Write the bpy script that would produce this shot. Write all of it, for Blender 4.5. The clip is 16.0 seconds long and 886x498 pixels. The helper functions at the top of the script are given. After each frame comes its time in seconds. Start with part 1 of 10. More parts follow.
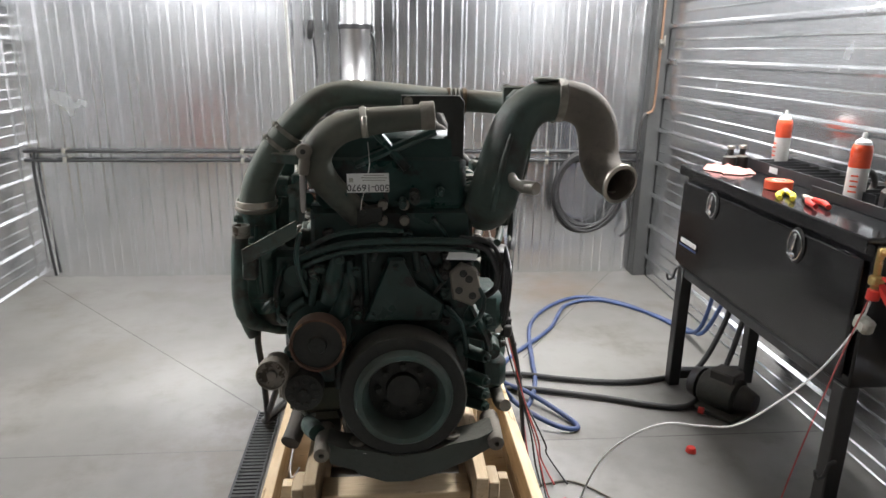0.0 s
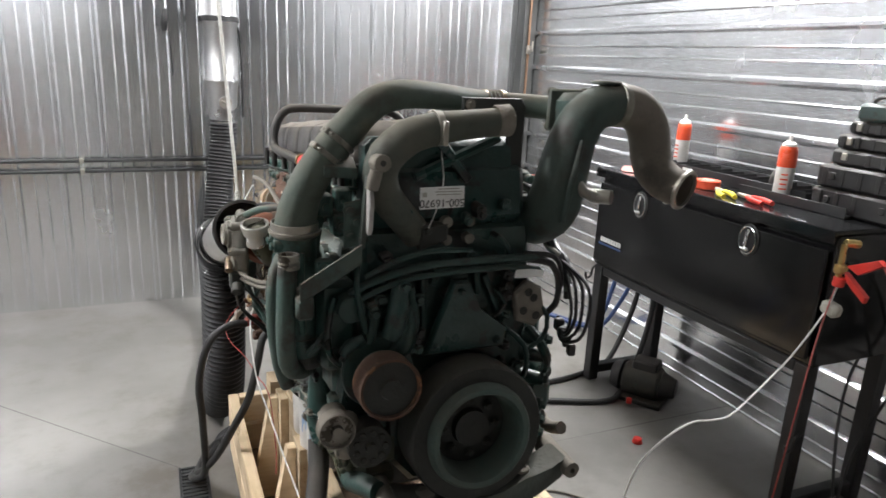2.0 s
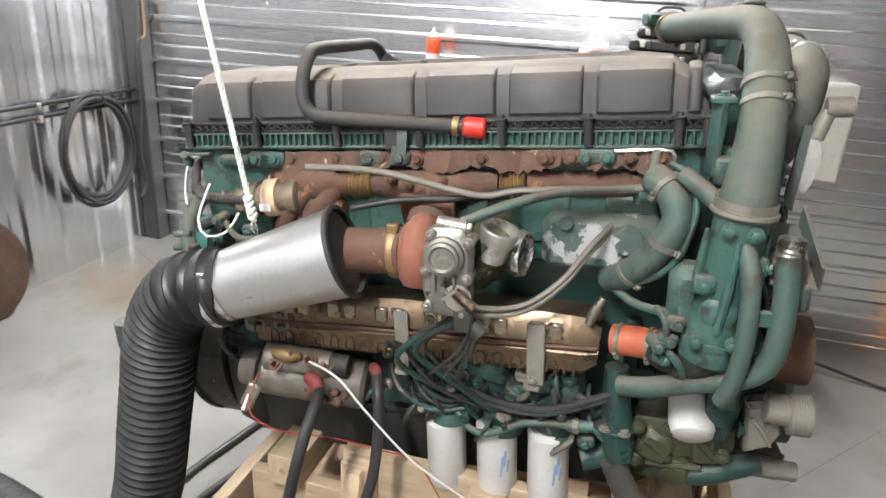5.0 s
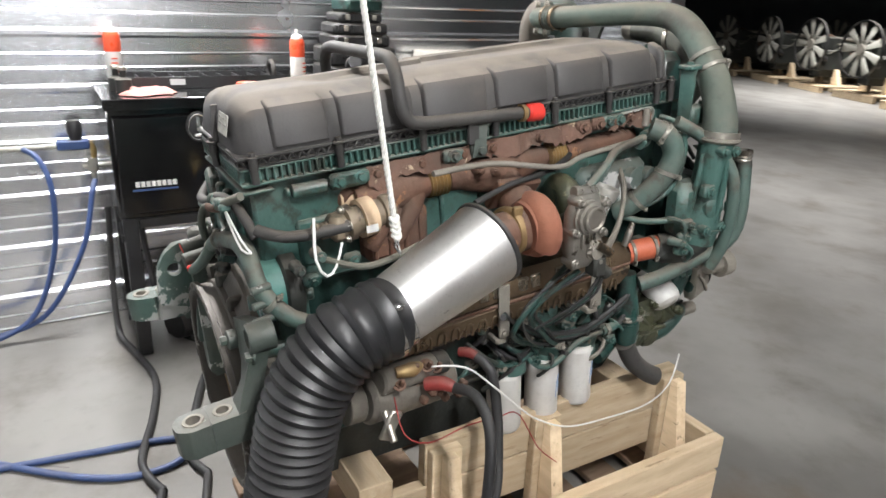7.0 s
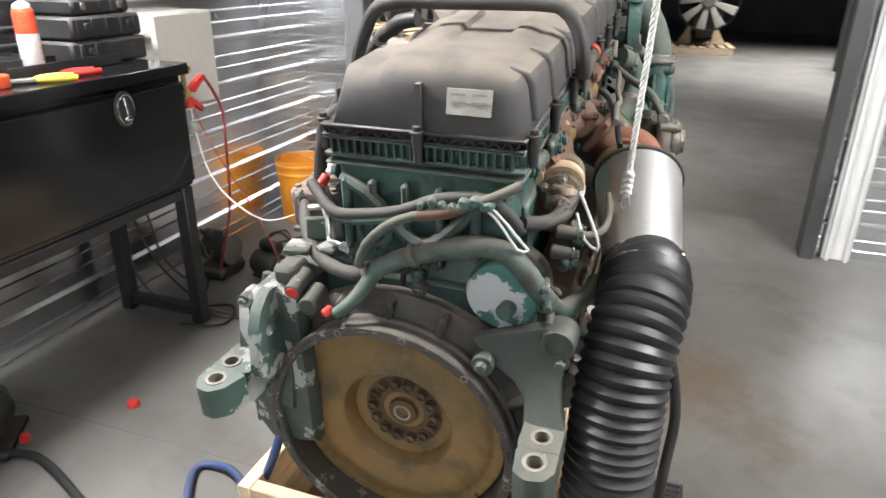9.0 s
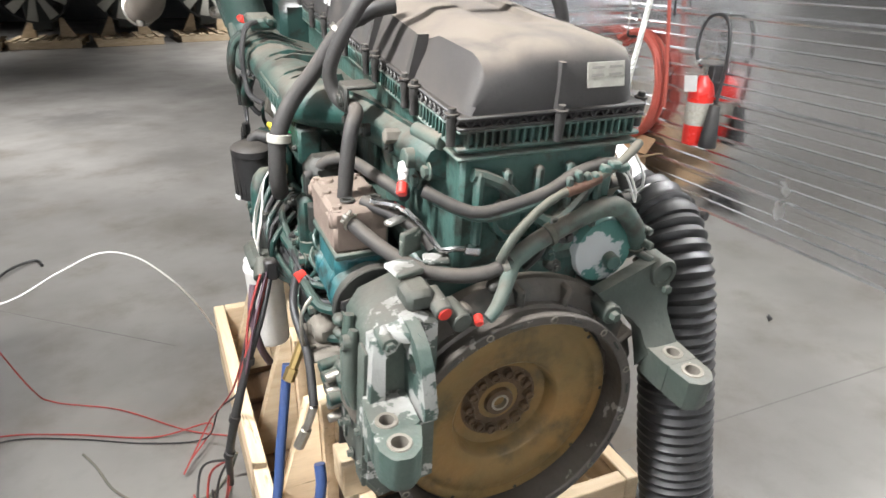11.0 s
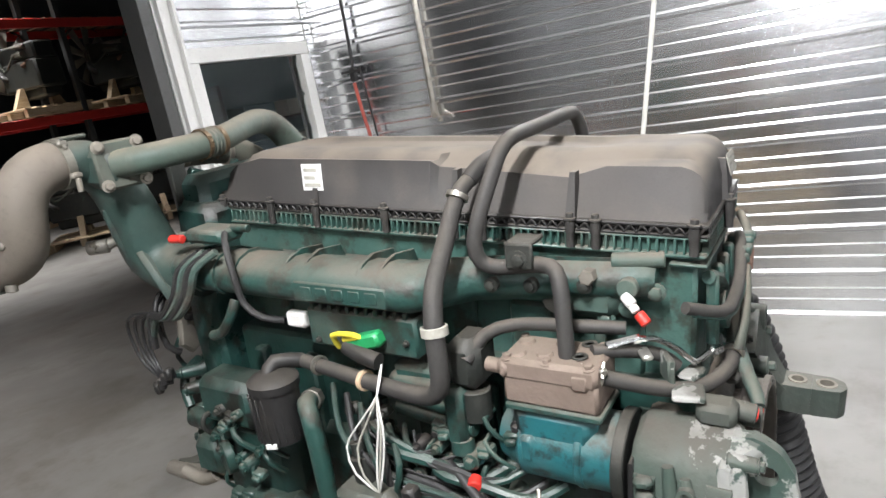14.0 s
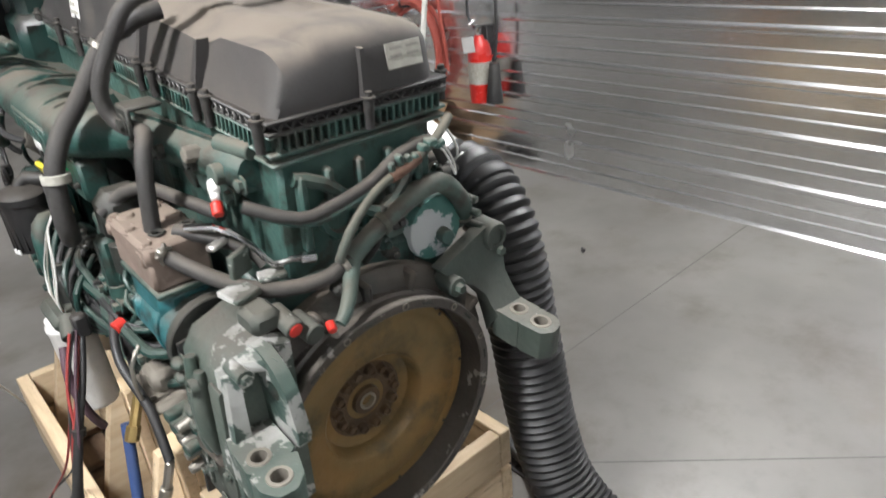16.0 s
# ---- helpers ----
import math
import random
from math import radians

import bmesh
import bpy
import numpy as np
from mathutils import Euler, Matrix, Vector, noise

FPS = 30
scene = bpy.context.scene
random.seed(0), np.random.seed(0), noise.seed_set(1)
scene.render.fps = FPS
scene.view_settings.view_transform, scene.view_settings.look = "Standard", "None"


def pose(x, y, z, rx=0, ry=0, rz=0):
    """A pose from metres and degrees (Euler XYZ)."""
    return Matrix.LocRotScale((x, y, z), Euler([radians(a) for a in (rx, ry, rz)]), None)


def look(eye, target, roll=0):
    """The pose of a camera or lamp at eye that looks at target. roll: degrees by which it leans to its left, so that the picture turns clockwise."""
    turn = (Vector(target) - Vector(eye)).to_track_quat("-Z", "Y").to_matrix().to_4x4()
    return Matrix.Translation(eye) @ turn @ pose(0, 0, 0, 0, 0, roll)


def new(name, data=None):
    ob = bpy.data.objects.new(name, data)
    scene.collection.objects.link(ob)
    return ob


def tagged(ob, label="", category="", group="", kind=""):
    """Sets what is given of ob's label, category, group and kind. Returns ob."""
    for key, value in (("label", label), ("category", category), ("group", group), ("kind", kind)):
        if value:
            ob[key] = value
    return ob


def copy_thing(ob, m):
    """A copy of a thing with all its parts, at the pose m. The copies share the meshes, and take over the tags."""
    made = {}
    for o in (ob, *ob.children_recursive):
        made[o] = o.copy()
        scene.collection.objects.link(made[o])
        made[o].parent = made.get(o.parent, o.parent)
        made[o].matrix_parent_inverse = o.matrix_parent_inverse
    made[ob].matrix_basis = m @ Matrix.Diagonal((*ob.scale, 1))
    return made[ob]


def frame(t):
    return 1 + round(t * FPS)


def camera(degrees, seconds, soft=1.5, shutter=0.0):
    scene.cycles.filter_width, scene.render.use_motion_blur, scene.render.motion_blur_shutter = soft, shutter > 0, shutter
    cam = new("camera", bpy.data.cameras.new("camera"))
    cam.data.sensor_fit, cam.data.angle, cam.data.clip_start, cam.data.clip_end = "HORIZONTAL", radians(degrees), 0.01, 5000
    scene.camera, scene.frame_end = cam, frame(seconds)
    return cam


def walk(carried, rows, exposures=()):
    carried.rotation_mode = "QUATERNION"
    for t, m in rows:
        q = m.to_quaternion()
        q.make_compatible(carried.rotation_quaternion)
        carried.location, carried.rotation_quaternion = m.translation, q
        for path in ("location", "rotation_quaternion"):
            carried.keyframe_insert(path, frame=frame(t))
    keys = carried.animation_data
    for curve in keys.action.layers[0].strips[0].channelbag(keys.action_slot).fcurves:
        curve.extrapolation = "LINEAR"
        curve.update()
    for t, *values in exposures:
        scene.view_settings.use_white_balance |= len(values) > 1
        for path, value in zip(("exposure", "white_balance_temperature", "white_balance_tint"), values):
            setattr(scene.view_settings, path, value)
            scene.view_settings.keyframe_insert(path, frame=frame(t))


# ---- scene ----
cam = camera(66.6, 16.0, shutter=0.25)
PATH = [
    (0, (-0.02, -1.807, 1.577), (0.143, 0.104, 1.011), 1.0),
    (0.5, (-0.068, -1.775, 1.572), (0.074, 0.144, 1.026), 2.8),
    (1, (-0.235, -1.725, 1.57), (0.092, 0.184, 1.072), 2.6),
    (1.5, (-0.457, -1.645, 1.571), (0.2, 0.173, 1.06), 1.6),
    (2, (-0.611, -1.48, 1.546), (0.158, 0.286, 1.006), 2.8),
    (2.5, (-0.718, -1.229, 1.557), (-0.02, 0.553, 0.974), 0.1),
    (3, (-0.884, -0.938, 1.519), (0.18, 0.595, 0.799), -0.3),
    (3.5, (-1.109, -0.668, 1.528), (0.31, 0.537, 0.799), 0.2),
    (4, (-1.253, -0.406, 1.488), (0.321, 0.574, 0.739), 0.6),
    (4.5, (-1.418, -0.142, 1.502), (0.242, 0.653, 0.722), 0.6),
    (4.7, (-1.497, -0.059, 1.488), (0.228, 0.625, 0.742), 1.8),
    (6.8, (-1.51, 1.245, 1.488), (0.176, 0.428, 0.789), 2.6),
    (7, (-1.461, 1.342, 1.485), (0.154, 0.387, 0.791), 2.4),
    (7.5, (-1.209, 1.584, 1.456), (0.218, 0.403, 0.704), 1.8),
    (8, (-0.994, 1.799, 1.45), (0.298, 0.486, 0.671), 1.8),
    (8.2, (-0.905, 1.89, 1.44), (0.28, 0.469, 0.683), 1.6),
    (10.3, (0.288, 2.081, 1.437), (-0.07, 0.28, 0.644), 1.6),
    (10.5, (0.356, 2.076, 1.448), (-0.114, 0.294, 0.671), 1.5),
    (11, (0.543, 1.975, 1.418), (-0.186, 0.29, 0.624), 0.4),
    (11.5, (0.731, 1.83, 1.442), (-0.205, 0.288, 0.578), -3.3),
    (12, (0.928, 1.668, 1.415), (-0.339, 0.382, 0.555), -4.3),
    (12.5, (1.092, 1.538, 1.458), (-0.381, 0.475, 0.62), -6.2),
    (13, (1.12, 1.36, 1.475), (-0.43, 0.336, 0.735), -8.5),
    (13.5, (1.14, 1.236, 1.487), (-0.5, 0.203, 0.994), -10.7),
    (14, (1.195, 1.257, 1.489), (-0.437, 0.206, 1.008), -10.7),
    (14.5, (1.232, 1.38, 1.477), (-0.338, 0.279, 0.909), -9.2),
    (15, (1.102, 1.562, 1.494), (-0.454, 0.428, 0.954), -9.1),
    (15.5, (0.806, 1.836, 1.463), (-0.588, 0.539, 0.85), -6.2),
    (16, (0.547, 1.925, 1.428), (-0.613, 0.546, 0.56), -5.3),
]
EXPOSURES = [(0.0, 0.2), (2.0, 0.1), (3.0, 0.65), (3.5, 0.9), (4.5, 0.55), (7.0, 0.1), (8.2, 0.25), (10.3, 0.55), (11.5, 0.45), (12.5, 0.2), (13.5, -0.15), (14.5, 0.03), (15.3, -0.15), (16.0, -0.1)]
walk(cam, [(t, look(eye, aim, lean)) for t, eye, aim, lean in PATH], EXPOSURES)

# ---- light ----
world = bpy.data.worlds.new("shop_dusk")
scene.world = world
world.use_nodes = True
wbg = world.node_tree.nodes["Background"]
wbg.inputs["Color"].default_value = (0.75, 0.82, 0.9, 1)
wbg.inputs["Strength"].default_value = 0.02


def area_lamp(name, place, target, sx, sy, watts, colour=(0.985, 0.985, 1.0)):
    data = bpy.data.lights.new(name, "AREA")
    data.shape, data.size, data.size_y, data.energy, data.color = "RECTANGLE", sx, sy, watts, colour
    ob = new(name, data)
    ob.matrix_world = look(place, target)
    return ob


area_lamp("bay_tube_lamp_east", (1.84, 1.15, 2.80), (1.20, 1.15, 0), 0.12, 1.25, 270)
area_lamp("bay_tube_lamp_west", (-2.20, 0.75, 2.78), (-1.2, 0.75, 0), 0.16, 2.0, 210)
# Upward share of the tubes, as separate lamps that brighten the unseen ceiling.
area_lamp("bay_tube_glow_east", (1.80, 1.15, 2.80), (1.2, 1.15, 4.0), 0.12, 1.25, 30)
area_lamp("bay_tube_glow_west", (-2.16, 0.75, 2.78), (-1.7, 0.75, 4.0), 0.16, 2.0, 66)
# Unseen lamps added over the shop; narrow spread keeps them off the engine front.
for lamp_name, lx, ly, lw in (("shop_fill_near", 1.8, -4.3, 150), ("shop_fill_far", -3.0, -9.5, 360), ("shop_fill_back", 6.0, -11.0, 330)):
    shop_fill = area_lamp(lamp_name, (lx, ly, 5.6), (lx, ly, 0), 2.5, 1.4, lw)
    shop_fill.data.spread = radians(74)

# ---- mesh tools ----
TILT = Matrix.Rotation(radians(-4.7), 3, "X")
EYE3 = Matrix.Identity(3)


class Shape:
    """Gathers corners and faces of one mesh."""

    def __init__(self):
        self.v, self.f, self.flat = [], [], 40

    def add(self, pts, faces):
        n = len(self.v)
        self.v += [tuple(p) for p in pts]
        self.f += [tuple(i + n for i in f) for f in faces]
        return self

    def box(self, c, d, rot=None, bev=0.004):
        rot = rot or EYE3
        c = Vector(c)
        b = min(bev, min(d) * 0.45)
        hx, hy, hz = d[0] / 2, d[1] / 2, d[2] / 2
        pts, idx = [], {}
        for sx in (-1, 1):
            for sy in (-1, 1):
                for sz in (-1, 1):
                    for ax in range(3):
                        p = Vector((sx * (hx - b), sy * (hy - b), sz * (hz - b)))
                        p[ax] += (sx, sy, sz)[ax] * b
                        idx[sx, sy, sz, ax] = len(pts)
                        pts.append(c + rot @ p)
        faces = []
        for ax in range(3):
            u, w = (ax + 1) % 3, (ax + 2) % 3
            for s in (-1, 1):
                q = []
                for a, e in ((-1, -1), (1, -1), (1, 1), (-1, 1)):
                    k = [0, 0, 0]
                    k[ax], k[u], k[w] = s, a, e
                    q.append(idx[(*k, ax)])
                faces.append(q if s > 0 else q[::-1])
        for ax in range(3):
            u, w = (ax + 1) % 3, (ax + 2) % 3
            for su in (-1, 1):
                for sw in (-1, 1):
                    k0, k1 = [0, 0, 0], [0, 0, 0]
                    k0[ax], k1[ax] = -1, 1
                    k0[u] = k1[u] = su
                    k0[w] = k1[w] = sw
                    q = [idx[(*k0, u)], idx[(*k1, u)], idx[(*k1, w)], idx[(*k0, w)]]
                    faces.append(q[::-1] if su * sw > 0 else q)
        for sx in (-1, 1):
            for sy in (-1, 1):
                for sz in (-1, 1):
                    q = [idx[sx, sy, sz, a] for a in range(3)]
                    faces.append(q if sx * sy * sz > 0 else q[::-1])
        return self.add(pts, faces)

    def rings(self, rows, cap0=True, cap1=True):
        """Joins rows of equally many points into a skin."""
        n = len(rows[0])
        pts = [p for r in rows for p in r]
        faces = []
        for i in range(len(rows) - 1):
            for j in range(n):
                a, b = i * n + j, i * n + (j + 1) % n
                faces.append((a, b, b + n, a + n))
        if cap0:
            faces.append(tuple(range(n))[::-1])
        if cap1:
            faces.append(tuple(range((len(rows) - 1) * n, len(rows) * n)))
        return self.add(pts, faces)

    def lathe(self, c, axis, profile, seg=24, cap0=True, cap1=True):
        """profile: (distance along the axis, radius) pairs."""
        c, axis = Vector(c), Vector(axis).normalized()
        u = axis.orthogonal().normalized()
        w = axis.cross(u)
        rows = []
        for d, r in profile:
            r = max(r, 0.0004)
            rows.append([c + axis * d + (u * math.cos(6.28319 * k / seg) + w * math.sin(6.28319 * k / seg)) * r for k in range(seg)])
        return self.rings(rows, cap0, cap1)

    def cyl(self, p0, p1, r, r2=None, seg=16, bev=0.002):
        p0, p1 = Vector(p0), Vector(p1)
        n = (p1 - p0).length
        r2 = r if r2 is None else r2
        b = min(bev, n * 0.3, r * 0.4, r2 * 0.4)
        return self.lathe(p0, p1 - p0, [(0, r - b), (b, r), (n - b, r2), (n, r2 - b)], seg)

    def tube(self, pts, r, seg=12, ridge=0, pitch=0.02, step=0.02, caps=True, straight=False):
        """A round tube along a smooth line; r may be a list. ridge: height of its rings."""
        pts = [Vector(p) for p in pts]
        rad = r if isinstance(r, (list, tuple)) else [r] * len(pts)
        line = []
        for i in range(len(pts) - 1):
            p0, p1, p2, p3 = pts[max(i - 1, 0)], pts[i], pts[i + 1], pts[min(i + 2, len(pts) - 1)]
            n = max(2, int((p2 - p1).length / step))
            for k in range(n):
                t = k / n
                if straight:
                    q = p1.lerp(p2, t)
                else:
                    q = 0.5 * ((2 * p1) + (p2 - p0) * t + (2 * p0 - 5 * p1 + 4 * p2 - p3) * t * t + (3 * p1 - p0 - 3 * p2 + p3) * t ** 3)
                line.append((q, rad[i] * (1 - t) + rad[i + 1] * t))
        line.append((pts[-1], rad[-1]))
        if ridge:
            fine, run = [], 0.0
            for i in range(len(line) - 1):
                (a, ra), (b, rb) = line[i], line[i + 1]
                n = max(1, round((b - a).length / (pitch / 4)))
                for k in range(n):
                    t = k / n
                    fine.append((a.lerp(b, t), ra * (1 - t) + rb * t))
            wave = (0.0, 0.75, 1.0, 0.35)
            line = [(p, q + ridge * wave[i % 4]) for i, (p, q) in enumerate(fine)]
        rows, u = [], None
        for i, (p, q) in enumerate(line):
            d = (line[min(i + 1, len(line) - 1)][0] - line[max(i - 1, 0)][0]).normalized()
            u = d.orthogonal().normalized() if u is None else (u - d * u.dot(d)).normalized()
            w = d.cross(u)
            rows.append([p + (u * math.cos(6.28319 * k / seg) + w * math.sin(6.28319 * k / seg)) * q for k in range(seg)])
        return self.rings(rows, caps, caps)

    def pipe(self, pts, r, wall=0.004, seg=20, step=0.02):
        """An open, hollow tube."""
        a = Shape().tube(pts, r, seg, step=step, caps=False)
        rr = [x - wall for x in r] if isinstance(r, (list, tuple)) else r - wall
        b = Shape().tube(pts, rr, seg, step=step, caps=False)
        n, m = len(a.v), len(a.v) // seg
        faces = list(a.f) + [tuple(i + n for i in f[::-1]) for f in b.f]
        for row in (0, m - 1):
            for j in range(seg):
                p, q = row * seg + j, row * seg + (j + 1) % seg
                g = (p, p + n, q + n, q)
                faces.append(g if row == 0 else g[::-1])
        return self.add(a.v + b.v, faces)

    def plate(self, outline, depth, bev=0.003):
        """A flat outline pushed along depth, with its rims broken."""
        pts = [Vector(p) for p in outline]
        depth = Vector(depth)
        mid = sum(pts, Vector()) / len(pts)
        size = max((p - mid).length for p in pts)
        k = 1 - min(bev / size * 1.4, 0.3)
        e = depth.normalized() * min(bev, depth.length * 0.3)
        rows = [[mid + (p - mid) * k for p in pts], [p + e for p in pts], [p + depth - e for p in pts], [mid + (p - mid) * k + depth for p in pts]]
        area = Vector()
        for i in range(len(pts)):
            area += (pts[i] - mid).cross(pts[(i + 1) % len(pts)] - mid)
        if area.dot(depth) < 0:
            rows = [r[::-1] for r in rows]
        return self.rings(rows)

    def bolt(self, c, axis, r=0.008, h=0.007, washer=True):
        c, axis = Vector(c), Vector(axis).normalized()
        if washer:
            self.lathe(c, axis, [(0, r * 1.5), (h * 0.3, r * 1.5), (h * 0.35, r * 1.3)], 12)
        return self.lathe(c, axis, [(h * 0.3, r), (h * 1.1, r), (h * 1.25, r * 0.8)], 6)

    def moved(self, m):
        self.v = [tuple(m @ Vector(p)) for p in self.v]
        return self

    def mesh(self, name, mat):
        me = bpy.data.meshes.new(name)
        me.from_pydata(self.v, [], self.f)
        me.shade_smooth()
        me.set_sharp_from_angle(angle=radians(self.flat))
        me.materials.append(mat)
        me.update()
        return me


def thing(name, base, label, category, group="", kind=""):
    """An empty at the thing's base; its parts are laid in room coordinates."""
    ob = new(name)
    ob.location = base
    ob.empty_display_size = 0.05
    return tagged(ob, label, category, group, kind)


def part(name, shape, mat, parent, label=""):
    ob = new(name, shape.mesh(name, mat))
    ob.parent = parent
    root = parent
    while root.parent:
        root = root.parent
    if parent is root:
        ob.matrix_parent_inverse = Matrix.Translation(-Vector(root.location))
    return tagged(ob, label)


def solo(name, shape, mat, label, category, group="", kind=""):
    """A thing of one mesh, in room coordinates."""
    ob = new(name, shape.mesh(name, mat))
    return tagged(ob, label, category, group, kind)


# ---- materials ----
def rgb(c):
    return (c[0], c[1], c[2], 1)


def surface(name, a, b, rough=0.6, metal=0.0, scale=8, grain=60, bump=0.15, dust=0.0, dust_col=(0.22, 0.18, 0.14), spots=None, spot_at=0.62, spot_scale=14,
            coat=0.0, rough_var=0.15, stretch=None, vary=0.0, tall=0.004, soft=0.03, side=0.25):
    """A worn surface: two colours mixed in patches, fine grain, optional dust on what faces up and optional chips."""
    m = bpy.data.materials.new(name)
    m.use_nodes = True
    nt = m.node_tree
    nodes, link = nt.nodes, nt.links.new
    bs = nodes["Principled BSDF"]
    geo = nodes.new("ShaderNodeNewGeometry")
    pos = geo.outputs["Position"]
    if stretch:
        mp = nodes.new("ShaderNodeMapping")
        mp.inputs["Scale"].default_value = stretch
        link(pos, mp.inputs["Vector"])
        pos = mp.outputs["Vector"]

    def nz(s, detail=4, rgh=0.55):
        n = nodes.new("ShaderNodeTexNoise")
        n.inputs["Scale"].default_value = s
        n.inputs["Detail"].default_value = detail
        n.inputs["Roughness"].default_value = rgh
        link(pos, n.inputs["Vector"])
        return n.outputs["Fac"]

    def ramp(sock, lo, hi, v0=0.0, v1=1.0):
        r = nodes.new("ShaderNodeMapRange")
        r.interpolation_type = "SMOOTHSTEP"
        for k, v in zip(("From Min", "From Max", "To Min", "To Max"), (lo, hi, v0, v1)):
            r.inputs[k].default_value = v
        link(sock, r.inputs["Value"])
        return r.outputs["Result"]

    def mix(f, x, y):
        n = nodes.new("ShaderNodeMix")
        n.data_type = "RGBA"
        link(f, n.inputs[0])
        for s, k in ((x, 6), (y, 7)):
            if isinstance(s, tuple):
                n.inputs[k].default_value = rgb(s)
            else:
                link(s, n.inputs[k])
        return n.outputs[2]

    def math_(op, x, y):
        n = nodes.new("ShaderNodeMath")
        n.operation = op
        for s, k in ((x, 0), (y, 1)):
            if isinstance(s, (int, float)):
                n.inputs[k].default_value = s
            else:
                link(s, n.inputs[k])
        return n.outputs[0]

    big, fine = nz(scale), nz(grain, 3)
    col = mix(ramp(big, 0.22, 0.78), a, b)
    dark = tuple(x * 0.72 for x in a)
    col = mix(ramp(fine, 0.5, 0.8, 0, 0.5), col, dark)
    if vary:
        info = nodes.new("ShaderNodeObjectInfo")
        hsv = nodes.new("ShaderNodeHueSaturation")
        link(col, hsv.inputs["Color"])
        link(ramp(info.outputs["Random"], 0, 1, 1 - vary, 1 + vary), hsv.inputs["Value"])
        col = hsv.outputs["Color"]
    rsock = ramp(big, 0.2, 0.8, max(rough - rough_var, 0.03), min(rough + rough_var, 1))
    if spots:
        f = ramp(nz(spot_scale, 5, 0.65), spot_at, spot_at + soft)
        col = mix(f, col, spots)
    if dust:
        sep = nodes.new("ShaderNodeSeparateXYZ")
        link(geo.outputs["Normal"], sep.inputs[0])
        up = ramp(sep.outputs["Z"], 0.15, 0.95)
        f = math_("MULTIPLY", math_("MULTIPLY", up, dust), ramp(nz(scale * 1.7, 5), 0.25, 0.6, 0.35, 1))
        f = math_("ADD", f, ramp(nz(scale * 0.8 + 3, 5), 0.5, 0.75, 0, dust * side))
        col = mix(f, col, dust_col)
        n = nodes.new("ShaderNodeMix")
        link(f, n.inputs[0])
        link(rsock, n.inputs[2])
        n.inputs[3].default_value = 0.95
        rsock = n.outputs[0]
    link(col, bs.inputs["Base Color"])
    link(rsock, bs.inputs["Roughness"])
    bs.inputs["Metallic"].default_value = metal
    if coat:
        bs.inputs["Coat Weight"].default_value = coat
        bs.inputs["Coat Roughness"].default_value = 0.12
    if bump:
        bp = nodes.new("ShaderNodeBump")
        bp.inputs["Strength"].default_value = bump
        bp.inputs["Distance"].default_value = tall
        link(math_("ADD", fine, big), bp.inputs["Height"])
        link(bp.outputs["Normal"], bs.inputs["Normal"])
    return m


DUST = (0.148, 0.124, 0.099)
M_green = surface("green_engine_paint", (0.034, 0.088, 0.075), (0.052, 0.104, 0.088), 0.38, 0, 7, 70, 0.45, 0.6, DUST, (0.030, 0.040, 0.032), 0.50, 16, soft=0.13, side=0.40)
M_green2 = surface("faded_green_paint", (0.048, 0.088, 0.075), (0.068, 0.098, 0.082), 0.58, 0, 6, 60, 0.3, 0.8, DUST, (0.040, 0.037, 0.031), 0.48, 10, soft=0.16, side=0.38)
M_teal = surface("bright_teal_paint", (0.016, 0.125, 0.140), (0.020, 0.088, 0.094), 0.42, 0, 9, 80, 0.3, 0.55, DUST, (0.014, 0.030, 0.030), 0.47, 13, soft=0.12)
M_greypipe = surface("dusty_olive_pipe", (0.054, 0.070, 0.057), (0.090, 0.088, 0.070), 0.72, 0, 5, 50, 0.2, 0.6, (0.185, 0.155, 0.12), (0.040, 0.040, 0.034), 0.52, 9, soft=0.16)
M_pipegreen = surface("dusty_green_pipe", (0.052, 0.082, 0.067), (0.084, 0.094, 0.075), 0.7, 0, 5, 60, 0.25, 0.85, (0.165, 0.145, 0.112), (0.052, 0.052, 0.043), 0.55, 8, soft=0.16, side=0.7)
M_dustclamp = surface("dust_filmed_clamp", (0.30, 0.285, 0.25), (0.16, 0.155, 0.13), 0.5, 0.7, 25, 90, 0.2, 0.4, DUST)
# Darker version of M_green, mostly for the intake side.
M_eastgreen = surface("dark_green_paint", (0.016, 0.058, 0.049), (0.026, 0.066, 0.055), 0.45, 0, 7, 70, 0.45, 0.66, DUST, (0.020, 0.025, 0.020), 0.47, 14, soft=0.14, side=0.45)
M_padmetal = surface("bare_scuffed_pad", (0.46, 0.44, 0.42), (0.34, 0.32, 0.30), 0.55, 0.3, 20, 90, 0.3, 0.2, DUST)
M_flaked = surface("flaked_grey_housing", (0.050, 0.094, 0.082), (0.085, 0.105, 0.092), 0.5, 0.05, 8, 60, 0.4, 0.5, DUST, (0.38, 0.38, 0.365), 0.53, 11, soft=0.04)
M_elbow = surface("dusty_brown_elbow", (0.115, 0.100, 0.082), (0.15, 0.128, 0.105), 0.75, 0, 6, 60, 0.25, 0.5, (0.22, 0.185, 0.15), (0.07, 0.065, 0.055), 0.56, 6, soft=0.15)
M_hornpaint = surface("grimy_green_horn", (0.026, 0.056, 0.048), (0.044, 0.062, 0.052), 0.6, 0, 6, 60, 0.3, 0.65, (0.13, 0.11, 0.088), (0.028, 0.027, 0.024), 0.5, 7, soft=0.16)
M_chip = surface("chipped_grey_green_casting", (0.052, 0.080, 0.066), (0.080, 0.092, 0.078), 0.5, 0.05, 8, 60, 0.5, 0.75, (0.090, 0.078, 0.066), (0.42, 0.42, 0.40), 0.565, 12, soft=0.03)
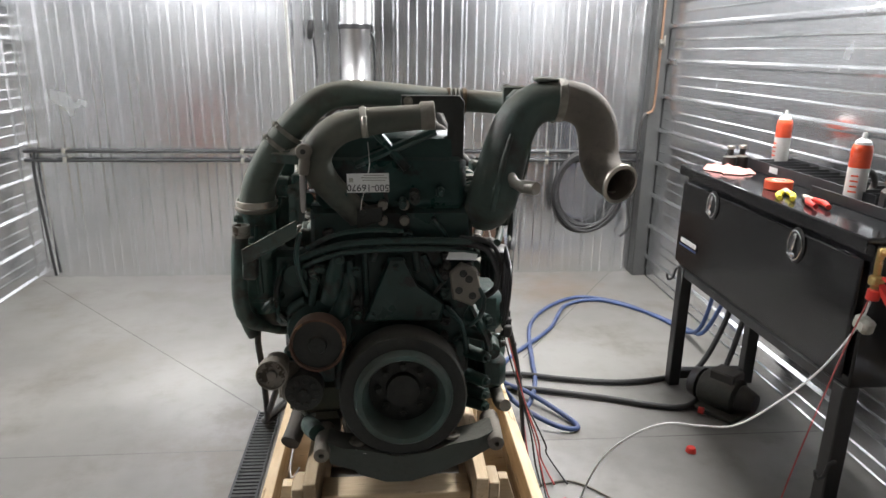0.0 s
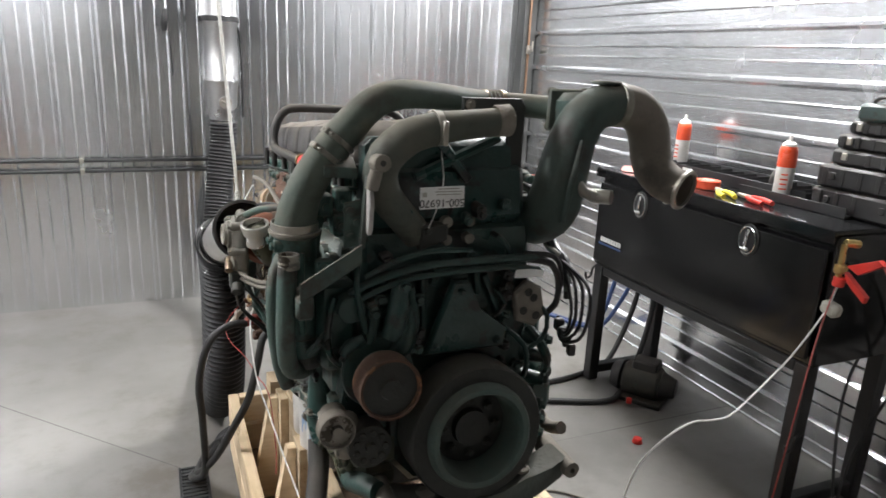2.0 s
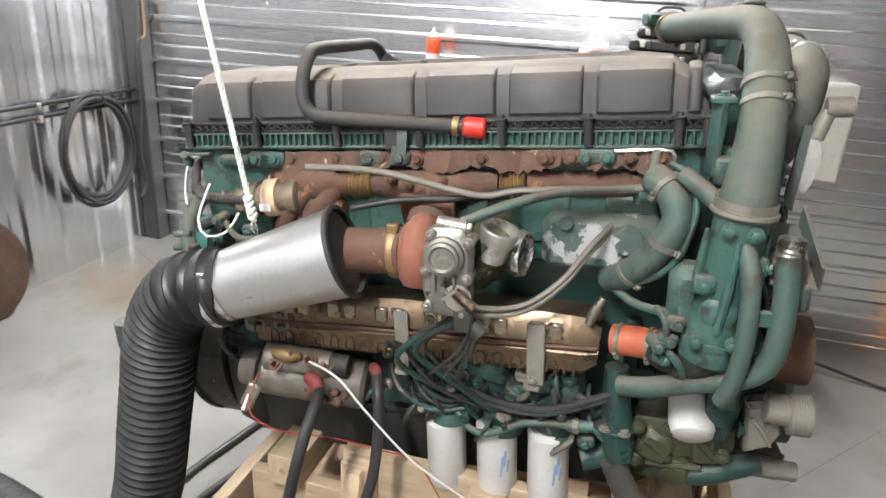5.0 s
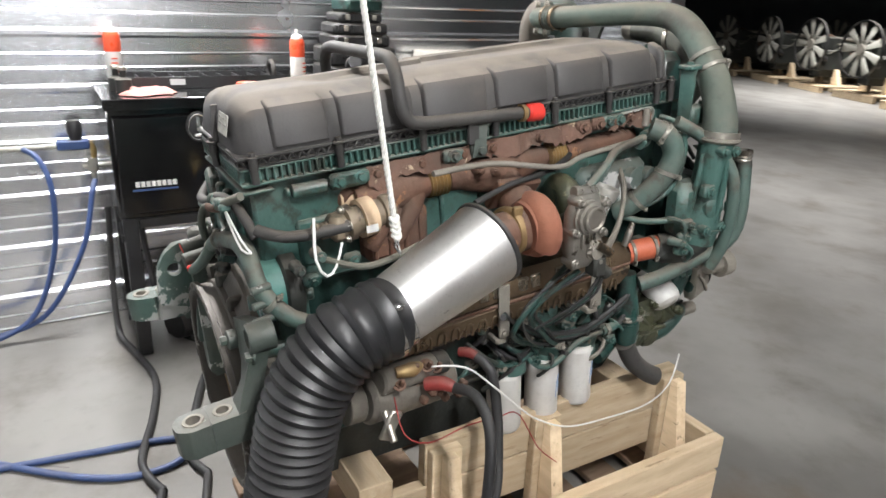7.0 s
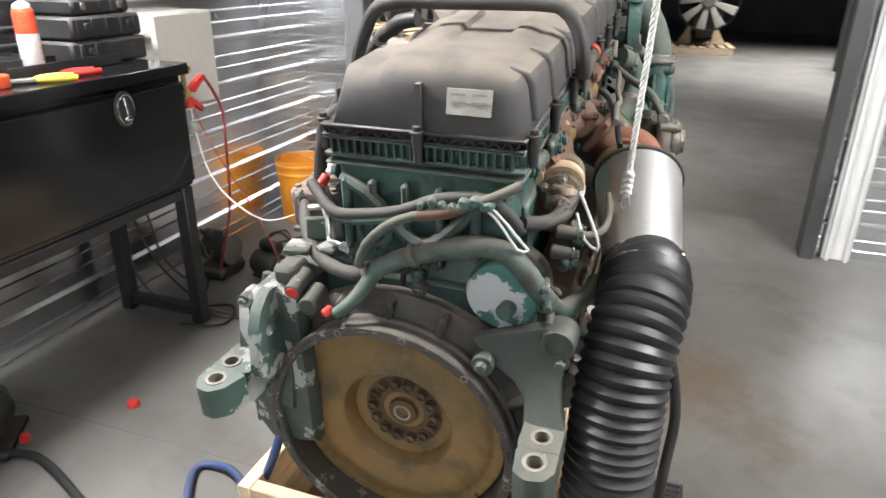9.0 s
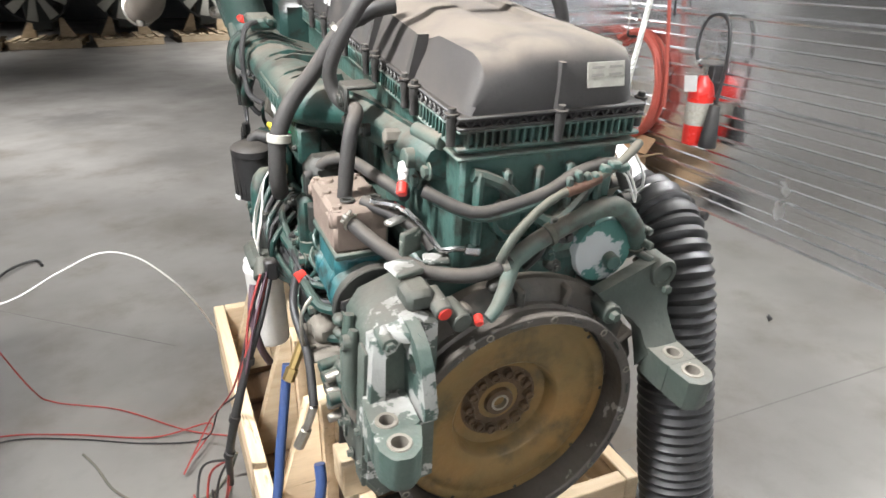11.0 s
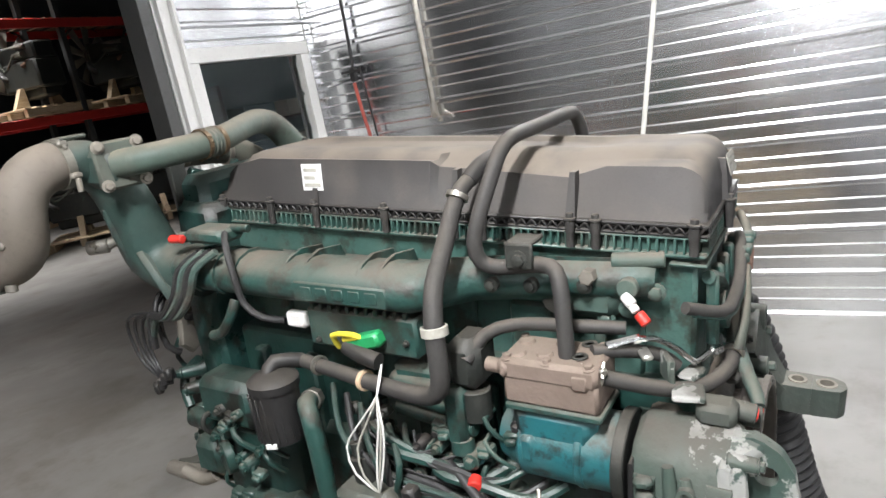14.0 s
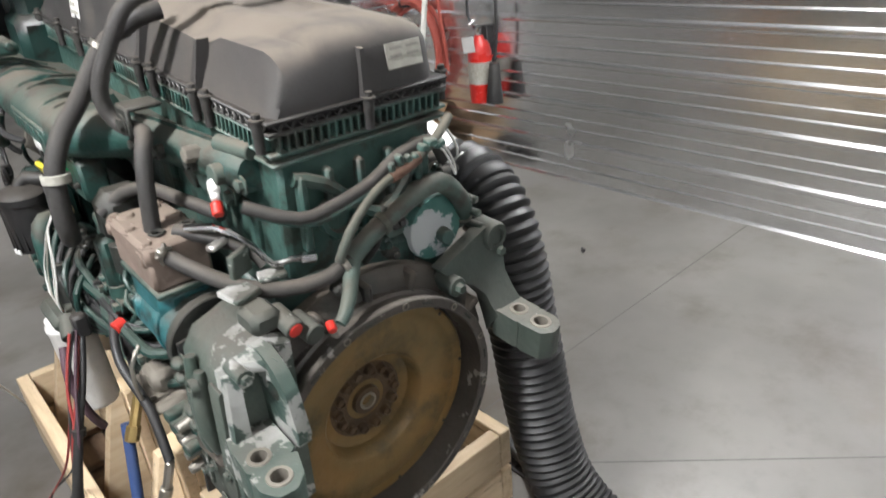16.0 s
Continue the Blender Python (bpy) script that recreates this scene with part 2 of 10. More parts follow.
M_bared = surface("half_bared_casting", (0.046, 0.088, 0.074), (0.070, 0.090, 0.076), 0.48, 0.1, 8, 60, 0.5, 0.5, (0.11, 0.098, 0.084), (0.33, 0.335, 0.315), 0.515, 9, soft=0.03)
M_gearplate = surface("dusty_brown_plate", (0.046, 0.042, 0.036), (0.066, 0.056, 0.046), 0.62, 0.1, 7, 60, 0.45, 0.8, DUST, (0.026, 0.030, 0.026), 0.5, 9, soft=0.15, side=0.5)
M_mount = surface("dark_grey_green_casting", (0.042, 0.058, 0.049), (0.060, 0.066, 0.057), 0.55, 0.05, 8, 60, 0.45, 0.4, DUST, (0.42, 0.42, 0.40), 0.67, 15, soft=0.02)
M_flange = surface("worn_flange_metal", (0.052, 0.047, 0.042), (0.10, 0.088, 0.076), 0.5, 0.3, 9, 60, 0.4, 0.3, DUST, (0.30, 0.28, 0.26), 0.63, 20, soft=0.04)
M_dark = surface("grimy_black_casting", (0.016, 0.020, 0.018), (0.034, 0.034, 0.029), 0.6, 0.1, 9, 70, 0.4, 0.3, DUST, (0.03, 0.05, 0.042), 0.6, 9, soft=0.1)
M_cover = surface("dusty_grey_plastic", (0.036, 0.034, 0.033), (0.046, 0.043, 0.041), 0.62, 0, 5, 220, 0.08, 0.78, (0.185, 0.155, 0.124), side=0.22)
M_black = surface("black_plastic", (0.014, 0.014, 0.015), (0.022, 0.021, 0.020), 0.5, 0, 10, 120, 0.1, 0.25, DUST)
M_rubber = surface("dusty_rubber_hose", (0.026, 0.025, 0.025), (0.045, 0.042, 0.038), 0.7, 0, 6, 120, 0.12, 0.42, DUST, side=0.15)
M_hose = surface("black_duct_hose", (0.0065, 0.007, 0.008), (0.011, 0.011, 0.012), 0.5, 0, 4, 90, 0.08, 0.13, (0.10, 0.092, 0.084), side=0.15)
M_boot = surface("dark_red_rubber", (0.26, 0.028, 0.022), (0.16, 0.02, 0.018), 0.55, 0, 20, 90, 0.1, 0.3, DUST)
M_starter = surface("oily_stained_starter", (0.20, 0.185, 0.16), (0.11, 0.095, 0.075), 0.45, 0.3, 12, 70, 0.4, 0.3, DUST, (0.12, 0.06, 0.03), 0.58, 14, soft=0.08)
M_rust = surface("rusted_iron", (0.13, 0.060, 0.035), (0.085, 0.05, 0.036), 0.85, 0.1, 12, 90, 0.5, 0.25, DUST, (0.22, 0.11, 0.055), 0.6, 16)
M_turbo = surface("red_brown_oxide", (0.27, 0.10, 0.055), (0.20, 0.075, 0.045), 0.85, 0.05, 8, 80, 0.35, 0.15, DUST)
M_oldrust = surface("dark_brown_rust", (0.062, 0.034, 0.022), (0.090, 0.055, 0.036), 0.6, 0.25, 6, 60, 0.4, 0.2, DUST, (0.035, 0.024, 0.018), 0.5, 7, soft=0.15)
M_flyrust = surface("amber_rust_film", (0.27, 0.150, 0.048), (0.165, 0.118, 0.046), 0.40, 0.25, 6, 60, 0.35, 0, DUST, (0.085, 0.066, 0.030), 0.47, 8, rough_var=0.14, soft=0.22)
M_flydark = surface("dark_rusted_centre", (0.115, 0.070, 0.034), (0.060, 0.040, 0.024), 0.5, 0.2, 20, 80, 0.4)
M_alu = surface("oily_aluminium", (0.34, 0.33, 0.30), (0.22, 0.20, 0.17), 0.42, 0.8, 9, 90, 0.35, 0.25, DUST, (0.08, 0.07, 0.055), 0.6, 12)
M_castalu = surface("dull_cast_aluminium", (0.24, 0.22, 0.185), (0.18, 0.165, 0.14), 0.7, 0.35, 8, 90, 0.4, 0.4, DUST)
M_steel = surface("brushed_stainless", (0.66, 0.65, 0.63), (0.58, 0.57, 0.55), 0.42, 1.0, 5, 120, 0.05, rough_var=0.08, spots=(0.35, 0.34, 0.33), spot_at=0.66, soft=0.06)
M_zinc = surface("zinc_clamp", (0.50, 0.48, 0.43), (0.36, 0.33, 0.28), 0.4, 0.9, 15, 90, 0.2)
M_brass = surface("dull_yellow_zinc_band", (0.36, 0.25, 0.11), (0.25, 0.165, 0.08), 0.5, 0.7, 15, 90, 0.3, 0.3, DUST)
M_bronze = surface("oily_bronze_housing", (0.22, 0.158, 0.098), (0.12, 0.084, 0.052), 0.30, 0.75, 9, 70, 0.35, 0.25, DUST, (0.05, 0.04, 0.03), 0.6, 12)
M_filter = surface("white_filter_paint", (0.62, 0.61, 0.58), (0.48, 0.46, 0.43), 0.45, 0, 10, 90, 0.1, 0.2, DUST, (0.20, 0.17, 0.13), 0.64, 14)
M_orange = surface("orange_silicone", (0.42, 0.10, 0.045), (0.33, 0.075, 0.035), 0.6, 0, 12, 90, 0.15)
M_red = surface("red_plastic", (0.62, 0.035, 0.025), (0.5, 0.03, 0.02), 0.45, 0, 20, 90, 0.05)
M_white = surface("white_plastic", (0.75, 0.74, 0.71), (0.66, 0.65, 0.62), 0.5, 0, 20, 90, 0.05)
M_paper = surface("white_paper", (0.74, 0.74, 0.72), (0.68, 0.68, 0.66), 0.8, 0, 20, 90, 0.05)
M_ink = surface("black_ink", (0.03, 0.03, 0.03), (0.04, 0.04, 0.04), 0.7, 0, 20, 90, 0)
M_labelgrey = surface("worn_label", (0.40, 0.39, 0.34), (0.30, 0.29, 0.25), 0.7, 0, 60, 200, 0.05)
M_wood = surface("pale_pine", (0.64, 0.51, 0.345), (0.50, 0.375, 0.235), 0.75, 0, 6, 40, 0.25, 0, DUST, (0.22, 0.145, 0.08), 0.60, 8, stretch=(6, 0.8, 6), vary=0.28, soft=0.12)
M_woodx = surface("pale_pine_across", (0.64, 0.51, 0.345), (0.50, 0.375, 0.235), 0.75, 0, 6, 40, 0.25, 0, DUST, (0.22, 0.145, 0.08), 0.60, 8, stretch=(0.8, 6, 6), vary=0.28, soft=0.12)
M_wooddark = surface("stained_timber", (0.24, 0.16, 0.10), (0.16, 0.11, 0.075), 0.8, 0, 6, 40, 0.25, 0, DUST, stretch=(6, 0.8, 6), vary=0.2)
M_galv = surface("galvanised_sheet", (0.85, 0.86, 0.875), (0.81, 0.82, 0.835), 0.235, 1.0, 2.0, 30, 0.05, rough_var=0.05, tall=0.0022)
M_galvtrim = surface("galvanised_trim", (0.55, 0.56, 0.57), (0.47, 0.48, 0.49), 0.4, 1.0, 3, 30, 0.03)
M_floor = surface("polished_concrete", (0.215, 0.205, 0.190), (0.130, 0.123, 0.112), 0.36, 0, 1.1, 14, 0.05, 0, DUST, (0.105, 0.092, 0.075), 0.46, 2.6, rough_var=0.07, soft=0.34)
M_joint = surface("saw_cut_joint", (0.12, 0.115, 0.11), (0.16, 0.15, 0.14), 0.9, 0, 20, 60, 0.1)
M_box = surface("glossy_black_enamel", (0.0075, 0.0075, 0.008), (0.010, 0.010, 0.0105), 0.13, 0, 4, 60, 0.015, 0, DUST, rough_var=0.03)
M_leg = surface("black_painted_steel", (0.014, 0.014, 0.015), (0.024, 0.024, 0.025), 0.45, 0, 8, 60, 0.1)
M_chrome = surface("bright_chrome", (0.75, 0.75, 0.74), (0.68, 0.68, 0.67), 0.15, 1.0, 10, 60, 0.02, rough_var=0.05)
M_cable = surface("black_cable", (0.016, 0.016, 0.017), (0.028, 0.027, 0.026), 0.55, 0, 10, 90, 0.05)
M_blue = surface("blue_air_hose", (0.032, 0.068, 0.19), (0.026, 0.055, 0.15), 0.5, 0, 10, 90, 0.05, 0.3, DUST)
M_whitewire = surface("white_wire", (0.72, 0.71, 0.68), (0.6, 0.59, 0.56), 0.5, 0, 20, 90, 0)
M_redwire = surface("red_wire", (0.32, 0.04, 0.034), (0.24, 0.032, 0.027), 0.5, 0, 20, 90, 0)
M_rope = surface("white_braided_rope", (0.66, 0.65, 0.61), (0.55, 0.54, 0.5), 0.8, 0, 30, 200, 0.3)
M_stamped = surface("bright_stamped_bronze", (0.38, 0.33, 0.26), (0.24, 0.195, 0.14), 0.26, 0.9, 14, 80, 0.3, 0.2, DUST, (0.08, 0.06, 0.04), 0.62, 14, soft=0.1)
M_olive = surface("oil_stained_olive", (0.075, 0.078, 0.038), (0.030, 0.036, 0.026), 0.38, 0.25, 12, 70, 0.35, 0.3, DUST, (0.24, 0.23, 0.13), 0.6, 12, soft=0.1)
M_bright = surface("bright_machined_aluminium", (0.72, 0.71, 0.68), (0.55, 0.53, 0.48), 0.32, 0.85, 14, 90, 0.2, 0, DUST, (0.20, 0.18, 0.14), 0.64, 18, soft=0.1)
M_flake = surface("flaking_rusted_sheet", (0.125, 0.062, 0.040), (0.085, 0.055, 0.042), 0.85, 0.1, 12, 90, 0.6, 0.2, DUST, (0.34, 0.27, 0.18), 0.63, 24, soft=0.05)
M_valve = surface("tan_stained_valve", (0.235, 0.19, 0.13), (0.13, 0.10, 0.07), 0.5, 0.35, 14, 80, 0.4, 0.3, DUST, (0.06, 0.045, 0.032), 0.56, 18, soft=0.08)
M_wrap = surface("cream_fibre_wrap", (0.62, 0.46, 0.30), (0.5, 0.36, 0.24), 0.9, 0, 20, 90, 0.4)
M_bluefaint = surface("faded_blue_print", (0.22, 0.32, 0.5), (0.3, 0.38, 0.52), 0.6, 0, 20, 90, 0.05)
M_greenclip = surface("bright_green_plastic", (0.02, 0.30, 0.10), (0.02, 0.24, 0.08), 0.45, 0, 20, 90, 0.05)
M_yellow = surface("yellow_plastic", (0.72, 0.60, 0.05), (0.62, 0.5, 0.04), 0.5, 0, 20, 90, 0.05)
M_purple = surface("dull_purple_rubber", (0.09, 0.05, 0.065), (0.06, 0.035, 0.045), 0.6, 0, 10, 90, 0.1)
M_castbrown = surface("brown_dusted_casting", (0.215, 0.165, 0.135), (0.165, 0.125, 0.10), 0.75, 0.15, 9, 90, 0.4, 0.5, (0.22, 0.18, 0.14))
# Oily front green; part of the backlit front's shade is in the colour.
M_frontgreen = surface("oily_shaded_front_green", (0.017, 0.054, 0.047), (0.013, 0.034, 0.030), 0.36, 0, 9, 70, 0.45, 0.18, DUST, (0.011, 0.013, 0.011), 0.52, 11, soft=0.1)
M_hubgreen = surface("worn_hub_green", (0.050, 0.100, 0.090), (0.075, 0.085, 0.070), 0.45, 0.1, 7, 60, 0.3, 0.25, DUST, (0.07, 0.06, 0.045), 0.6, 9, soft=0.12)
# Oily dark green, deepened to carry shade between parts and on low lines.
M_dkgreen = surface("oily_green_with_shade", (0.017, 0.056, 0.047), (0.012, 0.032, 0.027), 0.38, 0, 9, 70, 0.35, 0.22, DUST, (0.010, 0.012, 0.010), 0.55, 10, soft=0.08)
M_chipcap = surface("flaked_green_cap", (0.045, 0.16, 0.135), (0.05, 0.14, 0.12), 0.5, 0, 7, 60, 0.3, 0.2, DUST, (0.42, 0.44, 0.44), 0.53, 7)
M_dust = surface("faded_print", (0.22, 0.21, 0.19), (0.26, 0.25, 0.22), 0.8, 0, 20, 60, 0)
M_galvduct = surface("bright_duct_sheet", (0.62, 0.62, 0.62), (0.52, 0.52, 0.52), 0.34, 1.0, 4, 30, 0.03)
M_column = surface("dark_grey_column", (0.055, 0.056, 0.055), (0.075, 0.075, 0.072), 0.5, 0.2, 4, 40, 0.05)
M_copper = surface("dull_copper", (0.32, 0.19, 0.12), (0.25, 0.16, 0.11), 0.45, 0.8, 10, 60, 0.1)
M_brassfit = surface("brass_fitting", (0.60, 0.44, 0.18), (0.5, 0.36, 0.15), 0.35, 0.9, 15, 90, 0.1)
M_rag = surface("dull_pink_cloth", (0.48, 0.22, 0.19), (0.36, 0.16, 0.14), 0.95, 0, 15, 200, 0.4)
M_beige = surface("beige_enamel", (0.55, 0.52, 0.46), (0.5, 0.47, 0.42), 0.5, 0, 4, 60, 0.03)
M_extred = surface("red_gloss_paint", (0.60, 0.03, 0.022), (0.52, 0.025, 0.02), 0.25, 0, 6, 60, 0.02)
M_redhose = surface("red_rubber_hose", (0.42, 0.085, 0.06), (0.34, 0.07, 0.05), 0.6, 0, 8, 90, 0.1)
M_card = surface("brown_cardboard", (0.42, 0.28, 0.16), (0.36, 0.235, 0.135), 0.85, 0, 5, 90, 0.1)
M_paintwhite = surface("white_trim_paint", (0.74, 0.74, 0.72), (0.66, 0.66, 0.64), 0.5, 0, 4, 60, 0.03)
# Tone of the added ceiling, set for bounce and wall reflections.
M_ceiling = surface("unseen_bounce_ceiling", (0.56, 0.56, 0.545), (0.50, 0.50, 0.485), 0.6, 0, 3, 60, 0.03)
M_officewall = surface("blue_grey_paint", (0.10, 0.14, 0.16), (0.13, 0.17, 0.19), 0.6, 0, 3, 60, 0.03)
M_bucket = surface("orange_bucket_plastic", (0.72, 0.28, 0.02), (0.62, 0.22, 0.02), 0.45, 0, 6, 60, 0.04, 0, DUST, (0.4, 0.2, 0.06), 0.66, 8)
M_rackred = surface("red_rack_enamel", (0.55, 0.03, 0.02), (0.45, 0.025, 0.02), 0.45, 0, 6, 60, 0.04)
M_shopwall = surface("dim_painted_sheet", (0.10, 0.105, 0.11), (0.08, 0.085, 0.09), 0.6, 0.1, 2, 30, 0.05)


def stain(mat, centre, radius, colour, much=0.75):
    """A spill with a ragged edge on the floor."""
    nt = mat.node_tree
    nodes, link = nt.nodes, nt.links.new
    bs = nodes["Principled BSDF"]
    old = bs.inputs["Base Color"].links[0].from_socket
    geo = nodes.new("ShaderNodeNewGeometry")
    dist = nodes.new("ShaderNodeVectorMath")
    dist.operation = "DISTANCE"
    dist.inputs[1].default_value = centre
    link(geo.outputs["Position"], dist.inputs[0])
    n = nodes.new("ShaderNodeTexNoise")
    n.inputs["Scale"].default_value = 5 / radius ** 0.5
    n.inputs["Detail"].default_value = 6
    n.inputs["Roughness"].default_value = 0.65
    link(geo.outputs["Position"], n.inputs["Vector"])
    a = nodes.new("ShaderNodeMath")
    a.operation = "MULTIPLY_ADD"
    a.inputs[1].default_value = radius * 2.2
    link(n.outputs["Fac"], a.inputs[0])
    link(dist.outputs["Value"], a.inputs[2])
    m = nodes.new("ShaderNodeMapRange")
    m.interpolation_type = "SMOOTHSTEP"
    for k, v in zip(("From Min", "From Max", "To Min", "To Max"), (radius * 1.15, radius * 2.3, much, 0.0)):
        m.inputs[k].default_value = v
    link(a.outputs[0], m.inputs["Value"])
    x = nodes.new("ShaderNodeMix")
    x.data_type = "RGBA"
    link(m.outputs["Result"], x.inputs[0])
    link(old, x.inputs[6])
    x.inputs[7].default_value = rgb(colour)
    link(x.outputs[2], bs.inputs["Base Color"])


for c, rad, col, much in (((-0.62, -0.35, 0), 0.34, (0.13, 0.09, 0.055), 0.75), ((-0.75, 0.35, 0), 0.28, (0.12, 0.112, 0.10), 0.45), ((1.15, 2.5, 0), 0.40, (0.15, 0.10, 0.06), 0.55), ((0.95, 0.55, 0), 0.25, (0.10, 0.095, 0.085), 0.5), ((-0.7, -2.6, 0), 0.6, (0.095, 0.085, 0.07), 0.6), ((0.5, -1.9, 0), 0.4, (0.10, 0.09, 0.075), 0.5),
                          ((-2.2, -3.6, 0), 0.9, (0.085, 0.08, 0.07), 0.6), ((0.3, -4.6, 0), 1.1, (0.09, 0.085, 0.078), 0.55), ((1.9, -2.9, 0), 0.7, (0.10, 0.095, 0.085), 0.5), ((-1.0, -6.5, 0), 1.4, (0.085, 0.08, 0.075), 0.55), ((1.2, -5.2, 0), 0.5, (0.07, 0.066, 0.062), 0.6), ((-1.6, -2.4, 0), 0.35, (0.09, 0.082, 0.07), 0.5), ((-1.5, 1.6, 0), 0.22, (0.14, 0.12, 0.095), 0.4), ((0.35, -3.4, 0), 0.5, (0.08, 0.075, 0.068), 0.5), ((-0.85, -0.05, 0), 0.20, (0.10, 0.075, 0.05), 0.6)):
    stain(M_floor, c, rad, col, much)
for c, rad in (((-0.66, 0.62, 0.0), 0.20), ((-0.70, 0.92, 0.0), 0.14), ((-0.60, 0.40, 0.0), 0.12)):
    stain(M_floor, c, rad, (0.085, 0.066, 0.045), 0.6)

# ---- the bay ----
XL, XR, YB, YF, TOP = -2.48, 1.88, 2.90, -1.85, 2.95
RIB = 0.229


def rib_profile(run):
    """Height of the sheet over its pans at a distance along it."""
    t = (run % RIB) / RIB
    if t < 0.055:
        return t / 0.055 * 0.019
    if t < 0.125:
        return 0.019
    if t < 0.18:
        return (0.18 - t) / 0.055 * 0.019
    for c in (0.46, 0.72):
        if abs(t - c) < 0.03:
            return 0.0055 * (1 - abs(t - c) / 0.03)
    return 0.0


RIB_STOPS = (0, 0.055, 0.125, 0.18, 0.43, 0.46, 0.49, 0.69, 0.72, 0.75)


def rib_sheet(a, along, length, up, height, inward, phase=0.0):
    """Ribbed sheet from corner a; ribs run along `along` and repeat along `up`, standing out to `inward`. It has a thickness."""
    a, along, up, inward = Vector(a), Vector(along), Vector(up), Vector(inward)
    runs = {0.0, height}
    k = -1
    while k * RIB - phase < height:
        for s in RIB_STOPS:
            d = (k + s) * RIB - phase
            if 0 < d < height:
                runs.add(round(d, 5))
        k += 1
    runs = sorted(runs)
    s = Shape()
    s.flat = 12
    front = [(a + up * d + inward * (0.004 + rib_profile(d + phase + 50 * RIB))) for d in runs]
    back = [(a + up * d - inward * 0.05) for d in runs]
    n = len(runs)
    pts = front + [p + along * length for p in front] + back + [p + along * length for p in back]
    flip = along.cross(up).dot(inward) < 0
    f = []
    for i in range(n - 1):
        f.append((i, n + i, n + i + 1, i + 1))
        f.append((2 * n + i + 1, 3 * n + i + 1, 3 * n + i, 2 * n + i))
        f.append((i, i + 1, 2 * n + i + 1, 2 * n + i))
        f.append((n + i + 1, n + i, 3 * n + i, 3 * n + i + 1))
    f += [(0, 2 * n, 3 * n, n), (n - 1, 2 * n - 1, 4 * n - 1, 3 * n - 1)]
    s.add(pts, [q[::-1] for q in f] if flip else f)
    return s


solo("wall_west", rib_sheet((XL, YF - 0.05, 0), (0, 1, 0), YB - YF + 0.1, (0, 0, 1), TOP, (1, 0, 0), 0.03), M_galv,
     "galvanised ribbed steel wall with ribs running level", "wall", kind="structure")
solo("wall_east", rib_sheet((XR, YF - 0.05, 0), (0, 1, 0), YB - YF + 0.1, (0, 0, 1), TOP, (-1, 0, 0), 0.10), M_galv,
     "galvanised ribbed steel wall with ribs running level", "wall", kind="structure")
solo("wall_north", rib_sheet((XL, YB, 0), (0, 0, 1), TOP, (1, 0, 0), XR - XL, (0, -1, 0), 0.02), M_galv,
     "galvanised ribbed steel wall with upright ribs", "wall", kind="structure")
g = Shape()
g.box((2.0, -10.0, -0.15), (44, 40, 0.3), bev=0.01)
floor = solo("floor", g, M_floor, "smooth grey concrete floor with stains", "floor", kind="structure")
# unseen ceiling, added to bounce lamp light onto the walls
g = Shape()
g.box(((XL + XR) / 2, (YB + YF) / 2, TOP + 0.05), (XR - XL, YB - YF, 0.1), bev=0.004)
solo("ceiling", g, M_ceiling, "plain unseen ceiling over the bay, added to bounce light", "ceiling", kind="structure")

# ---- bench: steel tool chest on a leg frame ----
BX0, BX1, BY0, BY1, BZ0, BZ1 = 1.34, 1.80, -0.08, 1.163, 0.615, 1.072
chest = thing("tool_chest_bench", (1.57, 0.54, 0), "glossy black steel tool chest standing on a black leg frame", "tool chest")
part("body", Shape().box(((BX0 + BX1) / 2 + 0.01, (BY0 + BY1) / 2, (BZ0 + BZ1) / 2), (BX1 - BX0 - 0.02, BY1 - BY0, BZ1 - BZ0), bev=0.006), M_box, chest)
s = Shape().box(((BX0 + BX1) / 2 - 0.004, (BY0 + BY1) / 2, BZ1 + 0.010), (BX1 - BX0 + 0.03, BY1 - BY0 + 0.02, 0.018), bev=0.004)
s.box((BX0 - 0.016, (BY0 + BY1) / 2, BZ1 - 0.008), (0.006, BY1 - BY0 + 0.02, 0.03), bev=0.002)
part("lid_top", s, M_box, chest)
door = part("drop_door", Shape().box((BX0 + 0.002, (BY0 + BY1) / 2, (BZ0 + BZ1) / 2 - 0.012), (0.016, BY1 - BY0 - 0.03, BZ1 - BZ0 - 0.075), bev=0.006), M_box, chest)
for ly in (0.84, 0.242):
    s = Shape()
    ring = [(BX0 - 0.006, ly + 0.046 * math.cos(a), 0.975 + 0.060 * math.sin(a)) for a in np.linspace(0, 6.2832, 25)[:-1]]
    s.plate(ring, (-0.006, 0, 0), 0.003)
    part("latch_plate", s, M_black, chest, "oval black latch surround")
    s = Shape()
    ring = [(BX0 - 0.0125, ly + 0.036 * math.cos(a), 0.975 + 0.048 * math.sin(a)) for a in np.linspace(0, 6.2832, 25)[:-1]]
    s.plate(ring, (-0.002, 0, 0), 0.001)
    part("latch_dish", s, M_leg, chest, "dark recessed latch dish")
    rim = [(BX0 - 0.015, ly + 0.037 * math.cos(a), 0.975 + 0.049 * math.sin(a)) for a in np.linspace(0, 6.2832, 29)]
    part("latch_rim", Shape().tube(rim, 0.0032, 8), M_chrome, chest, "chrome latch rim")
    s = Shape().box((BX0 - 0.020, ly, 0.985), (0.008, 0.016, 0.062), Matrix.Rotation(radians(8), 3, "Y"), 0.003)
    s.box((BX0 - 0.024, ly, 0.945), (0.014, 0.040, 0.018), Matrix.Rotation(radians(20), 3, "Y"), 0.006)
    part("paddle_handle", s, M_chrome, chest, "chrome paddle handle")
